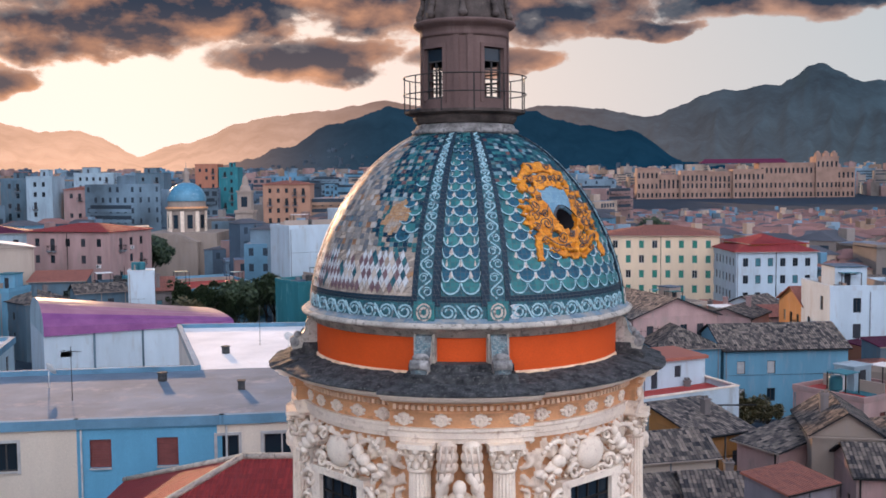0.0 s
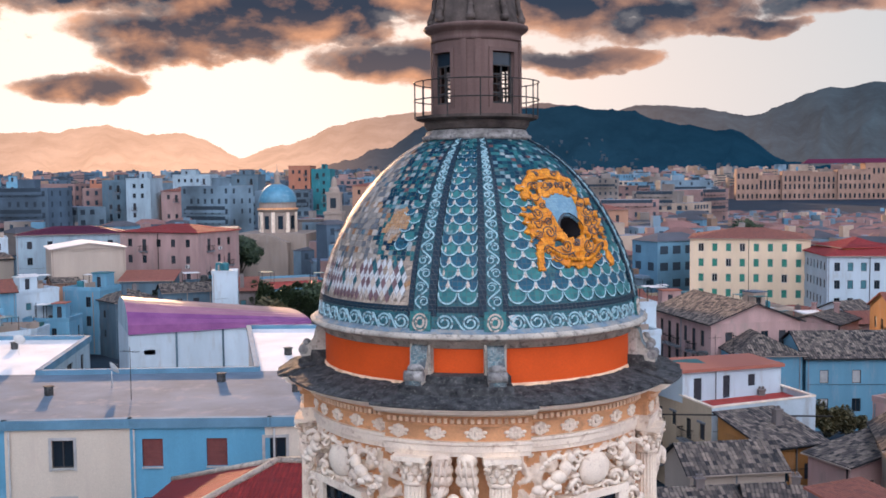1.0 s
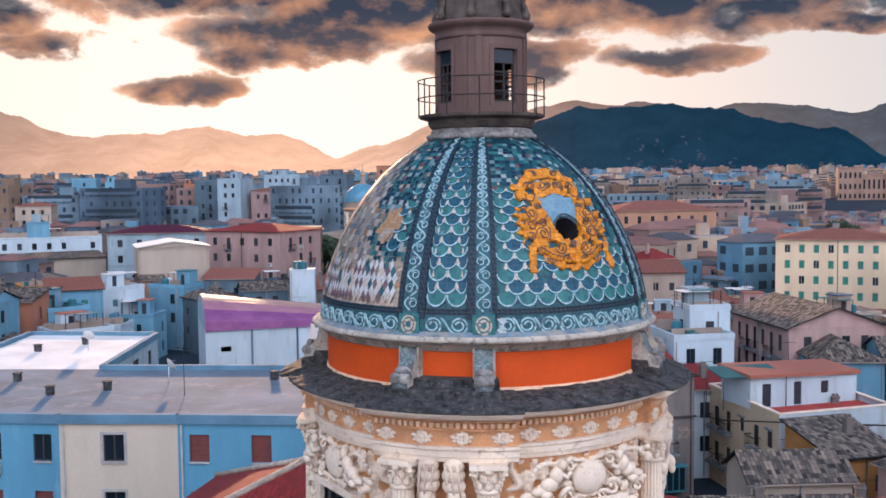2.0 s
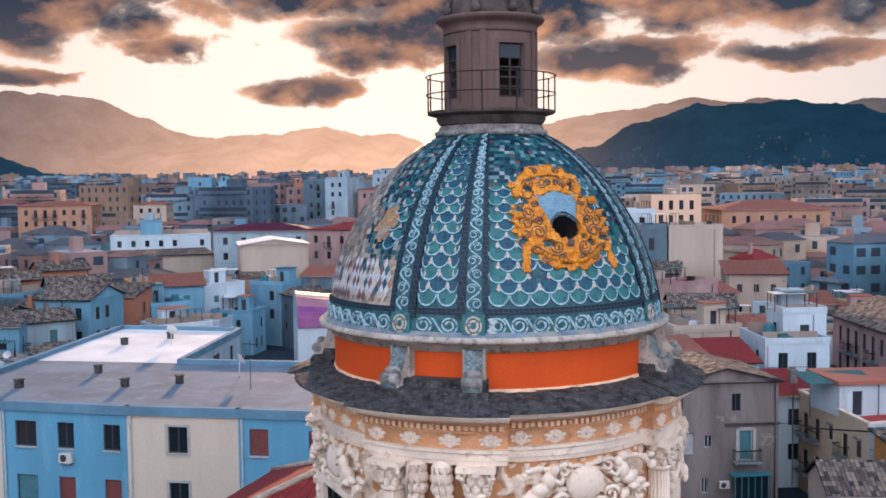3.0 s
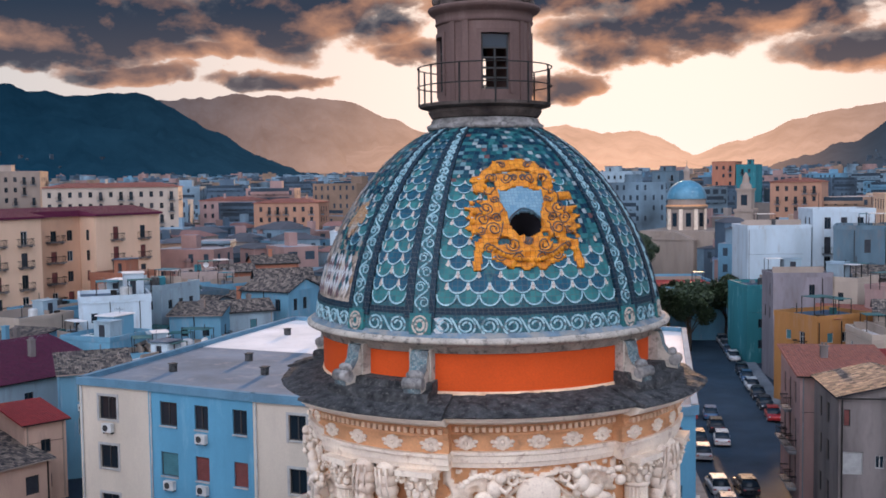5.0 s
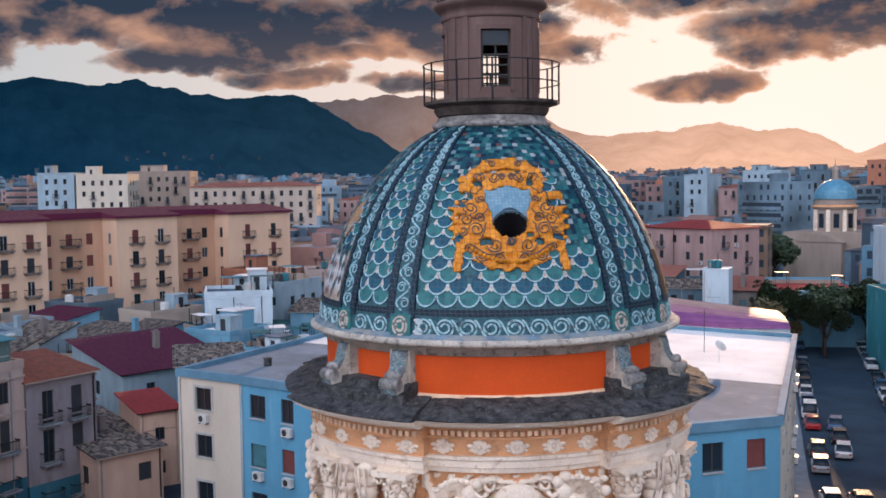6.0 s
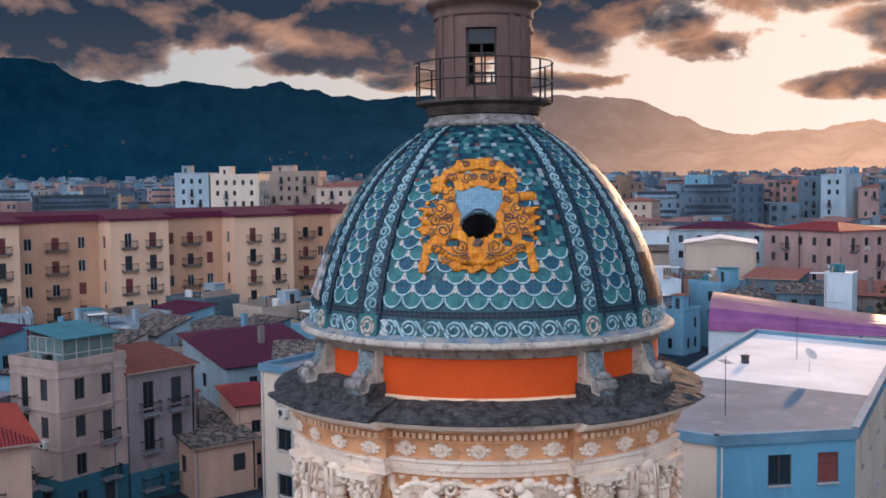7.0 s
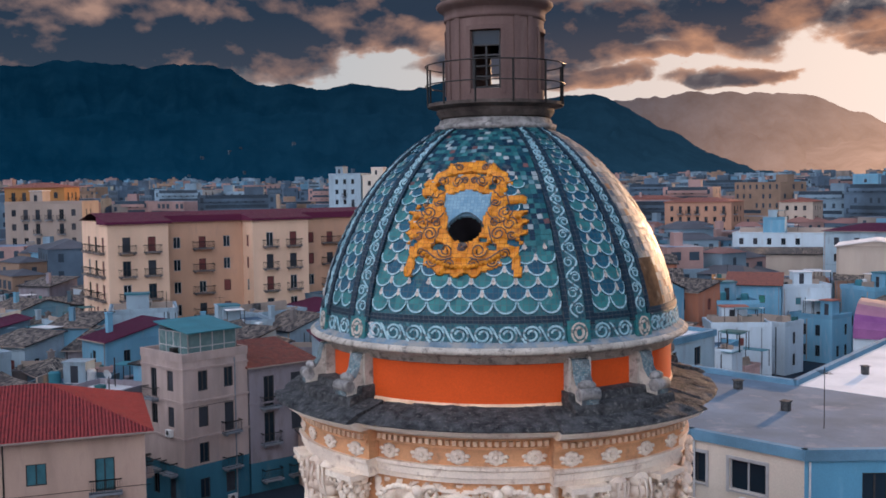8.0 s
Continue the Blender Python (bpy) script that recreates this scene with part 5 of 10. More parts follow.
def ring(prof, dr, mat, name, label="", n=10, smooth=False):
    """A moulding that steps forward by dr round the four projecting bays."""
    for q in range(4):
        c = NARROW + 90 * q
        bm = bmesh.new()
        lathe(bm, [(r + dr, z) for r, z in prof], c - PROJ, c + PROJ, n * 2)
        part(name, bm, mat, church, label, smooth)
        bm = bmesh.new()
        lathe(bm, [(r - 0.12 if r > 5.3 else r, z) for r, z in prof], c + PROJ, c + 90 - PROJ, n * 2)
        part(name, bm, mat, church, label, smooth)


def ledge(a0, a1, dr, seed):
    """A stretch of the sloping ledge: laid stones, worn uneven, with a broken edge."""
    bm = bmesh.new()
    prof = [(4.9, 22.46), (5.1, 22.43), (5.4, 22.37), (5.75, 22.29), (6.05, 22.21), (6.26, 22.15), (6.30, 22.10), (6.22, 22.06), (5.0, 22.055)]
    n = max(8, int(abs(a1 - a0) / 0.7))
    rings = []
    for k in range(n + 1):
        a = a0 + (a1 - a0) * k / n
        col = []
        for i, (r, z) in enumerate(prof):
            w = noise.fractal((a * 0.35, r * 3.0, seed), 1.0, 2.0, 4)
            stone = 0.028 * noise.cell((a * 0.16, r * 2.4, seed)) if 0 < i < 6 else 0.0
            rr = r + dr + (0.035 * w + 0.02 * noise.noise((a * 1.3, 2.0, seed)) if 4 < i < 8 else 0.0)
            col.append(bm.verts.new(pol(rr, a, z + (0.022 * w + stone if i < 6 else 0.012 * w))))
        rings.append(col)
    for p, q in zip(rings, rings[1:]):
        for i in range(len(prof) - 1):
            bm.faces.new((p[i], q[i], q[i + 1], p[i + 1]))
    bm.faces.new(rings[0])
    bm.faces.new(rings[-1][::-1])
    part("ledge", bm, M["ledge"], church, "blackened sloping stone ledge with lichen")


for q in range(4):
    c = NARROW + 90 * q
    ledge(c - PROJ, c + PROJ, 0.26, q)
    ledge(c + PROJ, c + 90 - PROJ, -0.03, q + 9)
ring([(5.0, 22.053), (6.20, 22.053), (6.20, 22.0), (6.12, 21.98), (6.08, 21.90), (5.94, 21.84), (5.82, 21.80), (5.0, 21.80)], 0.22, M["lime_clean"], "cornice", "pale moulded cornice")
ring([(5.0, 21.798), (5.76, 21.798), (5.72, 21.73), (5.56, 21.71), (5.55, 21.57), (5.62, 21.53), (5.62, 21.48), (5.0, 21.48)], 0.24, M["ochre"], "dentil_course", "ochre moulding behind the dentils")
ring([(5.0, 21.478), (5.50, 21.478), (5.50, 21.04), (5.0, 21.04)], 0.24, M["ochre"], "frieze", "ochre stucco frieze")
ring([(5.0, 21.038), (5.62, 21.038), (5.62, 20.95), (5.56, 20.92), (5.56, 20.74), (5.52, 20.72), (5.50, 20.60), (5.0, 20.60)], 0.24, M["lime_clean"], "architrave", "pale stepped architrave")
bm = bmesh.new()
lathe(bm, [(5.18, 20.6), (5.18, 12.0)], n=96)
part("drum_wall", bm, M["lime"], church, "stuccoed drum wall", True)

# dentils, one by one round the visible half, joined behind it
bm = bmesh.new()
box(bm, -0.05, -0.09, 0, 0.05, 0.12, 0.13)
dentil_me = mesh_of(bm, "dentil", [M["lime"]])
for k in range(200):
    a = -180 + k * 1.8
    off = (a - NARROW + 45) % 90 - 45
    rr = 5.60 + (0.24 if abs(off) < PROJ else -0.12)
    if abs(abs(off) - PROJ) < 0.9 or not -190 < a < 60:
        continue
    share("dentil", dentil_me, church, Matrix.Translation(pol(rr, a, 21.57)) @ Matrix.Rotation(radians(a + 90), 4, "Z"))

# frieze rosettes
bm = bmesh.new()
for k in range(8):
    a = 2 * math.pi * k / 8
    ball(bm, (0.13 * math.cos(a), 0, 0.12 * math.sin(a)), 0.085, 1.1, 0.6, 1, 7, 5)
ball(bm, (0, -0.04, 0), 0.07, 1, 0.8, 1, 7, 5)
for k in (-1, 1):
    ball(bm, (0.24 * k, 0, 0.03), 0.07, 1.2, 0.5, 0.8, 7, 5)
    ball(bm, (0.22 * k, 0, -0.08), 0.05, 1.2, 0.5, 0.8, 7, 5)
rose_me = mesh_of(bm, "frieze_rosette", [M["lime_clean"]], True)
for q in range(4):
    c = NARROW + 90 * q
    for a in [c + x for x in (-16.5, -5.6, 5.6, 16.5)]:
        share("frieze_rosette", rose_me, church, Matrix.Translation(pol(5.76, a, 21.26)) @ Matrix.Rotation(radians(a + 90), 4, "Z"))
    for a in [c + 45 + x for x in (-20, -10, 0, 10, 20)]:
        share("frieze_rosette", rose_me, church, Matrix.Translation(pol(5.40, a, 21.26)) @ Matrix.Rotation(radians(a + 90), 4, "Z"))


def bracket(az):
    """A tiled volute that leans against the band, on a dark block."""
    m = Matrix.Rotation(radians(az + 90), 4, "Z")
    bm = bmesh.new()
    prof = [(-4.98, 23.60), (-5.28, 23.58), (-5.34, 23.42), (-5.38, 23.2), (-5.52, 23.0), (-5.74, 22.86), (-5.82, 22.72), (-5.80, 22.34), (-4.98, 22.34)]
    for x in (-0.24, 0.24):
        f = bm.faces.new([bm.verts.new(m @ Vector((x, y, z))) for y, z in (prof if x < 0 else prof[::-1])])
        f.material_index = 1
    for (y0, z0), (y1, z1) in zip(prof, prof[1:]):
        f = quad(bm, [m @ Vector((-0.24, y0, z0)), m @ Vector((-0.24, y1, z1)), m @ Vector((0.24, y1, z1)), m @ Vector((0.24, y0, z0))], 0, uv=[(0, z0), (0, z1), (0.48, z1), (0.48, z0)])
        f.material_index = 0
    bmesh.ops.recalc_face_normals(bm, faces=bm.faces[:])
    br = part("bracket", bm, [M["mj_broken"], M["rim_stone"]], church, "scrolled bracket faced with broken tiles")
    bm = bmesh.new()
    box(bm, -0.31, -5.26, 22.36, -0.245, -4.9, 23.62, 0, m)
    box(bm, 0.245, -5.26, 22.36, 0.31, -4.9, 23.62, 0, m)
    part("bracket_cheek", bm, M["rim_stone"], br)
    bm = bmesh.new()
    ball(bm, (0, -5.62, 23.0), 0.17, 1.5, 0.8, 0.8, 10, 6, m)
    tube(bm, [m @ Vector((-0.27, -5.72, 22.80)), m @ Vector((0.27, -5.72, 22.80))], 0.16, 10)
    part("volute", bm, M["volute"], br)


M["mj_broken"] = glazed("broken_tile_facing", (0.03, 0.13, 0.16), (0.34, 0.38, 0.37), tile=0.05, worn=(0.06, 0.07, 0.08), worn_at=0.46)
for q in range(4):
    c = NARROW + 90 * q
    for k in (-1, 1):
        bracket(c + k * RIB)
    bm = bmesh.new()
    lathe(bm, [(4.98, 22.80), (5.46, 22.78), (5.50, 22.60), (5.84, 22.56), (5.88, 22.50), (5.92, 22.20), (4.98, 22.20)], c - 16, c + 16, 14)
    part("bracket_base", bm, M["ledge"], church, "blackened stone block under the brackets")

# columns with their capitals
def column_mesh():
    bm = bmesh.new()
    n = 20
    zs = [(14.0, 0.36), (17.0, 0.355), (19.72, 0.315)]
    rings = []
    for z, r in zs:
        ring_ = []
        for k in range(n * 4):
            a = 2 * math.pi * k / (n * 4)
            depth = (0, 0.75, 1, 0.75)[k % 4] * 0.035
            ring_.append(bm.verts.new(((r - depth) * math.cos(a), (r - depth) * math.sin(a), z)))
        rings.append(ring_)
    for a, b in zip(rings, rings[1:]):
        for k in range(n * 4):
            bm.faces.new((a[k], a[(k + 1) % (n * 4)], b[(k + 1) % (n * 4)], b[k]))
    lathe(bm, [(0.0, 19.86), (0.33, 19.86), (0.37, 19.82), (0.37, 19.77), (0.33, 19.72), (0.0, 19.72)], n=24)
    return mesh_of(bm, "column", [M["lime_clean"]])


def capital_mesh():
    bm = bmesh.new()
    lathe(bm, [(0.30, 19.84), (0.31, 20.1), (0.36, 20.30), (0.44, 20.44)], n=20)
    box(bm, -0.52, -0.52, 20.46, 0.52, 0.52, 20.598)
    for k in range(8):
        a = 2 * math.pi * k / 8
        m = Matrix.Rotation(a, 4, "Z")
        ball(bm, (0.34, 0, 19.98), 0.13, 0.55, 0.9, 1.15, 7, 6, m)
        ball(bm, (0.40, 0, 20.08), 0.07, 1, 0.9, 0.7, 6, 5, m)
        m2 = Matrix.Rotation(a + math.pi / 8, 4, "Z")
        ball(bm, (0.38, 0, 20.18), 0.12, 0.55, 0.9, 1.1, 7, 6, m2)
        ball(bm, (0.45, 0, 20.27), 0.065, 1, 0.9, 0.7, 6, 5, m2)
    for k in range(4):
        m = Matrix.Rotation(math.pi / 4 + k * math.pi / 2, 4, "Z")
        for t in range(9):
            a = t * 0.75
            rr = 0.125 * (1 - t / 12)
            ball(bm, (0.55 + rr * math.cos(a), 0, 20.33 + rr * math.sin(a)), 0.05, 1, 1.5, 1, 6, 4, m)
        m = Matrix.Rotation(k * math.pi / 2, 4, "Z")
        ball(bm, (0.44, 0, 20.40), 0.11, 0.7, 1.2, 0.9, 8, 6, m)
    return mesh_of(bm, "capital", [M["lime_clean"]])


COL, CAP = column_mesh(), capital_mesh()
for q in range(4):
    for k in (-1, 1):
        az = NARROW + 90 * q + k * 12.6
        m = Matrix.Translation(pol(5.52, az, 0)) @ Matrix.Rotation(radians(az + 90), 4, "Z")
        col = share("column", COL, church, m, "fluted stucco column")
        share("capital", CAP, col, Matrix.Identity(4), "leafy carved capital")
    # the recess wall behind a pair of columns, warm stucco
    bm = bmesh.new()
    c = NARROW + 90 * q
    lathe(bm, [(5.20, 20.6), (5.24, 20.58), (5.24, 14.0)], c - 19, c + 19, 16)
    part("bay_wall", bm, M["ochre"], church, "warm ochre stucco between the columns")


def telamon_mesh():
    """A bearer figure, as one plain shape: broad raised arms wrapped in cloth, bent head, torso, wrapped hips."""
    bm = bmesh.new()
    for k in (-1, 1):
        # the raised arms with their hanging cloth: one broad mass on each side, parted by a slit
        for z, x, w, dy in ((20.46, 0.36, 0.30, 0.26), (20.2, 0.35, 0.33, 0.30), (19.92, 0.36, 0.33, 0.30), (19.62, 0.42, 0.27, 0.26), (19.3, 0.50, 0.21, 0.22), (19.0, 0.52, 0.19, 0.2)):
            ball(bm, (k * x, -0.16, z), 1.0, w, dy, 0.24, 14, 9)
        for x, y in ((0.18, -0.40), (0.34, -0.45), (0.52, -0.42)):
            tube(bm, [(k * x, y, 20.56), (k * (x + 0.03), y - 0.03, 20.15), (k * (x + 0.08), y + 0.08, 19.6)], 0.05, 6, taper=0.025)
        tube(bm, [(0.50 * k, -0.2, 18.9), (0.56 * k, -0.28, 19.15), (0.42 * k, -0.34, 19.5), (0.30 * k, -0.34, 19.8)], 0.13, 8, taper=0.10)
    for c, r, sx, sy, sz in (((0, -0.42, 19.36), 0.21, 0.95, 1.0, 1.15), ((0, -0.52, 19.17), 0.14, 1.0, 0.8, 1.2), ((0, -0.10, 18.75), 0.42, 1.1, 0.6, 1.1),
                             ((0, -0.08, 18.1), 0.36, 1.0, 0.6, 1.2), ((0, -0.08, 17.4), 0.42, 1.0, 0.6, 1.5), ((0, -0.04, 16.4), 0.38, 1.0, 0.6, 2.2)):
        ball(bm, c, r, sx, sy, sz, 14, 9)
    return mesh_of(bm, "bearer_statue", [M["lime_clean"]])


TEL = telamon_mesh()
for q in range(4):
    az = NARROW + 90 * q
    ob = share("bearer_statue", TEL, None, Matrix.Translation(pol(5.52, az, 0)) @ Matrix.Rotation(radians(az + 90), 4, "Z"))
    tagged(ob, "white stucco bearer statue between two fluted columns", "statue", "bearer statues of the drum")


def stucco_bay(q):
    """The wide bay: window with a surround, shield, scrolls and reclining stucco figures."""
    c = NARROW + 90 * q + 45
    m = Matrix.Rotation(radians(c + 90), 4, "Z")
    bm = bmesh.new()
    box(bm, -1.35, -5.42, 15.4, -0.95, -5.0, 19.0, 0, m)
    box(bm, 0.95, -5.42, 15.4, 1.35, -5.0, 19.0, 0, m)
    box(bm, -1.35, -5.46, 19.0, 1.35, -5.0, 19.22, 0, m)
    sur = part("window_surround", bm, M["lime_clean"], church)
    bm = bmesh.new()
    quad(bm, [m @ Vector(p) for p in ((-0.95, -5.22, 15.5), (0.95, -5.22, 15.5), (0.95, -5.22, 19.0), (-0.95, -5.22, 19.0))], 1)
    for k in range(5):
        x = -0.95 + 1.9 * k / 4
        box(bm, x - 0.03, -5.28, 15.5, x + 0.03, -5.225, 19.0, 0, m)
    for k in range(7):
        z = 15.7 + 3.3 * k / 6
        box(bm, -0.95, -5.275, z - 0.03, 0.95, -5.23, z + 0.03, 0, m)
    part("window_grille", bm, [M["iron"], M["glass"]], sur, "iron grille before dark glass")
    # shield and scrolls
    bm = bmesh.new()
    ball(bm, (0, -5.34, 19.85), 0.62, 0.98, 0.30, 0.78, 18, 12, m)
    part("stucco_shield", bm, M["lime_clean"], church, "blank white stucco shield", True)
    bm = bmesh.new()
    rng = random.Random(5 + q)
    for k in (-1, 1):
        for cx, cz, r0, turns, w in ((0.72, 20.3, 0.20, 1.5, 0.07), (0.80, 19.45, 0.26, 1.6, 0.08), (1.45, 18.75, 0.30, 1.4, 0.09), (1.62, 18.0, 0.24, 1.4, 0.08), (0.45, 19.28, 0.16, 1.4, 0.06), (1.75, 19.35, 0.18, 1.5, 0.06)):
            pts = [m @ Vector((k * (cx + r0 * (1 - 0.7 * t / 14) * math.cos(t * turns * 0.42)), -5.40 - 0.04 * math.sin(t), cz + r0 * (1 - 0.7 * t / 14) * math.sin(t * turns * 0.42))) for t in range(15)]
            tube(bm, pts, w, 7, taper=w * 0.6)
        for _ in range(26):
            x, z = rng.uniform(0.6, 2.25), rng.uniform(17.6, 20.5)
            if x < 1.4 and z < 19.2:
                continue
            ball(bm, (k * x, -5.30 - 0.05 * (x < 1.6), z), rng.uniform(0.06, 0.15), rng.uniform(0.8, 1.6), 0.7, rng.uniform(0.7, 1.3), 7, 5, m)
        for t in range(9):
            ball(bm, (k * (1.0 + 0.13 * t), -5.36, 20.45 - 0.03 * (t - 4) ** 2 * 0.5), 0.085, 1.3, 0.7, 0.9, 7, 5, m)
    part("stucco_scrolls", bm, M["lime_clean"], church, "white stucco scrolls and foliage")
    for k in (-1, 1):
        bm = bmesh.new()
        for cc, r, sx, sy, sz in (((k * 1.02, -5.50, 20.36), 0.14, 1, 1, 1.1), ((k * 1.18, -5.46, 20.08), 0.20, 1.1, 0.8, 1.2), ((k * 1.42, -5.44, 19.86), 0.22, 1.3, 0.8, 0.9),
                                 ((k * 1.72, -5.42, 19.70), 0.15, 1.9, 0.8, 0.8), ((k * 2.0, -5.38, 19.52), 0.11, 1.6, 0.8, 0.9), ((k * 1.55, -5.5, 19.6), 0.13, 1.5, 0.9, 0.8)):
            ball(bm, cc, r, sx, sy, sz, 10, 7, m)
        tube(bm, [m @ Vector(p) for p in ((k * 1.1, -5.52, 20.15), (k * 0.9, -5.56, 20.0), (k * 0.75, -5.5, 20.12))], 0.07, 7)
        tagged(part("reclining_statue", bm, M["lime_clean"]), "small white stucco statue reclining beside the shield", "statue", "stucco statues of the drum")


def stucco_panel(q):
    """The wall of a wide bay, worked all over in shallow stucco scrolls, with the window left open."""
    c = NARROW + 90 * q + 45
    fine = q in (0, 3)
    na, nz = (116, 80) if fine else (50, 36)
    bm = bmesh.new()

    def p(i, j):
        a, z = -27.5 + 55 * i / na, 17.2 + 3.36 * j / nz
        u = radians(a) * 5.2
        w = noise.noise((abs(u) * 1.25, z * 1.25, 3.0 + q % 3))
        w2 = noise.noise((abs(u) * 3.2, z * 3.2, 9.0))
        roll = 0.5 + 0.5 * math.sin(15 * w + 3.0 * w2)
        edge = min(1.0, (27.5 - abs(a)) / 2.5, (20.56 - z) / 0.12)
        h = 0.02 + max(0.0, edge) * (0.20 * roll ** 1.6 + 0.05 * max(0.0, w2) + 0.025 * noise.noise((u * 9, z * 9, 0)))
        if abs(u) < 1.5 and z < 19.3:
            h = 0.015
        return pol(5.18 + h, c + a, z)
    rows = [[bm.verts.new(p(i, j)) for i in range(na + 1)] for j in range(nz + 1)]
    for j in range(nz):
        for i in range(na):
            f = bm.faces.new((rows[j][i], rows[j][i + 1], rows[j + 1][i + 1], rows[j + 1][i]))
            f.smooth = True
            low = sum(math.hypot(v.co.x, v.co.y) for v in f.verts) / 4 < 5.245
            f.material_index = 1 if low else 0
    part("stucco_panel", bm, [M["lime_clean"], M["ochre"]], church, "white stucco scrolls on an ochre wall")


for q in range(4):
    stucco_bay(q)
    stucco_panel(q)

# lantern
bm = bmesh.new()
lathe(bm, [(1.30, 29.45), (1.74, 29.50), (1.78, 29.62), (1.66, 29.68), (1.62, 29.80), (1.52, 29.84)], n=48)
part("lantern_collar", bm, M["volute"], church, "stained stone collar", True)
bm = bmesh.new()
lathe(bm, [(1.45, 29.82), (1.62, 29.86), (1.72, 30.02), (1.70, 30.10), (1.98, 30.18), (2.0, 30.27), (1.3, 30.28)], n=48)
part("lantern_platform", bm, M["lantern_dark"], church, "dark stone walkway platform")
LR, LT = 1.42, 0.22


def lantern_wall():
    """The round wall with four tall openings."""
    bm = bmesh.new()
    n = 72
    zs = [30.26, 30.62, 32.24, 32.62]
    for k in range(n):
        a0, a1 = NARROW + 45 + 360 * k / n - 2.5, NARROW + 45 + 360 * (k + 1) / n - 2.5
        midd = (a0 + a1) / 2
        off = (midd - (NARROW + 45) + 45) % 90 - 45
        gap = abs(off) < 17.5
        for z0, z1 in zip(zs, zs[1:]):
            if gap and z0 == 30.62:
                continue
            for r, flip in ((LR, False), (LR - LT, True)):
                p = [pol(r, a0, z0), pol(r, a1, z0), pol(r, a1, z1), pol(r, a0, z1)]
                quad(bm, p[::-1] if flip else p)
        if gap:
            quad(bm, [pol(LR, a0, 30.62), pol(LR, a1, 30.62), pol(LR - LT, a1, 30.62), pol(LR - LT, a0, 30.62)])
            quad(bm, [pol(LR - LT, a0, 32.24), pol(LR - LT, a1, 32.24), pol(LR, a1, 32.24), pol(LR, a0, 32.24)])
    for q in range(4):
        for k in (-1, 1):
            a = NARROW + 45 + 90 * q + k * 17.5
            p = [pol(LR, a, 30.62), pol(LR - LT, a, 30.62), pol(LR - LT, a, 32.24), pol(LR, a, 32.24)]
            quad(bm, p if k < 0 else p[::-1])
    return bm


body = part("lantern_wall", lantern_wall(), M["lantern"], church, "pinkish brown plastered lantern wall")
for q in range(4):
    c = NARROW + 45 + 90 * q
    bm = bmesh.new()
    for s in (-1, 1):
        lathe(bm, [(LR - 0.02, 30.50), (LR + 0.04, 30.50), (LR + 0.04, 32.36), (LR - 0.02, 32.36)], c + s * 20 - 2.5, c + s * 20 + 2.5, 3)
        lathe(bm, [(LR - 0.02, 30.28), (LR + 0.05, 30.28), (LR + 0.05, 32.62), (LR - 0.02, 32.62)], c + s * 36 - 3.5, c + s * 36 + 3.5, 3)
    lathe(bm, [(LR - 0.02, 32.242), (LR + 0.04, 32.242), (LR + 0.04, 32.36), (LR - 0.02, 32.36)], c - 17.5, c + 17.5, 8)
    part("window_surround", bm, M["lantern"], body)
    m = Matrix.Rotation(radians(c + 90), 4, "Z")
    bm = bmesh.new()
    y = -(LR - 0.17) * math.cos(radians(17.5)) - 0.05
    w = LR * math.sin(radians(17.0))
    box(bm, -w, y - 0.03, 30.62, -w + 0.06, y + 0.03, 32.24, 0, m)
    box(bm, w - 0.06, y - 0.03, 30.62, w, y + 0.03, 32.24, 0, m)
    box(bm, -0.025, y - 0.025, 30.62, 0.025, y + 0.025, 31.82, 0, m)
    for z in (30.64, 30.94, 31.22, 31.52, 31.80):
        box(bm, -w + 0.06, y - 0.025, z, w - 0.06, y + 0.025, z + 0.045, 0, m)
    box(bm, -w + 0.06, y - 0.02, 31.845, w - 0.06, y + 0.02, 32.22, 1, m)
    part("lantern_window", bm, [M["frame_dark"], M["glass"]], body, "dark glazing bars with an open view through")
bm = bmesh.new()
lathe(bm, [(1.1, 32.58), (1.44, 32.60), (1.48, 32.66), (1.46, 32.72), (1.47, 32.86), (1.52, 32.90), (1.64, 32.98), (1.70, 33.06), (1.68, 33.12), (1.1, 33.16)], n=48)
part("lantern_cornice", bm, M["lantern"], church, "", True)
bm = bmesh.new()
lathe(bm, [(1.34, 33.12), (1.38, 33.3), (1.33, 33.5), (1.30, 33.8), (1.20, 34.3), (1.02, 34.8), (0.78, 35.2), (0.5, 35.5), (0.22, 35.7), (0.0, 35.75)], n=40)
part("lantern_cap", bm, M["lantern_dark"], church, "dark sooty stone cap", True)
bm = bmesh.new()
for k in range(8):
    m = Matrix.Rotation(radians(NARROW + 45 * k + 90), 4, "Z")
    tube(bm, [m @ Vector((0, -y, z)) for y, z in ((1.44, 33.16), (1.50, 33.34), (1.43, 33.52), (1.36, 33.72), (1.36, 33.95), (1.24, 34.35))], 0.12, 7, taper=0.07)
    ball(bm, (0, -1.46, 33.30), 0.14, 1.1, 1, 1, 8, 6, m)
    ball(bm, (0, -1.40, 33.62), 0.10, 1.2, 1, 1.2, 8, 6, m)
part("cap_volutes", bm, M["lantern_dark"], church)
bm = bmesh.new()
NP = 12
for z in (30.80, 31.36):
    tube(bm, [pol(2.03, 360 * k / 48, z) for k in range(49)], 0.02, 5)
railing = part("railing", bm, M["iron"], church, "thin rusty iron railing round the walkway")
bm = bmesh.new()
box(bm, -0.02, -0.02, 30.2, 0.02, 0.02, 31.37)
post_me = mesh_of(bm, "railing_post", [M["iron"]])
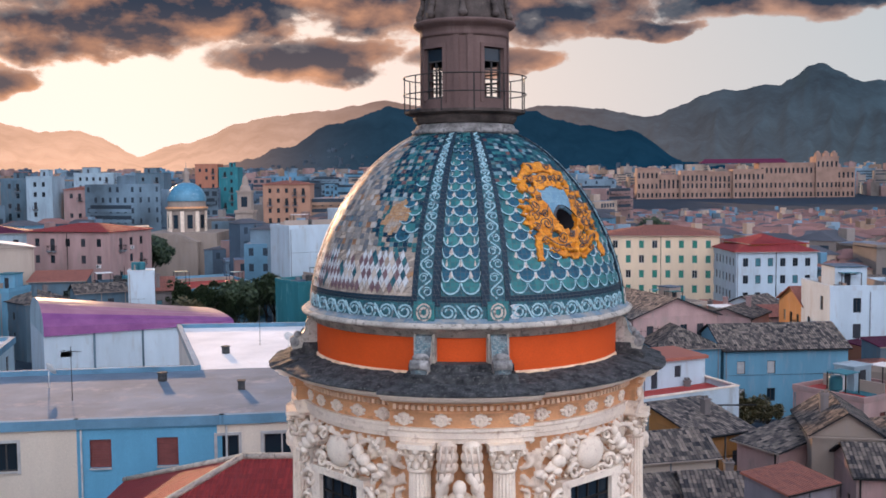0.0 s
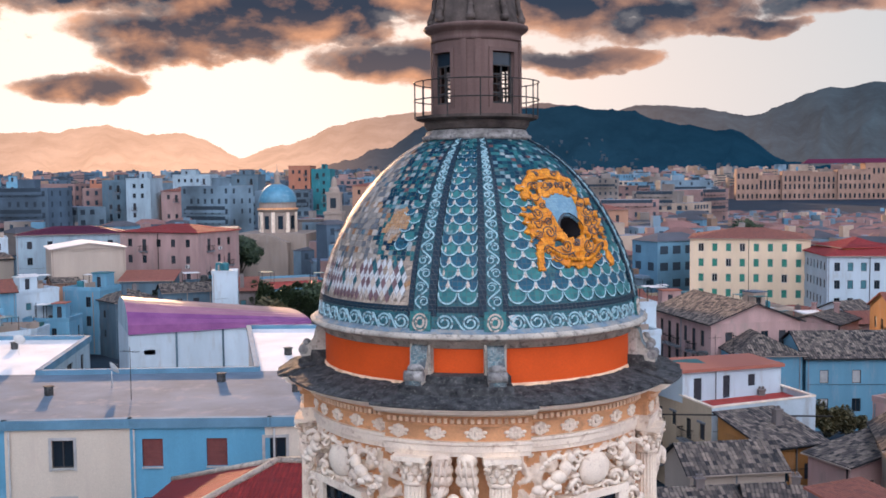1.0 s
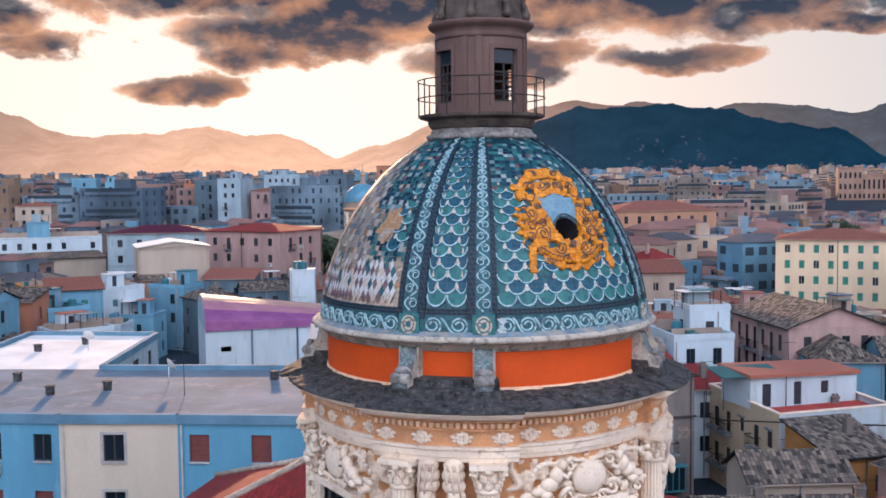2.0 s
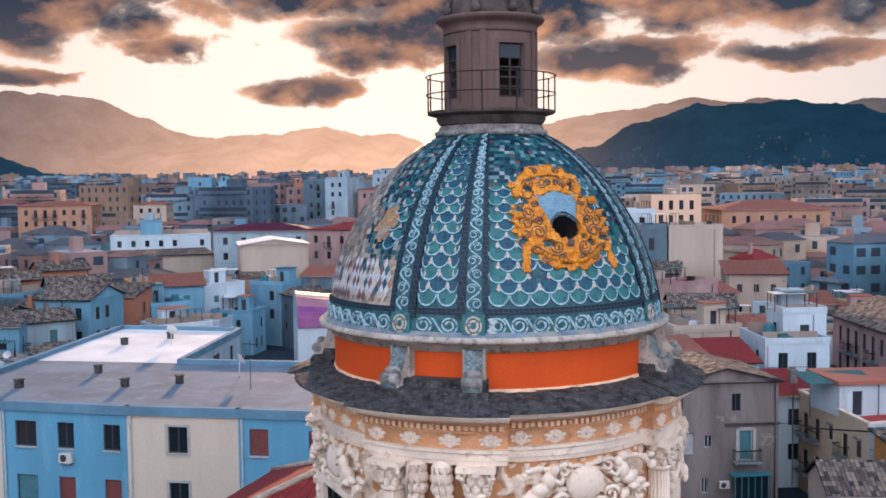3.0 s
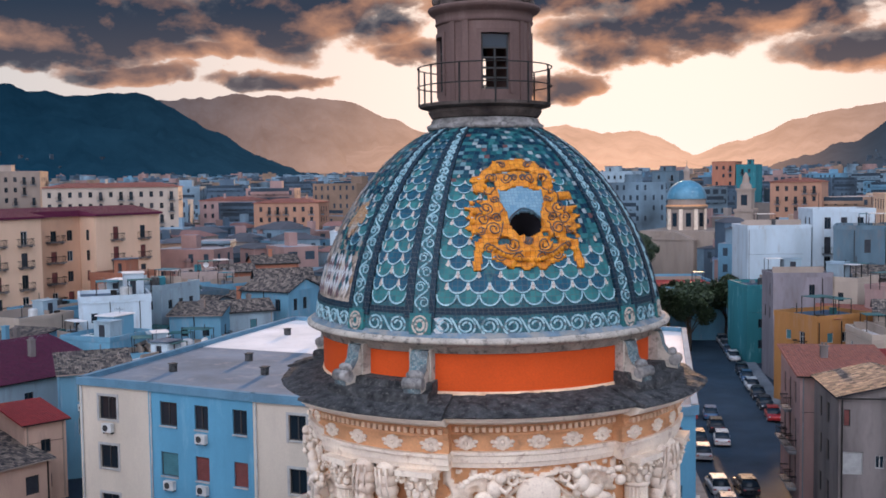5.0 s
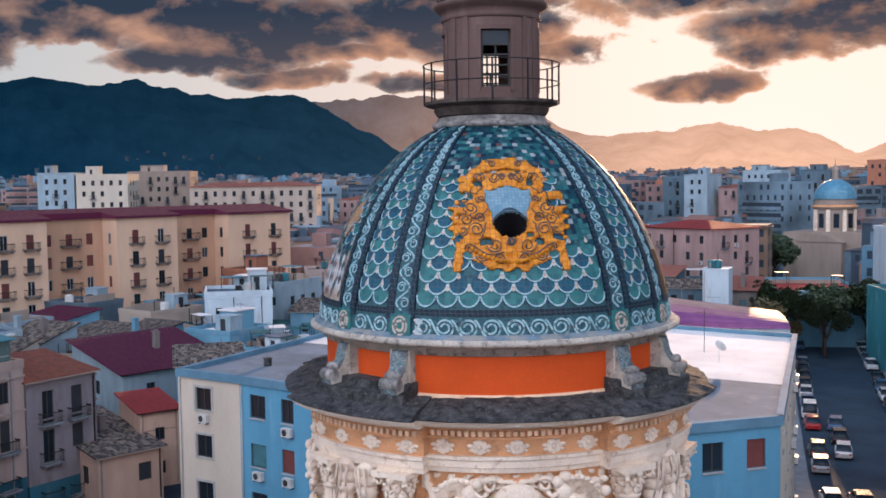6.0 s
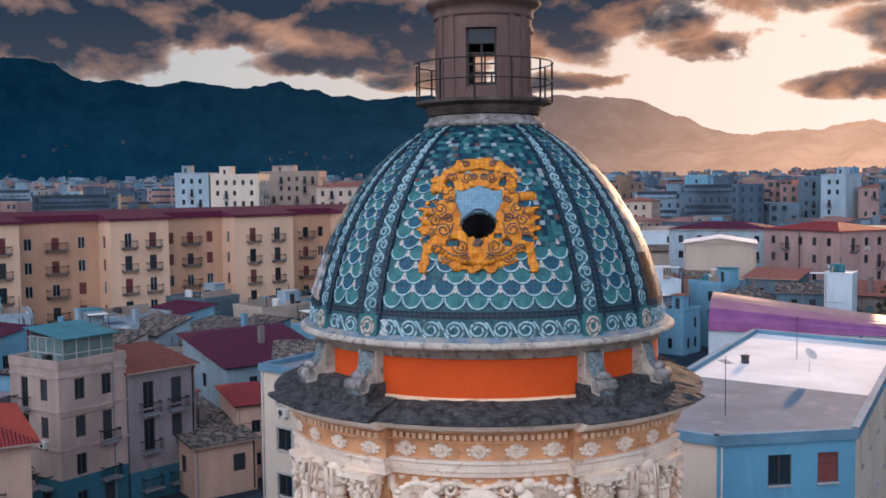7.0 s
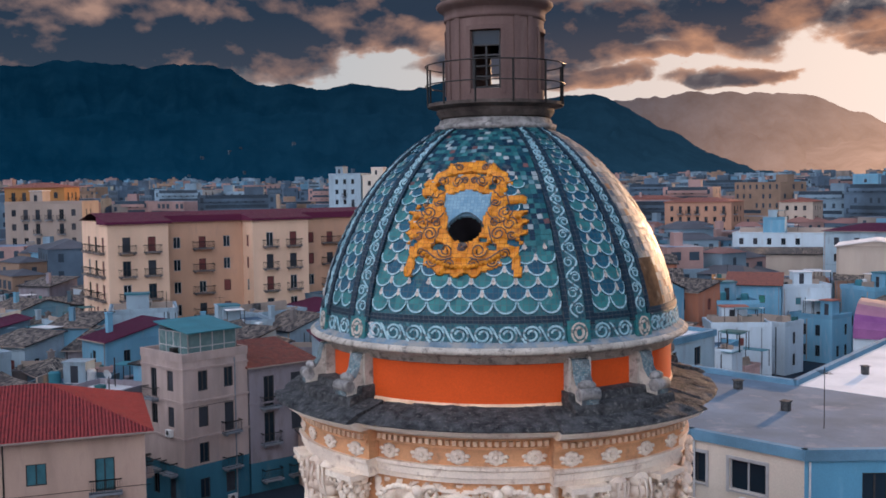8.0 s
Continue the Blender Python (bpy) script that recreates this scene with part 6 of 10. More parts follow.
for k in range(NP):
    share("railing_post", post_me, railing, Matrix.Translation(pol(2.0, NARROW + 10 + 360 * k / NP, 0)))


# ---- ground, hills ----
def land_z(x, y):
    """The plain is level round the church and rises gently towards the hills."""
    r = math.hypot(x, y)
    return 0.0 if r < 380 else (r - 380) * 0.0115 + max(0.0, r - 1500) * 0.004


def build_ground():
    bm = bmesh.new()
    radii = [0, 60, 120, 200, 300, 380, 450, 550, 700, 900, 1200, 1500, 1900, 2400, 3000, 3700, 4600]
    n = 72
    rings = []
    for r in radii:
        rings.append([bm.verts.new((r * math.cos(2 * math.pi * k / n), r * math.sin(2 * math.pi * k / n), land_z(r, 0))) for k in range(n)] if r else [bm.verts.new((0, 0, 0))])
    for k in range(n):
        bm.faces.new((rings[0][0], rings[1][k], rings[1][(k + 1) % n]))
        for a, b in zip(rings[1:], rings[2:]):
            bm.faces.new((a[k], b[k], b[(k + 1) % n], a[(k + 1) % n]))
    tagged(part("ground", bm, M["ground"]), "grey brown town ground rising towards the hills", "ground", kind="structure")


build_ground()


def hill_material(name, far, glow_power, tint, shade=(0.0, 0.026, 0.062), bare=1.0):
    """Wooded slopes far away; the evening haze is painted as emission, glowing towards the sun."""
    m = bpy.data.materials.new(name)
    m.use_nodes = True
    nt = m.node_tree
    nt.nodes.clear()
    geo = nt.nodes.new("ShaderNodeNewGeometry")
    sep = nt.nodes.new("ShaderNodeSeparateXYZ")
    link(nt, geo.outputs["Position"], sep.inputs[0])
    x, y, z = sep.outputs
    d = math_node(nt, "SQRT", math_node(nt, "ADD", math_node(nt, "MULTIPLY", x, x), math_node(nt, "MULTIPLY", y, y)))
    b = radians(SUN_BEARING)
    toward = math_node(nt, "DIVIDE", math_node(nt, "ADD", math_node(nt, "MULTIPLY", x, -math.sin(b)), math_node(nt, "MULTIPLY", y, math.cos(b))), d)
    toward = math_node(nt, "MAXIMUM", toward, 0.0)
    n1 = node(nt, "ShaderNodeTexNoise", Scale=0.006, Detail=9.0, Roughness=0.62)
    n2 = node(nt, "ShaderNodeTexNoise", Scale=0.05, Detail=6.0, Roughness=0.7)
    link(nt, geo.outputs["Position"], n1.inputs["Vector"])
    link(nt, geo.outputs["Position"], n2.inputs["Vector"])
    # bluish base colour, which carries some of the distance haze too
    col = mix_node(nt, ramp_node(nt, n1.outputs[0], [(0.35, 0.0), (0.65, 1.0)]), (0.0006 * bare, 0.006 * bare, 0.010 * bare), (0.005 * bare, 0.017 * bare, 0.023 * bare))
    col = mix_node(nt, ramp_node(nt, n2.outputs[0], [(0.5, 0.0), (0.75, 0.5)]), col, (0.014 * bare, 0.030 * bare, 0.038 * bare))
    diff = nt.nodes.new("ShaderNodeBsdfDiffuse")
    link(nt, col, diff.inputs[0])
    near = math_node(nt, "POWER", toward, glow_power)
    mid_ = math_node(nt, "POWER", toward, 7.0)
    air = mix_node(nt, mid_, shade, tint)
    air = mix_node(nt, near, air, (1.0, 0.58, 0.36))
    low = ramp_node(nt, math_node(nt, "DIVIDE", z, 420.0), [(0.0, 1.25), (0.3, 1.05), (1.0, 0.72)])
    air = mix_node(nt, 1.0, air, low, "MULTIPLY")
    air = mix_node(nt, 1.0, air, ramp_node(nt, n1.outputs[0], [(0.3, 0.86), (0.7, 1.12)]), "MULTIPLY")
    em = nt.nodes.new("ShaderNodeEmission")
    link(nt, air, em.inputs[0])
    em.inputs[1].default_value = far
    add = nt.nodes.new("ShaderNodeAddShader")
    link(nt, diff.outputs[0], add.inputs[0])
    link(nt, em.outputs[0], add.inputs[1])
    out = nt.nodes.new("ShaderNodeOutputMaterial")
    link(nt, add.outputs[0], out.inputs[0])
    return m


def ridge(name, label, peaks, dist, depth, b0, b1, mat, floor=0.6, rough=0.35, step=0.14, seed=0):
    """A mountain: a ridge made of peaks (bearing left of +y, height angle, half width), falling towards the plain with spurs and gullies."""
    bm = bmesh.new()
    rows = 34
    n = int((b1 - b0) / step)
    grid = []
    for i in range(n + 1):
        b = b0 + (b1 - b0) * i / n
        k = max(0, min(len(peaks) - 2, sum(1 for c in peaks if c[0] <= b) - 1))
        (c0, h0), (c1, h1) = peaks[k], peaks[k + 1]
        t = max(0.0, min(1.0, (b - c0) / (c1 - c0)))
        e = max(h0 + (h1 - h0) * (t * 0.45 + (t * t * (3 - 2 * t)) * 0.55), floor)
        e += rough * (noise.fractal((b * 0.35 + seed, seed, 0), 1.0, 2.0, 5) * 0.6 + noise.noise((b * 1.6, seed, 4)) * 0.12)
        e += rough * 1.3 * (0.3 - abs(noise.noise((b * 0.55 + seed * 3, 1.5, 2.5))))
        e += rough * 0.9 * (0.25 - abs(noise.noise((b * 1.15 + seed, 7.5, 3.5)))) + rough * 0.22 * noise.noise((b * 4.2, seed, 1)) + rough * 0.10 * noise.noise((b * 9.5, seed, 2))
        colm = []
        for j in range(rows + 1):
            t = j / rows
            d = dist - depth * t
            top = 28 + math.tan(radians(max(e, 0.2))) * dist
            spur = 0.5 - 1.6 * abs(noise.fractal((b * 0.40 + seed, t * 1.3, seed + 2.0), 0.9, 2.1, 6))
            fall = (1 - t) ** 1.35 if j else 1.0
            z = land_z(d, 0) - 8 + (top - land_z(d, 0)) * max(0.0, min(1.0, fall + spur * 0.17 * math.sin(math.pi * t)))
            a = radians(90 + b)
            colm.append(bm.verts.new((d * math.cos(a), d * math.sin(a), z)))
        grid.append(colm)
    for p, q in zip(grid, grid[1:]):
        for j in range(rows):
            bm.faces.new((p[j], p[j + 1], q[j + 1], q[j])).smooth = True
    bmesh.ops.recalc_face_normals(bm, faces=bm.faces[:])
    spots = [v.co.copy() for col_ in grid for v in col_[14:33]]
    tagged(part(name, bm, mat), label, "mountain", kind="structure")
    return spots


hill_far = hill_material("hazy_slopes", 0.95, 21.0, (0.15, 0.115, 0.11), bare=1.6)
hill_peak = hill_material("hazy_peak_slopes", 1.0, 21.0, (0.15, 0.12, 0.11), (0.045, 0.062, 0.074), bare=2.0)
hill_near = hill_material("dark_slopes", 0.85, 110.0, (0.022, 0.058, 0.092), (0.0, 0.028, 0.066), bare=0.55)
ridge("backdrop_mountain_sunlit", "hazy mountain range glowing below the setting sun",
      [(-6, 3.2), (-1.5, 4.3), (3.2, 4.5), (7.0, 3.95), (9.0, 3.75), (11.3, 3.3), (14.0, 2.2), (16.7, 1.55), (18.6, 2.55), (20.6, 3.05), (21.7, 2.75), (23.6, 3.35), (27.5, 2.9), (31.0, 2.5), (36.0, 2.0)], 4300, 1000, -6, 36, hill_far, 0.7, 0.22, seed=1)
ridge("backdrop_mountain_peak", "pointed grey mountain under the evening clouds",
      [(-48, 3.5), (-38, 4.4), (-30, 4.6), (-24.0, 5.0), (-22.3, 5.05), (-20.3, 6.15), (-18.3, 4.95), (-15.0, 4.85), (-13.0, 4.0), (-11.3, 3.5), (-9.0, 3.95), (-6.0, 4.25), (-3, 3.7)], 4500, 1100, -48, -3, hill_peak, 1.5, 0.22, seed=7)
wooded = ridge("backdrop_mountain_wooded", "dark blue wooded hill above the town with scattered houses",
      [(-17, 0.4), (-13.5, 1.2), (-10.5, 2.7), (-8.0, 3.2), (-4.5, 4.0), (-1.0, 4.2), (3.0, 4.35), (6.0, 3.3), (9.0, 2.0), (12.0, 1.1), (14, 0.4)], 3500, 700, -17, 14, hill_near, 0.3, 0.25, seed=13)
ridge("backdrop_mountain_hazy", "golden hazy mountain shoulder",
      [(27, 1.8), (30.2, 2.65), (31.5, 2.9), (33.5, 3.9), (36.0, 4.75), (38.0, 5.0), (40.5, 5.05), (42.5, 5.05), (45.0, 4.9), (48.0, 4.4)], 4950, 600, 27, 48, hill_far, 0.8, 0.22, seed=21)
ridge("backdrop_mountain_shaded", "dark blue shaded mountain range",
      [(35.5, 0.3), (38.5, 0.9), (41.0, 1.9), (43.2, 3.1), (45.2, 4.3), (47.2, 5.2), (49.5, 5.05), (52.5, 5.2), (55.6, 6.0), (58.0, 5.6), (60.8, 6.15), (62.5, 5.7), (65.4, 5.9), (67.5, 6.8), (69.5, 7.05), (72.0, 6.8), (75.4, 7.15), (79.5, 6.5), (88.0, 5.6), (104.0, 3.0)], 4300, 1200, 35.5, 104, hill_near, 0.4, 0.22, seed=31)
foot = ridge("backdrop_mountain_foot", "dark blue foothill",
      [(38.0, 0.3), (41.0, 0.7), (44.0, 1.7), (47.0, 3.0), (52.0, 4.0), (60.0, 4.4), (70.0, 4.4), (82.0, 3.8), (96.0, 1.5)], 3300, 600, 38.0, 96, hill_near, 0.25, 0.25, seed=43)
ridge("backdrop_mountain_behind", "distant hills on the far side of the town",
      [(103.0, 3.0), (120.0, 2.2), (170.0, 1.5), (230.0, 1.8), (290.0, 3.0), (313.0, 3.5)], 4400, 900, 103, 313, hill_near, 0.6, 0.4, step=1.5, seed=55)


def hill_houses():
    """Villas scattered over the lower slopes, far too many to count."""
    rng = random.Random(77)
    verts, faces = [], []
    for spots, n in ((wooded, 420), (foot, 160)):
        for _ in range(n):
            p = rng.choice(spots)
            if noise.noise((p.x * 0.004, p.y * 0.004, 0)) < -0.05:
                continue
            c = p + Vector((rng.uniform(-9, 9), rng.uniform(-9, 9), 0))
            w, d, h = rng.uniform(5, 13), rng.uniform(5, 10), rng.uniform(3, 7)
            k = len(verts)
            verts += [(c.x + sx * w / 2, c.y + sy * d / 2, c.z + z) for z in (-8, h) for sx, sy in ((-1, -1), (1, -1), (1, 1), (-1, 1))]
            faces += [(k, k + 1, k + 5, k + 4), (k + 1, k + 2, k + 6, k + 5), (k + 2, k + 3, k + 7, k + 6), (k + 3, k, k + 4, k + 7), (k + 4, k + 5, k + 6, k + 7)]
    me = bpy.data.meshes.new("hill_houses")
    me.from_pydata(verts, [], faces)
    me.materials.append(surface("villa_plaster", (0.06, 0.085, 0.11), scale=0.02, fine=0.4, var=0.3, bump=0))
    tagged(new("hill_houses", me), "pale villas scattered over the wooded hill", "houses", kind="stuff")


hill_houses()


# ---- streets ----
def strip(name, pts, width, z, mat, label, category):
    bm = bmesh.new()
    rows = []
    for i, p in enumerate(pts):
        d = (Vector(pts[min(i + 1, len(pts) - 1)]) - Vector(pts[max(i - 1, 0)])).normalized()
        n = Vector((-d.y, d.x))
        rows.append([Vector((*(Vector(p) + n * s * width / 2), z)) for s in (1, -1)])
    for a, b in zip(rows, rows[1:]):
        quad(bm, [a[0], a[1], b[1], b[0]])
    bmesh.ops.recalc_face_normals(bm, faces=bm.faces[:])
    return tagged(part(name, bm, mat), label, category, kind="structure")


STREET = [(16, 10), (4, 42), (-9, 72), (-22, 105), (-36, 142), (-62, 205), (-92, 280)]
strip("road", STREET, 12.0, 0.02, M["asphalt"], "dark asphalt street lined with parked cars", "road")
strip("road", [(-40, -30), (-52, 4), (-53, 22), (-60, 60)], 6.0, 0.024, M["asphalt"], "narrow dark asphalt lane", "road")


def pavement(pts, width, side, off):
    """A raised footway with a kerb, as one slab beside the street."""
    bm = bmesh.new()
    rows = []
    for i, p in enumerate(pts):
        d = (Vector(pts[min(i + 1, len(pts) - 1)]) - Vector(pts[max(i - 1, 0)])).normalized()
        n = Vector((-d.y, d.x)) * side
        a, b = Vector(p) + n * off, Vector(p) + n * (off + width)
        rows.append([bm.verts.new((*q, z)) for q, z in ((a, 0.0), (a, 0.15), (b, 0.15))])
    for a, b in zip(rows, rows[1:]):
        for k in range(2):
            bm.faces.new((a[k], a[k + 1], b[k + 1], b[k]))
    bmesh.ops.recalc_face_normals(bm, faces=bm.faces[:])
    tagged(part("pavement", bm, M["kerb"]), "pale stone footway with a kerb", "pavement", kind="structure")


pavement(STREET, 1.8, 1, 6.0)
pavement(STREET, 1.8, -1, 6.0)

# ---- the blue and cream apartment block ----
def apartment_block():
    pts = [(-43.2, 20.2), (-37.2, 20.9), (-28.4, 21.4), (-21.4, 22.4), (-13.4, 23.2), (-7.0, 24.2), (-2.6, 30.6), (-12.8, 61.2), (-25.5, 60.5), (-18.6, 39.0), (-34.2, 37.0), (-38.0, 53.6), (-50.2, 52.6)]
    mats = ["cream", "blue", "cream", "blue", "cream", "blue", "cream", "cream", "white", "white", "white", "cream", "cream"]
    H = 14.45
    top = empty("apartment_block", Matrix.Identity(4), "four storey apartment block in blue and cream under a flat roof", "apartment block")
    # windows: edge, share of the edge, width, style by storey
    spec = {0: [(0.42, 1.55, "ggg")], 1: [(0.20, 1.5, "gtg"), (0.52, 1.15, "grr"), (0.88, 1.15, "grg")], 2: [(0.46, 1.25, "ggr")], 3: [(0.16, 1.2, "rrg"), (0.62, 1.2, "rgr")], 4: [(0.05, 1.2, "ggg"), (0.52, 2.1, "ddd")],
            5: [(0.45, 1.3, "ggg"), (0.8, 1.2, "rgr")], 6: [(0.1, 1.2, "grg"), (0.24, 1.2, "rgg"), (0.38, 1.2, "ggr"), (0.52, 1.2, "grr"), (0.66, 1.2, "ggg"), (0.8, 1.2, "rgg"), (0.92, 1.2, "grg")],
            9: [(0.3, 1.4, "ggg"), (0.7, 1.4, "ggg")], 10: [(0.25, 2.0, "ggg"), (0.55, 2.0, "ggg"), (0.82, 1.2, "ggg")], 11: [(0.5, 2.2, "ggg")],
            12: [(0.12, 1.2, "ggg"), (0.3, 1.2, "rgr"), (0.5, 1.2, "grg"), (0.7, 1.2, "ggr"), (0.88, 1.2, "rrg")]}
    rng = random.Random(3)
    for i, p in enumerate(pts):
        q = pts[(i + 1) % len(pts)]
        dx, dy = q[0] - p[0], q[1] - p[1]
        ln = math.hypot(dx, dy)
        ux, uy = dx / ln, dy / ln
        holes = []
        turn = Matrix.Rotation(math.atan2(uy, ux), 4, "Z")
        for f, w, styles in spec.get(i, ()):
            s = f * ln
            for k, st in enumerate(styles + "g"):
                z = 12.0 - 3.42 * k
                h = 1.62
                holes.append((s - w / 2, s + w / 2, z, z + h))
                style, fill, fr = {"g": ("glass", "glass", "frame_dark"), "r": ("shut", "shutter_red", "shutter_red"), "t": ("shut", "shutter_teal", "frame_dark"), "d": ("glass", "glass", "frame_white")}[st]
                win = window_set(w, h, fr, fill, style, top, Matrix.Translation((p[0] + ux * s - uy * 0.15, p[1] + uy * s + ux * 0.15, z)) @ turn)
                # a pale moulded surround on the cream bands, a sill elsewhere
                bm = bmesh.new()
                g = 0.16
                if mats[i] == "cream" and i < 6:
                    for x0, x1, z0, z1 in ((-w / 2 - g, -w / 2, -g, h + g), (w / 2, w / 2 + g, -g, h + g), (-w / 2, w / 2, h, h + g)):
                        box(bm, x0, -0.20, z0, x1, -0.12, z1)
                box(bm, -w / 2, -0.26, -0.09, w / 2, 0.04, -0.002)
                part("sill", bm, M["frame_white"], win)
                if rng.random() < 0.42 and i < 7:
                    share("air_conditioner", ac_mesh(), top, Matrix.Translation((p[0] + ux * (s + 0.1), p[1] + uy * (s + 0.1), z - 0.85)) @ turn, "white air conditioning unit")
        bm = bmesh.new()
        wall_face(bm, p[0], p[1], ux, uy, ln, 0, H, holes)
        part("wall", bm, M[mats[i]], top)
        # parapet
        bm = bmesh.new()
        ext = 0.12
        box(bm, -ext, -0.16, H - 0.18, ln + ext, 0.26, H + 0.38, 0, Matrix.Translation((p[0], p[1], 0)) @ turn)
        part("parapet", bm, M["parapet"], top, "blue grey painted parapet")
        if i < 6:
            bm = bmesh.new()
            tube(bm, [(p[0] + ux * 0.25 + uy * 0.08, p[1] + uy * 0.25 - ux * 0.08, z) for z in (0.0, 14.2)], 0.06, 6)
            part("drainpipe", bm, M["frame_white"], top)
    bm = bmesh.new()
    for poly, z, mi in (([pts[0], pts[1], pts[2], pts[3], pts[4], pts[5], pts[6], (-6.0, 40.8), pts[9], pts[10], (-46.2, 35.5)], H + 0.02, 0), ([(-6.0, 40.8), pts[7], pts[8], pts[9]], H + 0.03, 1), ([(-46.2, 35.5), pts[10], pts[11], pts[12]], H + 0.03, 1)):
        f = bm.faces.new([bm.verts.new((x, y, z)) for x, y in poly])
        f.material_index = mi
    part("roof", bm, [M["block_roof"], M["roof_white"]], top, "flat felt roof, pale over the two wings")
    return top


apartment_block()


def roof_clutter():
    """Dishes, vents and aerials on the flat roof."""
    spots = [(-30, 30), (-24, 29), (-33, 28), (-27, 33), (-40, 26), (-14, 32), (-10, 30), (-20, 35), (-40, 45), (-42, 48), (-44, 44), (-16, 50), (-18, 46), (-13, 46), (-38, 32)]
    bm = bmesh.new()
    box(bm, -0.22, -0.22, 0, 0.22, 0.22, 0.55)
    box(bm, -0.28, -0.28, 0.55, 0.28, 0.28, 0.62)
    vent_me = mesh_of(bm, "roof_vent", [M["ledge"]])
    bm = bmesh.new()
    tube(bm, [(0, 0, 0), (0, 0, 1.1)], 0.03, 6)
    prof = [(0.0, 0.0), (0.2, 0.03), (0.38, 0.10), (0.48, 0.17)]
    tilt = Matrix.Translation((0, -0.05, 1.2)) @ Matrix.Rotation(radians(60), 4, "X")
    rings = [[bm.verts.new(tilt @ Vector((r * math.cos(2 * math.pi * k / 14), r * math.sin(2 * math.pi * k / 14), z))) for k in range(14)] for r, z in prof[1:]]
    cen = bm.verts.new(tilt @ Vector((0, 0, 0)))
    for k in range(14):
        bm.faces.new((cen, rings[0][k], rings[0][(k + 1) % 14]))
        for a, b in zip(rings, rings[1:]):
            bm.faces.new((a[k], b[k], b[(k + 1) % 14], a[(k + 1) % 14]))
    tube(bm, [tilt @ Vector((0, 0.4, 0.1)), tilt @ Vector((0, 0, 0.5))], 0.015, 4)
    dish_me = mesh_of(bm, "satellite_dish", [M["ac_white"]])
    bm = bmesh.new()
    tube(bm, [(0, 0, 0), (0, 0, 3.4)], 0.025, 5)
    tube(bm, [(-0.7, 0, 3.1), (0.7, 0, 3.1)], 0.015, 4)
    for k in range(6):
        tube(bm, [(-0.6 + 0.24 * k, -0.3, 3.1), (-0.6 + 0.24 * k, 0.3, 3.1)], 0.01, 4)
    aerial_me = mesh_of(bm, "aerial", [M["iron"]])
    for i, (x, y) in enumerate(spots):
        me, nm, lab = ((vent_me, "roof_vent", "squat dark roof vent on the flat roof"), (dish_me, "satellite_dish", "white satellite dish on the flat roof"), (aerial_me, "aerial", "thin metal television aerial on the flat roof"))[(0, 2, 0, 1, 0)[i % 5]]
        ob = new(nm, me)
        ob.matrix_world = pose(x, y, 14.47, 0, 0, 140 + 25 * (i % 3))
        tagged(ob, lab, nm.replace("_", " "), nm.replace("_", " ") + "s of the flat roof")


roof_clutter()

# ---- the nave roof of the church, below the drum ----
def nave():
    top = empty("church_nave", pose(-17.5, 4.5, 0), "church nave with a hipped roof of red tiles", "church")
    W, D, H, R = 24.0, 15.0, 12.0, 3.4
    bm = bmesh.new()
    for key in ((0, 0, 1, 0, W), (W, 0, 0, 1, D), (W, D, -1, 0, W), (0, D, 0, -1, D)):
        wall_face(bm, *key, 0, H, [])
    part("wall", bm, M["beige"], top)
    roof_part("hip", W, D, H, "tile_red", "beige", top, rise=R, over=0.5)
    bm = bmesh.new()
    o = 0.5
    for a, b in (((-o, -o), (D / 2, D / 2)), ((-o, D + o), (D / 2, D / 2))):
        tube(bm, [(a[0], a[1], H + 0.06), (b[0], b[1], H + R + 0.06)], 0.16, 6)
    tube(bm, [(D / 2, D / 2, H + R + 0.06), (W - D / 2, D / 2, H + R + 0.06)], 0.16, 6)
    part("ridge_tiles", bm, M["rim_stone"], top, "pale mortared ridge tiles")


nave()

# teal of the lower walls, with the shade of the lane put into the colour
M["teal_shaded"] = surface("shaded_teal_plaster", (0.03, 0.13, 0.18), scale=0.4, var=0.12, stain=(0.10, 0.17, 0.20), streak=True)
M["salmon_far"] = surface("orange_salmon_plaster", (0.44, 0.24, 0.16), scale=0.3, var=0.08, stain=(0.5, 0.3, 0.2), streak=True)
# ---- named houses ----
G = "houses of the old town"
house((29.4, 155.7), (49.8, 151.7), 16, 17.6, "cream_bright", "hip", "tile_terracotta", "long cream apartment house with green shutters and a red tiled roof", storey=2.75, win=(0.95, 1.45), step=2.4, shut=0.9, shutmat="shutter_green", frame_mat="frame_white", rows=4, rise=1.6, skip=0.05, faces="fr", panes=True)
house((50.4, 151.4), (51.8, 139.5), 10, 16.8, "orange", "hip", "tile_red", "narrow orange house beside a cream one", storey=2.9, win=(0.9, 1.4), step=2.4, rows=5, rise=1.0)
house((48.8, 137.6), (62.5, 137.6), 16, 15.6, "bright_white", "hip", "tile_red", "white house with a red hipped roof", storey=2.9, win=(0.9, 1.4), step=2.1, rows=5, rise=2.6, faces="flr", shutmat="shutter_teal", panes=True)
house((46.8, 90.5), (58.0, 90.5), 10, 14.2, "bright_white", "flat", "roof_grey", "white stepped house with a roof terrace", rows=2, win=(1.0, 1.8), step=4.5, skip=0.3, hut=1.0)
house((47.0, 100), (60, 100), 10, 11.0, "orange", "gable", "tile_terracotta", "orange house with a tiled roof", rows=2)
house((17.2, 102.5), (22.0, 87.3), 11.5, 11.3, "pink", "gable", "tile_brown", "pink town house with iron balconies and an old tiled roof", rows=3, win=(0.95, 1.9), step=2.3, balcony=0.75, faces="fr", rise=2.3, storey=3.3, over=0.5, panes=True, skip=0.05)
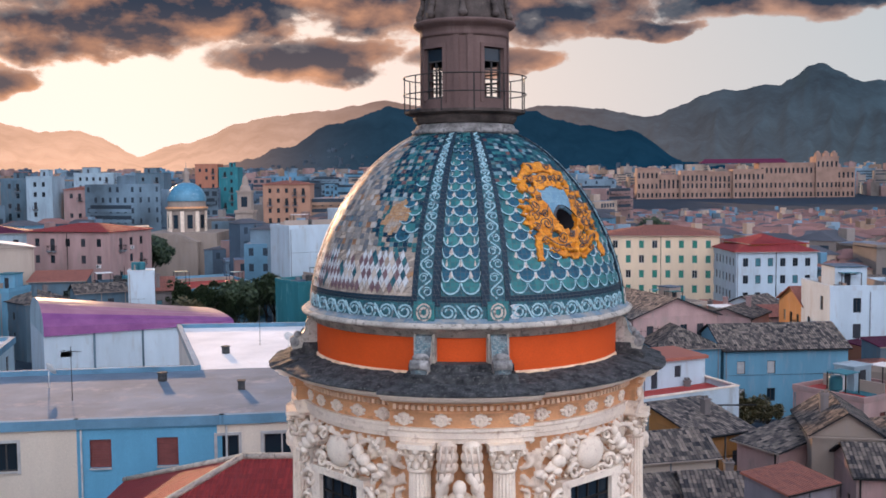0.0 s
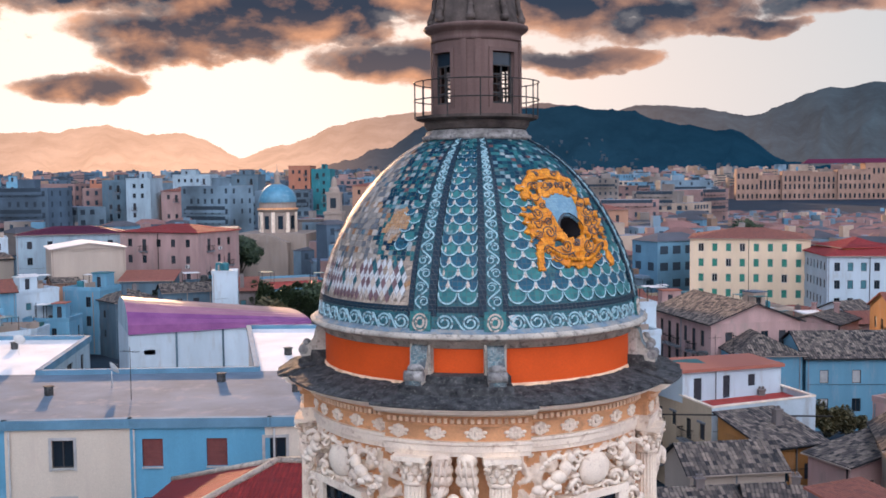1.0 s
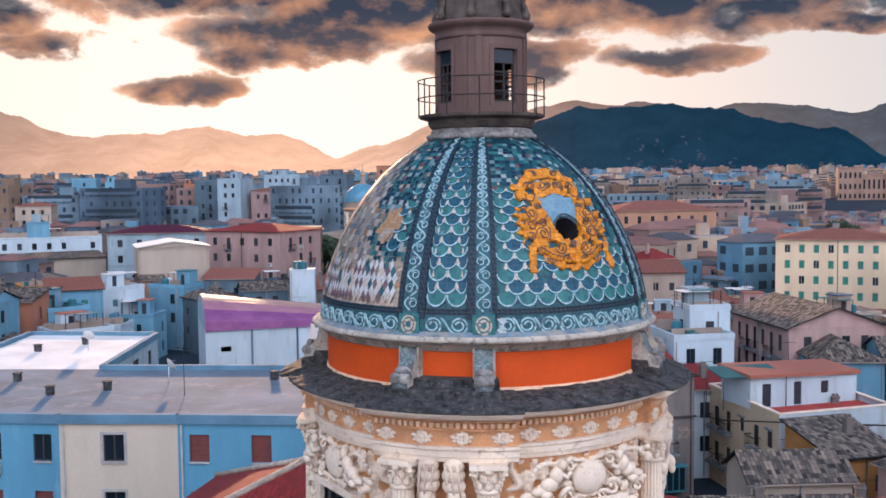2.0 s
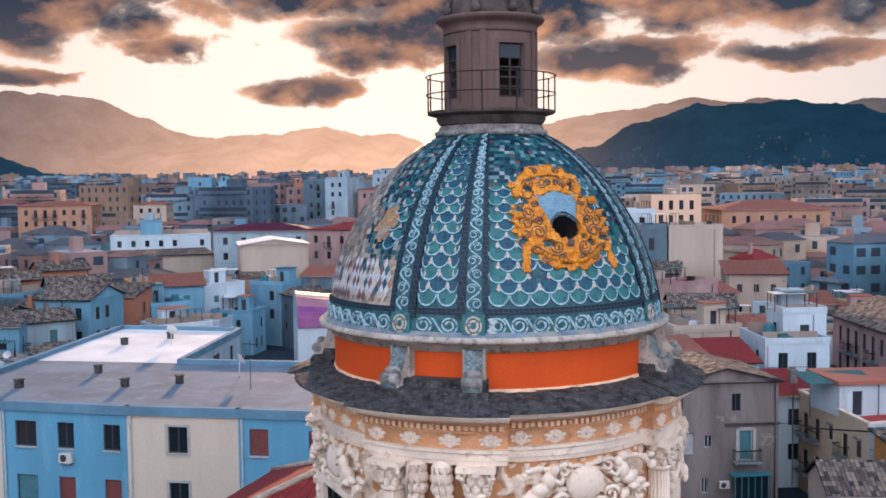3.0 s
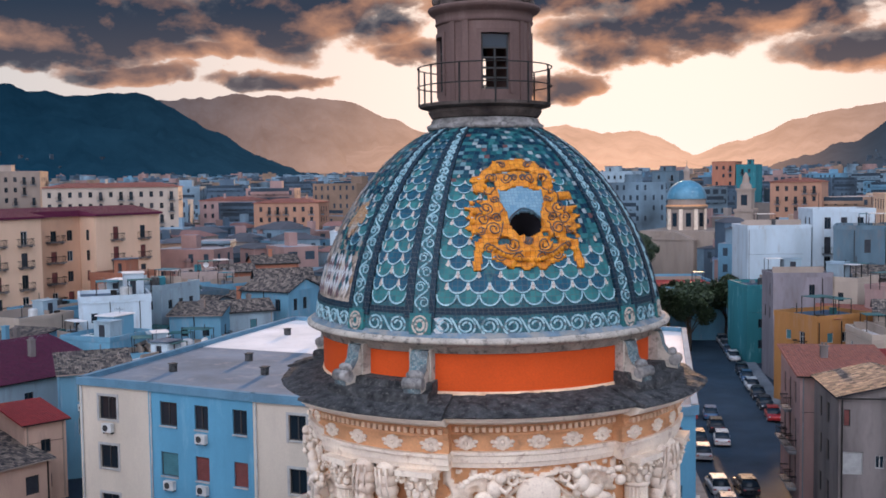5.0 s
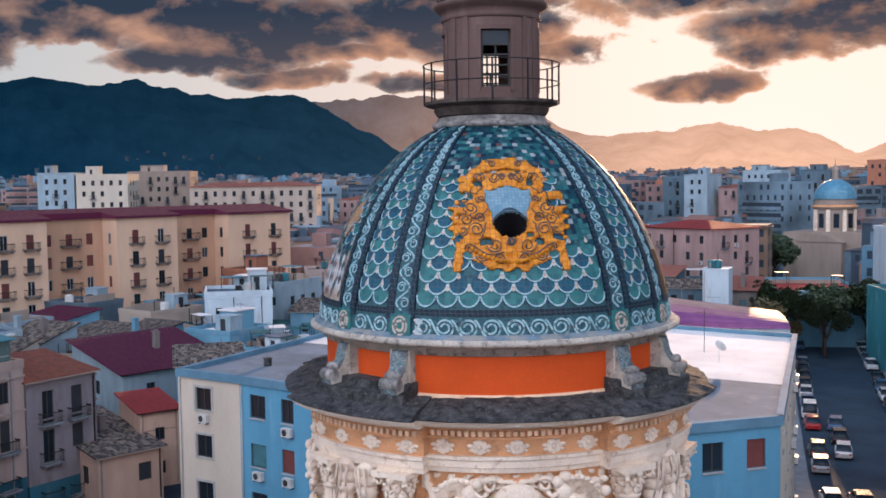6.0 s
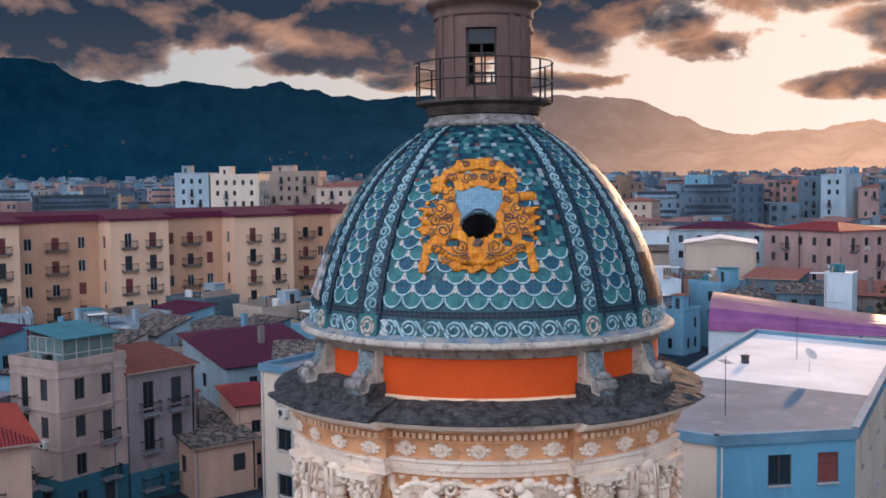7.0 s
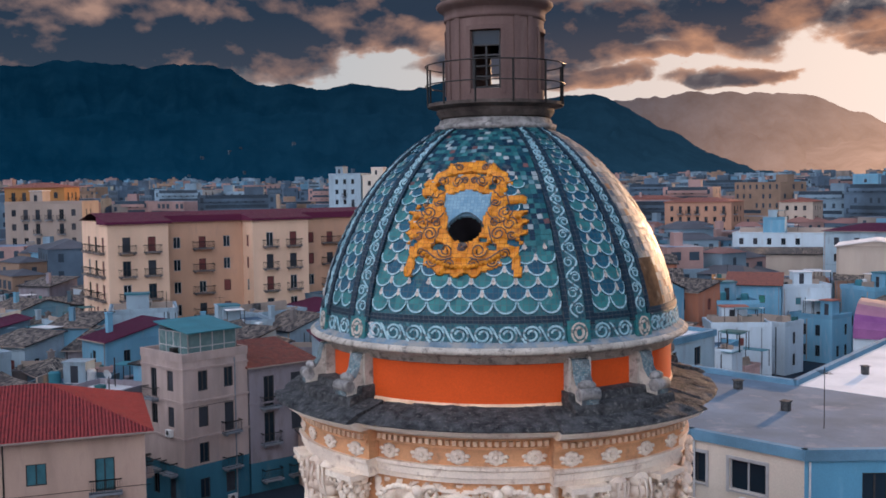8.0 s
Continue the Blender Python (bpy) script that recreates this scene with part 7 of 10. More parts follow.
house((24.0, 81.5), (31.2, 82.4), 11, 8.6, "paleblue", "hip", "tile_brown", "low pale blue house with a mossy tiled roof", rows=2, rise=2.0, step=3.0, win=(0.9, 0.8))
house((31.6, 82.4), (46.4, 83.6), 10, 8.2, "paleblue", "gable", "tile_brown", "long low pale blue house with white shutters and mossy tiles", rows=2, rise=2.4, step=3.6, shutmat="frame_white", shut=0.8)
house((30.2, 55.2), (34.0, 49.2), 8, 9.4, "pink", "flat", "red_floor", "pink house with a red terrace roof", rows=2, win=(0.9, 1.7), step=2.8, shut=0.8, shutmat="shutter_red", parapet=0.35, faces="fr", panes=True)
house((22.2, 44.6), (24.2, 40.8), 6, 7.6, "pink", "shed", "tile_brown", "narrow patched pink house with a sloped tiled roof", rows=2, win=(0.9, 1.6), step=2.4, rise=1.2, skip=0.1, panes=True, faces="fr")
house((16.0, 34.6), (22.0, 34.4), 5, 6.0, "warm_beige", "gable", "tile_brown", "small beige house with a mottled tiled roof", rows=1, win=(0.7, 1.1), step=1.8, rise=1.3, panes=True)
house((27.0, 33.4), (33.4, 32.6), 6, 7.9, "pink", "gable", "tile_brown", "faded pink house with an old dark tiled roof", rows=2, win=(0.7, 1.1), step=2.2, rise=1.6)
house((19.6, 46.2), (24.6, 48.6), 6.5, 7.4, "orange", "shed", "tile_brown", "narrow ochre house with a mottled tiled roof", rows=2, win=(0.8, 1.3), step=2.2, rise=1.5, panes=True, faces="fl")
house((13.0, 41.6), (20.2, 43.3), 5.2, 6.6, "warm_beige", "gable", "tile_brown", "small beige house with an old mottled tiled roof", rows=2, win=(0.7, 1.0), step=2.4, rise=1.7, panes=True, faces="fl")
house((9.5, 33.6), (19.6, 35.6), 7, 5.2, "stone", "gable", "tile_brown", "low stone house with an old mossy tiled roof", rows=1, step=3, rise=1.7)
house((26.2, 39.5), (31.0, 38.6), 8, 9.2, "beige", "gable", "tile_brown", "narrow beige house under a mossy tiled roof", rows=2, rise=1.8, ridge="y")
house((31.5, 40.0), (40.0, 40.0), 9, 7.6, "stone", "hip", "tile_brown", "stone house with an old mossy tiled roof", rows=2, rise=2.0)

house((-2.8, 61.2), (4.6, 64.2), 9, 11.4, "pink", "shed", "tile_terracotta", "pink house with a red tiled roof and many balconies", rows=3, balcony=0.7, faces="fl", rise=1.2, step=2.4, win=(0.9, 1.9))
house((9.0, 78.0), (15.4, 80.2), 8, 11.2, "bright_white", "flat", "roof_grey", "white terraced house with black railings", rows=3, win=(1.0, 1.8), step=3.0, balcony=0.4, faces="fl")
house((10.8, 81.5), (15.2, 83.0), 5, 14.0, "bright_white", "flat", "roof_white", "small white house on a roof", rows=1, step=2.2)
house((3.4, 74.0), (8.4, 76.0), 6, 9.6, "bright_white", "shed", "tile_red", "small white house with a bright red sloped roof", rows=2, step=2.2, rise=1.6)
house((9.4, 64.6), (13.4, 66.0), 6, 8.6, "bright_white", "shed", "tile_red", "narrow white house with a red sloped roof", rows=2, step=2.0, rise=1.2)
house((17.4, 66.6), (25.0, 69.0), 6, 9.4, "bright_white", "flat", "roof_grey", "white house with a blue grey flat roof behind a terrace", rows=2, step=2.4, parapet=0.4)
house((-5.6, 138.4), (2.8, 141.4), 10, 20.3, "warm_beige", "flat", "roof_grey", "tall beige house with a blank gable wall", rows=1, skip=1.0, faces="f")
house((-13.2, 137.4), (-5.9, 138.3), 10, 20.3, "grey", "flat", "roof_grey", "grey stone house with tall windows", storey=4.0, win=(0.9, 2.0), step=2.4, rows=4)
house((-17.0, 226.7), (-5.2, 231.0), 12, 24.0, "peach", "flat", "tile_terracotta", "ornate peach coloured house", storey=3.6, win=(1.1, 2.3), step=2.6, rows=3)
house((-0.3, 237.0), (26.0, 246.0), 18, 20.4, "salmon_far", "hip", "tile_terracotta", "large salmon coloured house with a tiled hip roof", storey=3.8, win=(1.0, 1.9), step=3.6, rows=5, rise=2.4, faces="fl")
house((-24.0, 128.6), (-16.0, 133.8), 9, 11.5, "teal", "flat", "roof_grey", "teal painted house by the street", rows=3, win=(0.9, 1.3), step=2.6, skip=0.4, faces="f")
house((-27.2, 141.5), (-18.2, 146.8), 9, 20.0, "bright_white", "flat", "roof_white", "tall pale blue house with a blank wall", rows=1, skip=1.0)
house((-18.0, 146.9), (-9.0, 151.0), 10, 22.6, "bright_white", "flat", "roof_grey", "tall pale blue apartment house with balconies", rows=5, win=(1.0, 1.9), step=2.6, balcony=0.5)
house((-50.6, -14.0), (-45.9, 4.0), 13, 11.4, "peach_house", "hip", "tile_red", "peach coloured house with a red hipped roof and iron balconies", rows=3, win=(1.3, 1.5), step=4.4, balcony=0.45, fill="shutter_teal", shut=0.3, rise=2.6, skip=0.0, faces="fr", ac=0.5, over=0.6, top_gap=1.0, panes=True)
house((-61.15, 12.3), (-62.6, 18.9), 6.8, 13.2, "cream_worn", "flat", "roof_grey", "flaking cream house below a glazed roof room", rows=4, base=(3.8, "teal_shaded"), courses=(12.3, 9.4, 6.2), win=(1.0, 1.8), step=2.7, faces="fl", balcony=0.35, shut=0.5, parapet=0.6, ac=0.25, panes=True, skip=0.08)
house((-62.55, 19.05), (-63.2, 26.0), 7.5, 11.8, "rose_grey", "shed", "tile_rust", "narrow rose grey house with wrought iron balconies and a red roof", rows=4, base=(2.8, "teal_shaded"), courses=(11.3, 8.2), win=(1.1, 2.0), step=2.9, balcony=0.85, rise=1.3, storey=3.4, panes=True, skip=0.0, shutmat="shutter_dark")
house((-74.4, 36.2), (-73.4, 49.0), 11, 8.6, "white", "shed", "tile_purple", "low white house with a wine red roof", rows=2, step=3.2, skip=0.3, rise=2.6, panes=True, over=0.5)
house((-62.2, 29.8), (-61.2, 33.4), 6, 7.3, "peach_house", "shed", "tile_red", "small peach coloured house with a red roof", rows=2, win=(0.9, 1.2), step=1.8, rise=0.9, faces="fl", panes=True)
house((-59.4, 23.6), (-58.6, 29.6), 13, 4.9, "peach_house", "shed", "tile_brown", "low peach coloured workshop with a dark sloped roof", rows=1, win=(1.2, 1.6), step=2.6, rise=1.6, faces="fl", panes=True)
house((-99.2, 57.2), (-99.7, 66.2), 7, 10.8, "warm_beige", "flat", "roof_grey", "blank beige party wall above the old roofs", rows=1, skip=1.0)
house((-130.2, 61.4), (-123.0, 57.0), 6, 10.6, "pink", "gable", "roof_white", "small pale pink house with a white gable roof", rows=2, step=2.6, win=(0.8, 1.0), ridge="y", rise=1.2)
house((-108.0, 68.8), (-109.5, 80.2), 8, 10.2, "paleblue", "flat", "roof_grey", "long low pale blue house with a flat roof", rows=2, step=3.0, win=(0.8, 1.0))
house((-92.6, 116.4), (-87.9, 120.6), 8, 11.6, "orange", "flat", "roof_white", "yellow orange house with a flat roof", rows=4, skip=0.4, win=(0.8, 1.3), step=1.9)
house((-126.0, 151.0), (-106.5, 168.0), 9, 13.2, "warm_beige", "shed", "tile_brown", "long weathered beige house with a blank upper wall", rows=2, storey=5.0, step=4.2, skip=0.6, rise=0.9, faces="f")
house((-84.5, 129.7), (-81.1, 132.2), 8, 10.8, "salmon", "flat", "tile_brown", "narrow brick red town house", rows=3, step=1.7, win=(0.7, 1.2))
house((-80.8, 133.4), (-77.4, 135.8), 8, 11.6, "salmon_far", "gable", "tile_brown", "narrow salmon pink town house", rows=4, step=1.7, win=(0.7, 1.2))
house((-88.4, 124.0), (-84.9, 128.6), 8, 10.4, "bright_white", "gable", "tile_brown", "narrow white town house with balconies", rows=3, step=1.9, balcony=0.6)
house((-139.0, 177.0), (-119.0, 189.0), 12, 16.2, "bright_white", "flat", "roof_white", "white building with a wide bright flat roof", rows=2, step=3.2, parapet=0.3, storey=2.9)
house((-133.4, 181.2), (-129.2, 183.7), 5, 19.6, "paleblue", "flat", "roof_white", "small pale blue house on a roof", rows=1, skip=1)
house((-100.5, 158.0), (-81.6, 165.0), 13, 18.6, "white", "hip", "tile_purple", "long white house with a wine red roof", rows=2, step=3.8, rise=1.4)
house((-80.6, 161.2), (-63.0, 156.0), 14, 19.0, "pink", "hip", "tile_red", "pink apartment house with a red roof", rows=5, step=3.4, rise=1.4, balcony=0.3, faces="fr", ac=0.3)
house((-82.4, 136.0), (-71.7, 142.4), 12, 17.2, "warm_beige", "gable", "roof_white", "plain beige house with a blank gable wall", rows=4, step=3.0, ridge="y", rise=1.0, faces="r", balcony=0.7)
house((-49.4, 122.6), (-45.6, 123.6), 4, 14.4, "bright_white", "flat", "roof_white", "plain white tower above a stair", rows=1, skip=0, win=(2.2, 0.7), step=3, sill=-6, parapet=0.15)
house((-33.0, 150.0), (-45.0, 172.0), 14, 9.0, "paleblue", "flat", "red_floor", "long low pale blue building with a red terrace", rows=2, faces="f")


FLATS = [((-263.9, 134.4), (-255.5, 141.2), 32.6, "white", 5), ((-255.0, 141.6), (-243.1, 151.1), 32.0, "cream", 5), ((-269.3, 168.7), (-253.6, 181.4), 33.2, "beige", 5), ((-220.5, 156.1), (-192.4, 178.8), 28.4, "warm_beige", 4),
         ((-254.4, 36.2), (-245.8, 48.8), 29.6, "orange", 3), ((-222.1, 29.8), (-212.2, 44.2), 25.7, "beige", 4), ((-102.7, 387.4), (-93.4, 387.4), 35.2, "salmon", 5), ((-93.0, 387.3), (-85.2, 387.3), 33.8, "teal", 5),
         ((-123.5, 296.6), (-107.8, 296.6), 26.2, "pink", 4), ((-144.0, 296.8), (-135.5, 296.8), 29.5, "grey", 5), ((-133.6, 291.8), (-125.3, 291.8), 30.0, "white", 5), ((-152.8, 387.2), (-136.5, 387.2), 32.0, "white", 5),
         ((-121.2, 367.1), (-110.1, 367.1), 31.6, "grey", 5), ((-58.9, 296.7), (-43.7, 296.7), 27.3, "salmon_far", 4), ((-213.3, 335.8), (-204.5, 339.0), 31.0, "paleblue", 5), ((-181.8, 304.6), (-175.8, 306.9), 29.3, "paleblue", 5),
         ((-176.1, 349.5), (-168.5, 352.3), 28.4, "salmon", 5), ((-182.1, 250.6), (-172.3, 254.2), 22.5, "warm_beige", 4), ((-195.5, 213.5), (-176.0, 220.8), 23.0, "salmon_far", 4), ((-234.9, 231.0), (-216.0, 238.0), 23.5, "pink", 4)]
WALLWORD = {"white": "white", "cream": "cream", "beige": "beige", "warm_beige": "warm beige", "orange": "yellow orange", "salmon": "brick red", "teal": "teal blue", "pink": "pale pink", "grey": "grey", "salmon_far": "salmon", "paleblue": "pale blue"}
for k, (fa, fb, fh, fw, fr) in enumerate(FLATS):
    low = fw in ("orange", "salmon_far", "pink", "warm_beige")
    house(fa, fb, 11, fh, fw, "hip" if low else "flat", "tile_terracotta" if low else "roof_grey", f"{WALLWORD[fw]} block of flats with rows of windows", group="blocks of flats", name="apartment_block", category="apartment block",
          storey=3.2, win=(1.0, 1.5), step=2.7, rows=fr, balcony=0.35, faces="fl" if fa[0] > -150 else "fr", rise=1.2, rng=random.Random(k), hut=0.7)


def stone_house():
    """The weathered stone house: a low gable, a ledge, a white shutter, a teal balcony door and a glazed teal bay."""
    a, b = Vector((1.6, 53.2, 0)), Vector((9.9, 56.6, 0))
    m = Matrix.Translation(a) @ Matrix.Rotation(math.atan2(b.y - a.y, b.x - a.x), 4, "Z")
    top = empty("house", m, "weathered stone house with a low gable and a teal balcony door", "house", G)
    W, D, H = 8.97, 8.5, 11.5
    spots = [(5.35, 0.75, 9.0, 1.45, "frame_dark", "glass", "glass"), (1.05, 1.5, 5.5, 1.75, "frame_white", "frame_white", "shut"), (3.0, 0.66, 6.0, 1.0, "frame_white", "glass", "glass"), (6.2, 1.1, 4.85, 2.5, "frame_white", "shutter_teal", "shut"), (2.7, 0.55, 2.2, 1.3, "frame_white", "glass", "glass"), (0.6, 0.5, 9.2, 1.3, "frame_dark", "shutter_red", "shut")]
    bm = bmesh.new()
    wall_face(bm, 0, 0, 1, 0, W, 0, H, [(s - w / 2, s + w / 2, z, z + h) for s, w, z, h, *_ in spots])
    sidew = [(2.0 + 2.6 * k, 2.9 + 2.6 * k, z, z + 1.7) for k in range(2) for z in (2.4, 5.6, 8.6)]
    wall_face(bm, W, 0, 0, 1, D, 0, H, [])
    wall_face(bm, W, D, -1, 0, W, 0, H, [])
    wall_face(bm, 0, D, 0, -1, D, 0, H, sidew)
    part("wall", bm, M["stone"], top)
    for s, w, z, h, fr, fill, style in spots:
        window_set(w, h, fr, fill, style, top, Matrix.Translation((s, 0.14, z)))
    for s0, s1, z0, z1 in sidew:
        share("window", window_mesh(0.9, 1.7, "frame_dark", "glass", "glass"), top, Matrix.Translation((0.14, D - (s0 + s1) / 2, z0)) @ Matrix.Rotation(radians(-90), 4, "Z"))
    bm = bmesh.new()
    for x0, x1, z0, z1 in ((5.35, 5.6, 4.75, 7.5), (6.8, 7.05, 4.75, 7.5), (5.6, 6.8, 7.37, 7.6)):
        box(bm, x0, -0.06, z0, x1, -0.003, z1)
    part("door_surround", bm, M["frame_white"], top, "white painted door surround")
    bm = bmesh.new()
    box(bm, 4.4, -0.22, 7.84, W + 0.1, -0.002, 7.98)
    part("ledge", bm, M["ledge"], top)
    add_balcony(2.3, 0.7, "kerb", "iron", top, Matrix.Translation((6.2, 0, 4.82)))
    share("air_conditioner", ac_mesh(), top, Matrix.Translation((4.3, 0, 2.6)), "white air conditioning unit")
    rngb = random.Random(5)
    bm = bmesh.new()
    for r in range(5):
        for c in range(4):
            if rngb.random() < 0.8:
                x = 7.45 + 0.32 * c + 0.12 * (r % 2)
                box(bm, x, -0.03, 6.0 + 0.21 * r, x + 0.28, -0.002, 6.17 + 0.21 * r)
    for r in range(3):
        for c in range(5):
            if rngb.random() < 0.7:
                x = 4.0 + 0.34 * c
                box(bm, x - 0.3, -0.03, 8.2 + 0.22 * r - (0.1 if c > 2 else 0), x, -0.002, 8.38 + 0.22 * r - (0.1 if c > 2 else 0))
    part("stone_patch", bm, M["brick"], top, "patch of bare rubble stones")
    bm = bmesh.new()
    box(bm, 4.9, -0.9, 1.6, 7.85, -0.005, 1.75)
    for k in range(6):
        x = 4.95 + k * 0.56
        box(bm, x, -0.88, 1.75, x + 0.08, -0.8, 3.75)
    box(bm, 4.75, -1.1, 3.75, 8.0, -0.005, 3.87)
    bay = part("bay", bm, M["sheet_teal"], top, "glazed teal bay over the street")
    bm = bmesh.new()
    box(bm, 5.0, -0.85, 1.76, 7.8, -0.82, 3.74)
    part("pane", bm, M["glass"], bay)
    bm = bmesh.new()
    tube(bm, [(W - 0.3, -0.08, z) for z in (0.0, H)], 0.05, 6)
    part("drainpipe", bm, M["frame_dark"], top)
    roof_part("gable", W, D, H, "tile_brown", "stone", top, rise=1.15, ridge="y", over=0.3)


stone_house()


def terrace_house():
    """The white house with a terrace: two street walls, a parapet, a set back upper storey under a sloped coping, a green awning on posts."""
    c, l, r = Vector((16.5, 53.4)), Vector((11.8, 65.6)), Vector((26.4, 58.6))
    top = empty("house", pose(c.x, c.y, 0), "white house with a roof terrace and a dark green awning", "house", G)
    H = 8.3
    back = l + r - c
    wins = {0: [(0.12, 1.0, 1.9, "b"), (0.30, 0.9, 1.9, "b"), (0.50, 0.8, 1.2, ""), (0.70, 0.9, 1.9, "b"), (0.88, 0.9, 1.4, "")], 1: [(0.16, 1.0, 0.8, ""), (0.45, 1.0, 0.8, ""), (0.74, 1.0, 0.8, "")]}
    corners = [l, c, r, back]
    for i in range(4):
        p, q = corners[i] - c, corners[(i + 1) % 4] - c
        d = q - p
        ln, u = d.length, d.normalized()
        turn = Matrix.Rotation(math.atan2(u.y, u.x), 4, "Z")
        holes = []
        for f, w, h, kind in wins.get(i, ()):
            for z in (H - 1.1 - h, H - 4.4 - h):
                z = max(0.3, z)
                sx = f * ln
                holes.append((sx - w / 2, sx + w / 2, z, z + h))
                window_set(w, h, "frame_dark", "shutter_dark" if (f * 10) % 2 < 1 else "glass", "shut" if (f * 10) % 2 < 1 else "glass", top, Matrix.Translation((p.x + u.x * sx - u.y * 0.14, p.y + u.y * sx + u.x * 0.14, z)) @ turn)
                if kind:
                    add_balcony(w + 0.9, 0.7, "kerb", "iron", top, Matrix.Translation((p.x + u.x * sx, p.y + u.y * sx, z)) @ turn)
                else:
                    bm = bmesh.new()
                    box(bm, sx - w / 2 - 0.15, -0.18, z + h + 0.06, sx + w / 2 + 0.15, -0.003, z + h + 0.22, 0, Matrix.Translation((p.x, p.y, 0)) @ turn)
                    part("window_hood", bm, M["kerb"], top)
        bm = bmesh.new()
        wall_face(bm, p.x, p.y, u.x, u.y, ln, 0, H + 0.6, holes)
        part("wall", bm, M["bright_white" if i else "cream_house"], top)
        bm = bmesh.new()
        box(bm, 0.0, -0.06, H + 0.602, ln, 0.28, H + 0.72, 0, Matrix.Translation((p.x, p.y, 0)) @ turn)
        part("coping", bm, M["lime_clean"], top)
    bm = bmesh.new()
    quad(bm, [(*(v - c), H) for v in corners])
    part("roof", bm, M["red_floor"], top, "red tiled terrace floor")
    # set back storey along the far wall of the terrace
    e1, e2 = (l - c).normalized(), (r - c).normalized()
    a, b2 = (l - c) * 0.38, (l - c) * 0.38 + (r - c) * 0.98
    depth = e1 * 4.5
    turn = math.atan2(e2.y, e2.x)
    m = Matrix.Translation((a.x, a.y, H + 0.004)) @ Matrix.Rotation(turn, 4, "Z")
    ln = (b2 - a).length
    bm = bmesh.new()
    spots = [(1.2, 2.1, 0.05, 2.1), (4.4, 5.2, 0.05, 2.1), (7.2, 8.0, 0.9, 2.0)]
    wall_face(bm, 0, 0, 1, 0, ln, 0, 2.7, spots)
    for key in ((ln, 0, 0, 1, 4.5), (ln, 4.5, -1, 0, ln), (0, 4.5, 0, -1, 4.5)):
        wall_face(bm, *key, 0, 2.7, [])
    ob = part("upper_storey", bm, M["bright_white"], top)
    ob.matrix_local = m
    bm = bmesh.new()
    for x0, x1, z0, z1 in spots:
        box(bm, x0, 0.12, z0, x1, 0.18, z1)
    part("doors", bm, M["shutter_dark"], ob, "dark terrace doors").matrix_local = Matrix.Identity(4)
    bm = bmesh.new()
    v = [(-0.25, -0.3, 2.72), (ln + 0.2, -0.3, 2.45), (ln + 0.2, 4.8, 2.65), (-0.25, 4.8, 2.95)]
    quad(bm, [(x, y, z + 0.3) for x, y, z in v])
    for i in range(4):
        p, q = v[i], v[(i + 1) % 4]
        quad(bm, [q, p, (p[0], p[1], p[2] + 0.3), (q[0], q[1], q[2] + 0.3)][::-1])
    part("slab", bm, M["tile_terracotta"], ob, "sloped slab with a red edge").matrix_local = Matrix.Identity(4)
    # awning
    bm = bmesh.new()
    g = [Vector((12.3, 57.4)) - c, Vector((17.9, 59.6)) - c]
    u = (g[1] - g[0]).normalized()
    n2 = Vector((-u.y, u.x))
    q = [g[0], g[1], g[1] + n2 * 3.4, g[0] + n2 * 3.4]
    zs = [11.1, 11.1, 11.5, 11.5]
    for dz in (0.0, -0.07):
        quad(bm, [(*p, z + dz) for p, z in zip(q, zs)])
    for i in range(4):
        p0, p1 = q[i], q[(i + 1) % 4]
        quad(bm, [(*p0, zs[i]), (*p1, zs[(i + 1) % 4]), (*p1, zs[(i + 1) % 4] - 0.07), (*p0, zs[i] - 0.07)])
    awn = part("awning", bm, M["roof_green"], top, "dark green awning over the terrace")
    for p in q:
        bm = bmesh.new()
        tube(bm, [(*(p * 0.98), H), (*(p * 0.98), 11.05)], 0.04, 6)
        part("post", bm, M["frame_dark"], awn)


terrace_house()


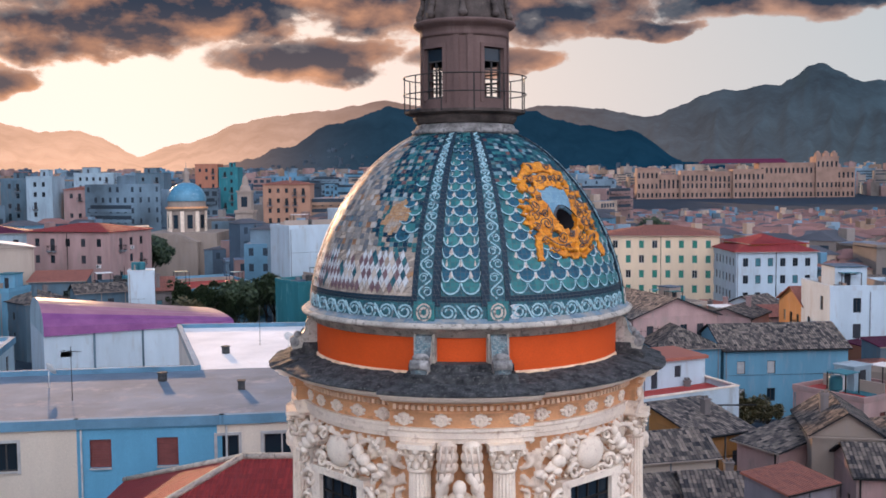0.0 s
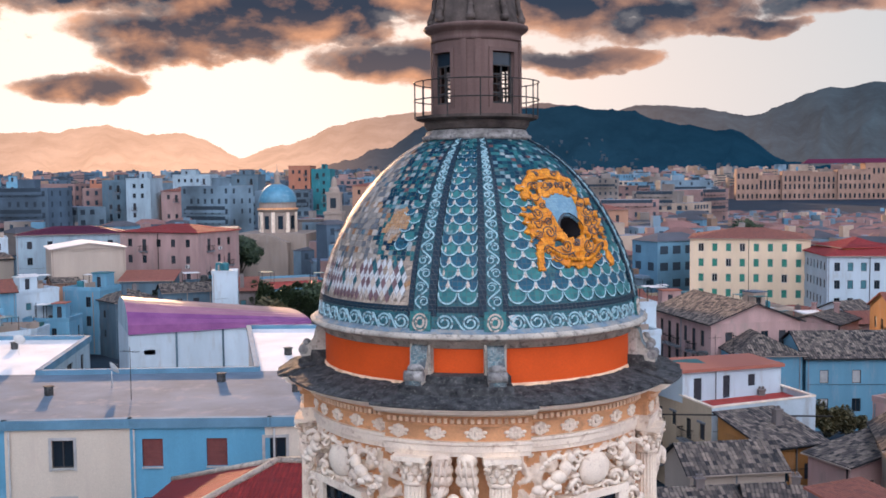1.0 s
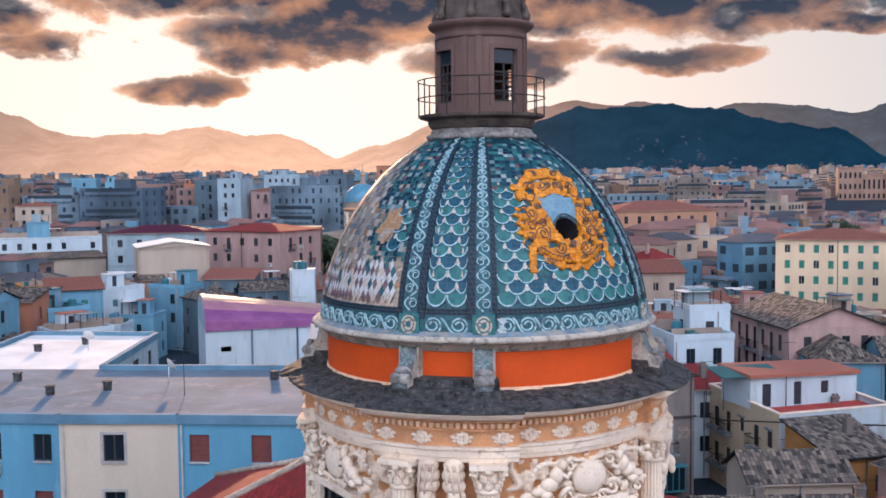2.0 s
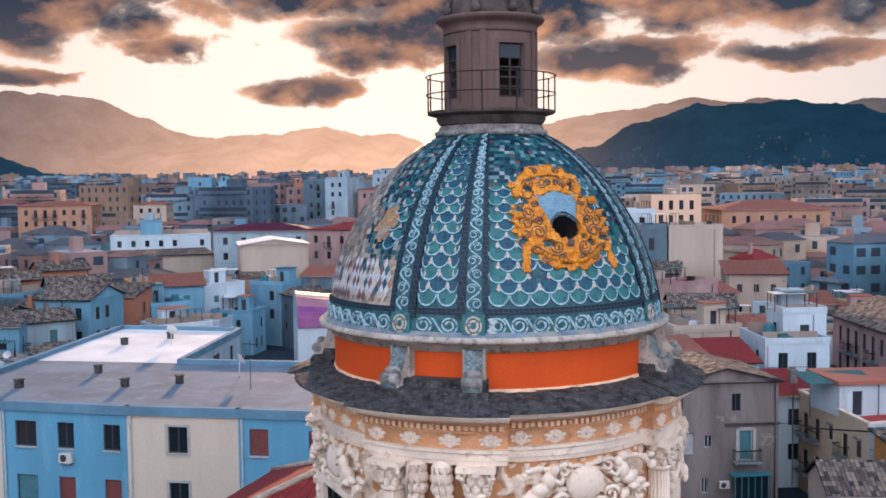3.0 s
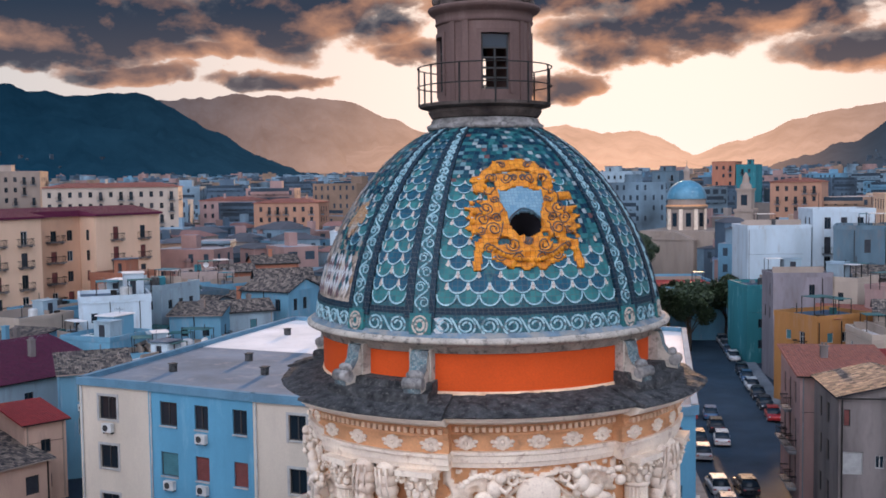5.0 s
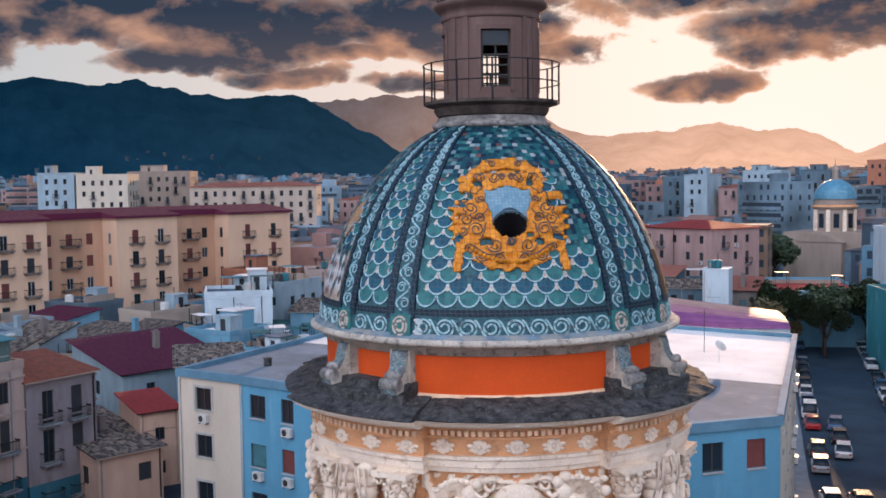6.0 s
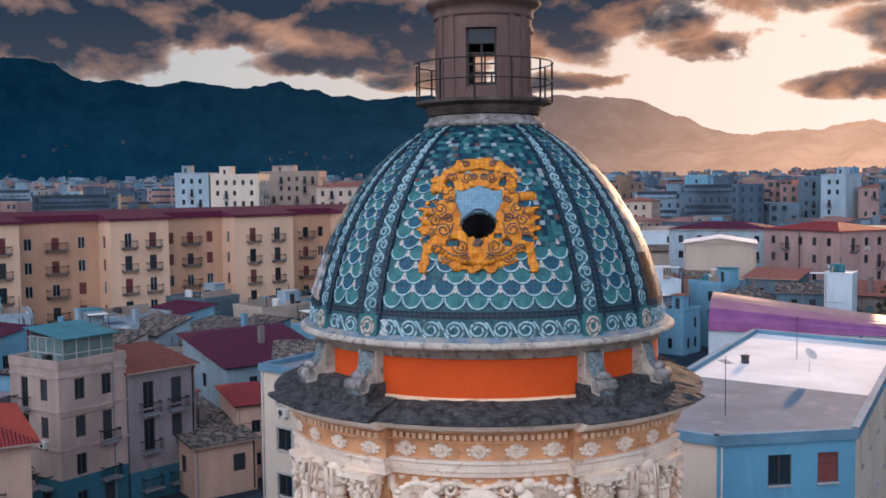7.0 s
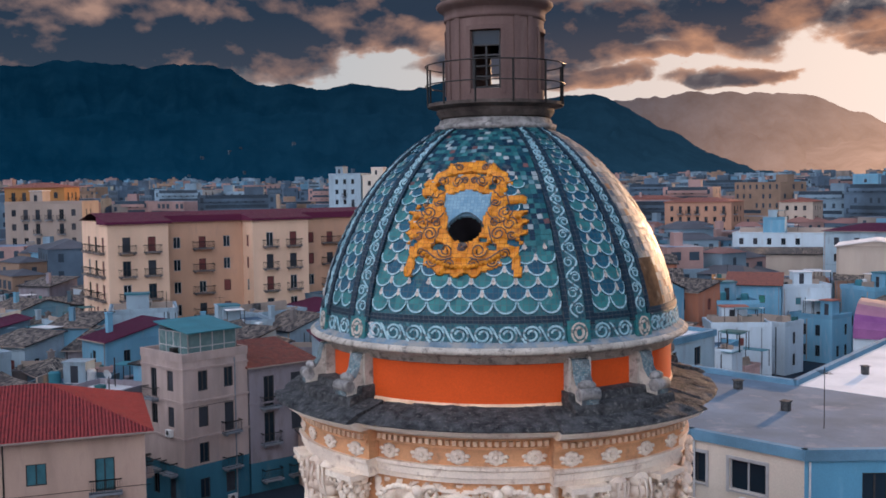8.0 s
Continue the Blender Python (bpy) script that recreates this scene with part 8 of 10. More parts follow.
def balcony_house():
    """The long peach apartment house: projecting bays with iron balconies between recessed bays, under a wine red roof."""
    top = empty("apartment_house", pose(-119, 19.5, 0, 0, 0, 90), "long peach apartment house with projecting bays and rows of iron balconies", "apartment house")
    H, L = 23.8, 82.0
    bays = [(3.4, 12.0), (25.0, 34.3), (45.8, 57.0), (67.5, 81.5)]
    # recessed stretches take the ochre with shade put into its colour
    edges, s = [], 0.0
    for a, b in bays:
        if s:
            edges.append((s, a, 3.8, "peach_shaded"))
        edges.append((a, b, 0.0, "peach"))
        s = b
    edges.append((s, L, 3.8, "peach_shaded"))
    rng = random.Random(11)

    def face(ox, oy, ux, uy, ln, mat, cols, door, w):
        holes = []
        turn = Matrix.Rotation(math.atan2(uy, ux), 4, "Z")
        for c in cols:
            for r in range(6):
                z = H - 4.3 - 3.35 * r
                h = 2.1 if door else 1.7
                if z < 0.4:
                    continue
                holes.append((c - w / 2, c + w / 2, z, z + h))
                st = rng.random()
                window_set(w, h, "frame_white" if st > 0.7 else "frame_dark", "shutter_red" if st < 0.3 else ("shutter_dark" if st < 0.55 else "glass"), "shut" if st < 0.55 else "glass", top, Matrix.Translation((ox + ux * c - uy * 0.14, oy + uy * c + ux * 0.14, z)) @ turn)
                if door:
                    add_balcony(w + 1.3, 0.9, "stone", "iron", top, Matrix.Translation((ox + ux * c, oy + uy * c, z - 0.02)) @ turn, "iron balcony on a stone slab")
        bm = bmesh.new()
        wall_face(bm, ox, oy, ux, uy, ln, 0, H, holes)
        part("wall", bm, M[mat], top)
    for a, b, back, mat in edges:
        ln = b - a
        if ln < 0.05:
            continue
        if mat == "peach":
            face(a, back, 1, 0, ln, mat, (ln * 0.3, ln * 0.72), True, 1.15)
            if a > 4:
                face(a, 3.8, 0, -1, 3.8, "peach", (1.8,), False, 0.8)
            else:
                face(a, 13.0, 0, -1, 13.0, "peach", (3.5, 7.0, 10.5), True, 1.1)
            face(b, 0, 0, 1, 3.8, "peach", (1.8,), False, 0.8)
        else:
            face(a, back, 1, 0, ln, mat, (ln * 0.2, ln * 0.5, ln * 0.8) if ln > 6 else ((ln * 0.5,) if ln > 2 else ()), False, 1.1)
            if ln > 6:
                for r in range(6):
                    add_balcony(3.2, 1.1, "stone", "iron", top, Matrix.Translation((a + ln * 0.5, back, H - 4.32 - 3.35 * r)), "wide iron balcony in a recessed bay")
    bm = bmesh.new()
    wall_face(bm, L, 3.8, 0, 1, 9.2, 0, H, [])
    wall_face(bm, L, 13.0, -1, 0, L - 3.4, 0, H, [])
    part("wall", bm, M["peach"], top)
    bm = bmesh.new()
    lay = bm.loops.layers.uv.verify()
    for a, b, back, mat in edges:
        if b - a < 0.05:
            continue
        y0 = back - 0.5
        o = 0.4 if mat == "peach" else -0.4
        zr = H + 1.2 * (y0 + 0.5) / 7.5
        pts = [(a - o, y0, zr), (b + o, y0, zr), (b + o, 7.0, H + 1.2), (a - o, 7.0, H + 1.2)]
        quad(bm, pts, 0, uv=[(p[0], p[1]) for p in pts])
        quad(bm, [(a - o, y0, H - 0.35), (b + o, y0, H - 0.35), (b + o, y0, zr), (a - o, y0, zr)], 0)
        for xx in (a - o, b + o):
            quad(bm, [(xx, y0, H - 0.35), (xx, 4, H - 0.35), (xx, 4, H + 0.72), (xx, y0, zr)], 0)
        quad(bm, [(a - o, y0, H - 0.35), (a - o, 4, H - 0.35), (b + o, 4, H - 0.35), (b + o, y0, H - 0.35)], 0)
    pts = [(L + 0.4, 13.4, H), (3.0, 13.4, H), (3.0, 7.0, H + 1.2), (L + 0.4, 7.0, H + 1.2)]
    quad(bm, pts, 0, uv=[(p[0], p[1]) for p in pts])
    part("roof", bm, M["tile_purple"], top, "shallow wine red roof with deep eaves")


balcony_house()


def roof_room():
    """A glazed room with a blue green sheet roof on the terrace of the pink house."""
    top = empty("roof_room", pose(-61.95, 13.14, 13.25, 0, 0, 102.4), "glazed roof room with a blue green sheet roof", "roof room")
    W, D, H = 5.0, 4.6, 2.3
    for x, y, ln, ang in ((0, 0, W, 0), (W, 0, D, 90), (0, D, D, -90)):
        m = pose(x, y, 0, 0, 0, ang)
        bm = bmesh.new()
        n = 4
        for k in range(n + 1):
            box(bm, ln * k / n - 0.05, -0.05, 0, ln * k / n + 0.05, 0.05, H, 0, m)
        for z in (0.0, 0.9, H - 0.1):
            box(bm, 0.05, -0.04, z, ln - 0.05, 0.04, z + 0.08, 0, m)
        part("frame", bm, M["frame_white"], top)
        bm = bmesh.new()
        box(bm, 0.05, -0.012, 0.08, ln - 0.05, 0.012, H - 0.1, 0, m)
        part("pane", bm, M["room_glass"], top)
    bm = bmesh.new()
    pts = [(-0.4, -0.5, H), (W + 0.4, -0.5, H), (W + 0.4, D + 0.4, H + 0.7), (-0.4, D + 0.4, H + 0.7)]
    for k in range(2):
        quad(bm, [(x, y, z - 0.08 * k) for x, y, z in (pts if k == 0 else pts[::-1])])
    for i in range(4):
        a, b = pts[i], pts[(i + 1) % 4]
        quad(bm, [b, a, (a[0], a[1], a[2] - 0.08), (b[0], b[1], b[2] - 0.08)])
    part("roof", bm, M["sheet_teal"], top)
    bm = bmesh.new()
    quad(bm, [(W, D, 0), (0, D, 0), (0, D, H + 0.6), (W, D, H + 0.6)])
    part("wall", bm, M["white"], top)


M["room_glass"] = glassy("dusty_room_glass", (0.10, 0.17, 0.17), 0.2)
roof_room()


def vault_shed():
    """The long white hall with a barrel roof of purple sheet."""
    a, b = Vector((-52.0, 95.5, 0)), Vector((-30.0, 107.0, 0))
    m = Matrix.Translation(a) @ Matrix.Rotation(math.atan2(b.y - a.y, b.x - a.x), 4, "Z")
    top = empty("market_hall", m, "white hall with a curved purple sheet roof", "hall")
    L, D = (b - a).length, 16.0
    bm = bmesh.new()
    for key in ((0, 0, 1, 0, L), (L, 0, 0, 1, D), (L, D, -1, 0, L), (0, D, 0, -1, D)):
        wall_face(bm, *key, 0, 8.5, [(2.0, 3.4, 5.6, 6.3)] if key[0] == 0 and key[1] == 0 else [])
    part("wall", bm, M["bright_white"], top)
    for k in range(1, 4):
        bm = bmesh.new()
        box(bm, L * k / 4 - 0.12, -0.15, 0, L * k / 4 + 0.12, -0.003, 8.5)
        part("pilaster", bm, M["grey"], top)
    bm = bmesh.new()
    n = 14
    rows = []
    for i in range(2):
        x, hh = (0.0, 4.2) if i == 0 else (L, 0.9)
        rows.append([(x, -0.3 + (D + 0.6) * 0.5 * (1 - math.cos(math.pi * k / n)), 8.5 + hh * math.sin(math.pi * k / n) ** 0.8) for k in range(n + 1)])
    for k in range(n):
        # strips go from purple at the front eaves through rose to peach
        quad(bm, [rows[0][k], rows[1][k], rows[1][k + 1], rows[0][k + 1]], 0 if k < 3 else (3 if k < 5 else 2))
    for r, flip in ((rows[0], False), (rows[1], True)):
        f = [bm.verts.new(p) for p in (r[::-1] if not flip else r)]
        bm.faces.new(f).material_index = 1
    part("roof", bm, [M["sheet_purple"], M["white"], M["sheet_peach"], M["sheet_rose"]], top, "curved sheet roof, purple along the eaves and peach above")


vault_shed()


def second_church():
    top = empty("domed_church", pose(-77, 270, 0), "stone church with a pale blue dome and a bell tower", "church")
    bm = bmesh.new()
    box(bm, -11, -10, 0, 11, 14, 13.5)
    box(bm, -6, -13, 0, 6, -10.1, 11.0)
    for p in ([(-6.4, -13.2, 11.0), (6.4, -13.2, 11.0), (0, -13.2, 13.6)], [(6.4, -9.0, 11.0), (-6.4, -9.0, 11.0), (0, -9.0, 13.6)]):
        quad(bm, p)
    quad(bm, [(-6.4, -13.2, 11.0), (0, -13.2, 13.6), (0, -9.0, 13.6), (-6.4, -9.0, 11.0)])
    quad(bm, [(0, -13.2, 13.6), (6.4, -13.2, 11.0), (6.4, -9.0, 11.0), (0, -9.0, 13.6)])
    part("wall", bm, M["beige"], top)
    bm = bmesh.new()
    lathe(bm, [(5.4, 13.4), (5.4, 19.6), (5.8, 19.8), (6.2, 20.4), (6.0, 20.8), (5.6, 20.8), (5.5, 22.6), (5.8, 22.7)], n=32)
    drum = part("drum", bm, M["beige"], top)
    bm = bmesh.new()
    lathe(bm, [(5.85, 20.42), (6.22, 20.44), (6.1, 20.8), (5.62, 20.82), (5.52, 21.4), (5.5, 21.3)], n=32)
    part("drum_cornice", bm, M["ochre"], drum, "ochre cornice")
    for k in range(8):
        a = radians(-90 + 22.5 + 45 * k)
        bm = bmesh.new()
        m = Matrix.Rotation(a + math.pi / 2, 4, "Z")
        box(bm, -0.75, -5.55, 14.6, 0.75, -5.3, 18.6, 0, m)
        part("drum_window", bm, M["glass"], drum)
        bm = bmesh.new()
        m = Matrix.Rotation(a + math.pi / 2 + radians(22.5), 4, "Z")
        box(bm, -0.5, -5.9, 13.6, 0.5, -5.3, 19.7, 0, m)
        part("pier", bm, M["lime_clean"], drum)
    bm = bmesh.new()
    lathe(bm, [(5.75 * math.cos(t), 22.6 + 5.6 * math.sin(t)) for t in (math.pi / 2 * k / 14 * 0.94 for k in range(15))], n=40)
    part("dome", bm, surface("blue_dome_tiles", (0.075, 0.25, 0.36), scale=0.5, var=0.12, rough=0.4, stain=(0.35, 0.5, 0.55)), top, "pale blue glazed dome", True)
    bm = bmesh.new()
    lathe(bm, [(1.2, 28.0), (1.2, 28.4), (0.85, 28.5), (0.85, 30.6), (1.1, 30.7), (0.8, 31.4), (0.2, 32.2), (0.08, 32.6), (0.06, 34.0), (0.0, 34.0)], n=14)
    part("lantern", bm, M["beige"], top)
    bm = bmesh.new()
    box(bm, 15.6, -6, 0, 20.8, -1, 19.0)
    box(bm, 15.3, -6.3, 19.0, 21.1, -0.7, 19.8)
    box(bm, 16.2, -5.4, 19.8, 20.2, -1.6, 25.0)
    box(bm, 15.9, -5.7, 25.0, 20.5, -1.3, 25.6)
    lathe_m = [(1.7, 25.6), (1.5, 26.6), (1.0, 27.2), (0.8, 29.0), (0.3, 30.0), (0.0, 30.2)]
    b2 = bmesh.new()
    lathe(b2, lathe_m, n=12)
    bmesh.ops.translate(b2, verts=b2.verts[:], vec=(18.2, -3.5, 0))
    tower = part("bell_tower", bm, M["beige"], top, "stone bell tower")
    part("spire", b2, M["beige"], tower)
    for z0, z1 in ((12.5, 16.5), (20.8, 23.8)):
        b3 = bmesh.new()
        box(b3, 17.3, -6.03 if z0 < 19 else -5.43, z0, 19.1, -5.9 if z0 < 19 else -5.3, z1)
        part("belfry_opening", b3, M["glass"], tower)


second_church()


def palace():
    """The long stone palace on the edge of the old town."""
    top = empty("palace", pose(197, 1004, 5, 0, 0, -3), "long weathered stone palace with rows of arched windows", "palace")
    blocks = [(0, 0, 22, 16, 34), (22, 4, 22, 14, 27), (44, 0, 28, 16, 31), (72, 2, 24, 18, 30), (96, -2, 32, 20, 32), (122, 0, 60, 20, 38), (178, -3, 22, 22, 44), (200, 2, 18, 18, 33)]
    for x, y, w, d, h in blocks:
        bm = bmesh.new()
        cols = int(w / 4.4)
        holes = []
        for c in range(cols):
            s = w / 2 + (c - (cols - 1) / 2) * 4.4
            for zz, hh in ((4, 4.5), (13, 5.0), (h - 10.5, 5.5)):
                holes.append((s - 0.95, s + 0.95, zz, zz + hh))
                share("window", window_mesh(1.9, hh, "frame_dark", "glass", "glass"), top, Matrix.Translation((x + s, y + 0.14, zz)))
        for key in ((x, y, 1, 0, w), (x + w, y, 0, 1, d), (x + w, y + d, -1, 0, w), (x, y + d, 0, -1, d)):
            wall_face(bm, *key, 0, h, holes if key[2] == 1 else [])
        box(bm, x - 0.4, y - 0.5, h - 1.2, x + w + 0.4, y - 0.005, h - 0.5)
        box(bm, x - 0.2, y - 0.3, 9.6, x + w + 0.2, y - 0.004, 10.1)
        f = quad(bm, [(x, y, h), (x + w, y, h), (x + w, y + d, h), (x, y + d, h)], 1)
        part("wing", bm, [M["palace"], M["tile_terracotta"]], top)
    bm = bmesh.new()
    lay = bm.loops.layers.uv.verify()
    for p in ([(64, 4, 38.2), (152, 4, 38.2), (148, 10, 42.5), (70, 10, 42.5)], [(152, 16, 38.2), (64, 16, 38.2), (70, 10, 42.5), (148, 10, 42.5)], [(152, 4, 38.2), (152, 16, 38.2), (148, 10, 42.5)], [(64, 16, 38.2), (64, 4, 38.2), (70, 10, 42.5)]):
        quad(bm, p)
    part("main_roof", bm, M["tile_purple"], top, "wine red ridge roof")
    bm = bmesh.new()
    for k in range(3):
        box(bm, 178.5 + 8 * k, 0, 44, 183.5 + 8 * k, 6, 47.5)
        ball(bm, (181 + 8 * k, 3, 48), 2.0, 1, 1, 0.9, 12, 8)
    part("turrets", bm, M["palace"], top)


M["palace"] = surface("palace_stone", (0.36, 0.225, 0.17), scale=0.12, fine=3.0, var=0.15, stain=(0.30, 0.2, 0.15), stain_scale=0.06)
palace()

# ---- the rest of the old town, filled house by house ----
KEEP_CLEAR = []


def clear_of(x, y, rad):
    for a, b in zip(STREET, STREET[1:]):
        ax, ay, bx, by = *a, *b
        t = max(0, min(1, ((x - ax) * (bx - ax) + (y - ay) * (by - ay)) / ((bx - ax) ** 2 + (by - ay) ** 2)))
        if math.hypot(x - ax - t * (bx - ax), y - ay - t * (by - ay)) < 8 + rad:
            return False
    return all(math.hypot(x - cx, y - cy) > cr + rad for cx, cy, cr in KEEP_CLEAR)


for ob in list(scene.objects):
    if ob.parent is None and ob.type == "EMPTY" and ob.name.split(".")[0] in ("house", "domed_church", "market_hall", "apartment_house"):
        xs = [ob.matrix_world @ Vector(c) for ch in ob.children if ch.name.startswith("wall") for c in ch.bound_box]
        if xs:
            x0, x1, y0, y1 = min(p.x for p in xs), max(p.x for p in xs), min(p.y for p in xs), max(p.y for p in xs)
            n = max(1, round((x1 - x0) / 12)), max(1, round((y1 - y0) / 12))
            for i in range(n[0]):
                for j in range(n[1]):
                    KEEP_CLEAR.append((x0 + (x1 - x0) * (i + 0.5) / n[0], y0 + (y1 - y0) * (j + 0.5) / n[1], max((x1 - x0) / n[0], (y1 - y0) / n[1]) * 0.55))
for x, y, r in ((-25, 30, 19), (-12, 45, 16), (-42, 40, 15), (-8, 30, 12), (0, 0, 20), (-10, 12, 14), (-42, 74, 14), (-38, 95, 13), (-36, 140, 9), (-30, 132, 8), (18, 60, 9), (23, 60, 7), (14, 62, 6), (20, 94, 9), (26, 95, 7), (-52, 10, 7), (-50, 20, 8), (-48, 28, 6), (-53, 34, 5), (-51, -2, 8), (-46, 13, 7), (-44, 8, 7), (-50, 14, 7), (-35, 72, 16), (-28, 84, 12), (24, 70, 12), (38, 68, 12), (46, 52, 10), (14, 66, 6), (36, 78, 8), (-52, 66, 9), (-47, 60, 7), (-60, 108, 7), (-60, 99, 9), (-46, 112, 8), (-42, 116, 7), (-50, 117, 6), (-66, 116, 7), (4, 60, 8), (14, 64, 8)):
    KEEP_CLEAR.append((x, y, r))

WALLS = ["white", "white", "bright_white", "beige", "pink", "pink", "grey", "cream_worn", "paleblue", "paleblue", "stone", "orange", "salmon", "warm_beige", "rose_grey"]
ROOFS = [("flat", "roof_grey"), ("flat", "roof_white"), ("gable", "tile_brown"), ("gable", "tile_terracotta"), ("hip", "tile_brown"), ("hip", "tile_terracotta"), ("shed", "tile_brown"), ("gable", "tile_brown"), ("shed", "tile_brown"), ("flat", "red_floor"), ("flat", "roof_grey"), ("shed", "tile_terracotta")]
COLOUR = {"white": "white", "beige": "beige", "pink": "faded pink", "grey": "grey", "cream": "cream", "paleblue": "pale blue", "stone": "bare stone", "peach": "peach", "orange": "orange", "salmon": "salmon red", "cream_worn": "worn cream", "warm_beige": "warm beige", "bright_white": "bright white", "rose_grey": "rose grey", "cream_house": "warm cream", "peach_house": "dusty peach"}
ROOFWORD = {"roof_grey": "a flat grey roof", "roof_white": "a pale flat roof", "tile_brown": "an old brown tiled roof", "tile_terracotta": "a terracotta tiled roof", "tile_purple": "a wine red roof", "red_floor": "a red terrace roof", "tile_red": "a bright red tiled roof", "sheet_teal": "a blue green sheet roof"}
SHEDWORD = dict(COLOUR, bright_white="bright white", rose_grey="rose grey")
SHEDROOF = dict(ROOFWORD, roof_green="a dark green sheet roof")
rng = random.Random(42)
made = 0
cell = 8.2
for iy in range(-4, 26):
    for ix in range(-27, 14):
        x, y = ix * cell + rng.uniform(-1.5, 1.5), iy * cell + rng.uniform(-1.5, 1.5)
        bearing = math.degrees(math.atan2(-(x - 10), y + 28))
        dist = math.hypot(x - 10, y + 28)
        if not -30 < bearing < 84 or not 58 < dist < 190 or not clear_of(x, y, 3.7):
            continue
        w, d = rng.uniform(5.2, 9.0), rng.uniform(5.2, 9.0)
        turn = radians(rng.choice((8, 8, -14, 30, 52)) + rng.uniform(-6, 6))
        h = rng.uniform(6, 9.5) if x > 8 else (rng.uniform(7.0, 11.5) if dist < 135 else rng.uniform(9, 14.5))
        if x < -60 and y < 60:
            h = rng.uniform(7.5, 12)
        if -80 < x < -52 and 50 < y < 128:
            h = rng.uniform(5.5, 9.0)
        wall = rng.choice(WALLS)
        roof, rmat = rng.choice(ROOFS)
        if x < -15:
            wall = rng.choice(("white", "paleblue", "bright_white", "grey", "white", "paleblue", "pink", "grey", "cream_worn", "salmon", "stone", "rose_grey"))
            roof, rmat = rng.choice((("flat", "roof_grey"), ("flat", "roof_grey"), ("flat", "roof_white"), ("gable", "tile_brown"), ("shed", "tile_brown"), ("hip", "tile_brown"), ("gable", "tile_brown"), ("shed", "tile_terracotta"), ("flat", "roof_grey")))
        if x < -55 and y < 75:
            wall = rng.choice(("white", "paleblue", "bright_white", "paleblue", "grey", "rose_grey", "white", "white"))
            roof, rmat = rng.choice((("flat", "roof_grey"), ("flat", "roof_white"), ("shed", "tile_brown"), ("gable", "tile_purple"), ("shed", "tile_brown"), ("hip", "tile_brown"), ("flat", "roof_grey"), ("shed", "tile_purple"), ("gable", "tile_brown")))
        if x > 0:
            wall = rng.choice(("warm_beige", "pink", "cream_house", "bright_white", "peach_house", "warm_beige", "pink", "white", "beige"))
            roof, rmat = rng.choice((("gable", "tile_terracotta"), ("hip", "tile_terracotta"), ("shed", "tile_terracotta"), ("gable", "tile_brown"), ("flat", "roof_white"), ("hip", "tile_red"), ("gable", "tile_terracotta")))
        c, s = math.cos(turn), math.sin(turn)
        p0 = (x - w / 2 * c + d / 2 * s, y - w / 2 * s - d / 2 * c)
        p1 = (p0[0] + w * c, p0[1] + w * s)
        house(p0, p1, d, h, wall, roof, rmat, f"{COLOUR[wall]} old town house with {ROOFWORD[rmat]}", group=G, win=(rng.choice((0.8, 0.95)), rng.choice((1.2, 1.7))), step=rng.uniform(2.2, 3.0), rows=2,
              frame_mat=rng.choice(("frame_dark", "frame_dark", "frame_white")), courses=(h - 0.45,) if rng.random() < 0.3 and roof == "flat" else (),
              faces="f" + ("l" if turn > radians(bearing) else "r"), skip=0.2 if dist < 150 else 0.35, shut=0.4, shutmat=rng.choice(("shutter_dark", "shutter_green", "shutter_red", "shutter_teal")),
              balcony=0.2 if dist < 150 else 0.0, rise=rng.uniform(0.9, 1.8), rng=random.Random(made), ac=0.1 if dist < 130 else 0, hut=0.4)
        made += 1


# lean-tos, sheds and back rooms squeezed between the houses
lean_rng = random.Random(88)
sheds = 0
for iy in range(-6, 34):
    for ix in range(-30, 14):
        x, y = (ix + 0.5) * 4.7 + lean_rng.uniform(-1.2, 1.2), (iy + 0.5) * 4.7 + lean_rng.uniform(-1.2, 1.2)
        bearing, dist = math.degrees(math.atan2(-(x - 10), y + 28)), math.hypot(x - 10, y + 28)
        if lean_rng.random() < 0.45 or not -28 < bearing < 84 or not 58 < dist < 150 or not clear_of(x, y, 1.4) or sheds >= 170:
            continue
        sheds += 1
        w, d, h = lean_rng.uniform(2.6, 4.6), lean_rng.uniform(2.6, 4.4), lean_rng.uniform(4.0, 9.5)
        turn = radians(lean_rng.choice((8, -14, 30, 52)) + lean_rng.uniform(-5, 5))
        wall = lean_rng.choice(("white", "beige", "pink", "grey", "paleblue", "stone", "bright_white", "rose_grey", "salmon"))
        roof, rmat = lean_rng.choice((("shed", "tile_brown"), ("shed", "tile_terracotta"), ("flat", "roof_grey"), ("shed", "roof_green"), ("gable", "tile_brown"), ("shed", "tile_purple"), ("flat", "red_floor")))
        c, s = math.cos(turn), math.sin(turn)
        p0 = (x - w / 2 * c + d / 2 * s, y - w / 2 * s - d / 2 * c)
        house(p0, (p0[0] + w * c, p0[1] + w * s), d, h, wall, roof, rmat, f"small {SHEDWORD[wall]} back building with {SHEDROOF[rmat]}", group="small back buildings", name="back_building", category="building", rows=1, win=(0.7, 1.1), step=1.9, margin=0.5,
              skip=0.3, faces="f", rise=0.5, parapet=0.35, rng=random.Random(sheds), over=0.2)


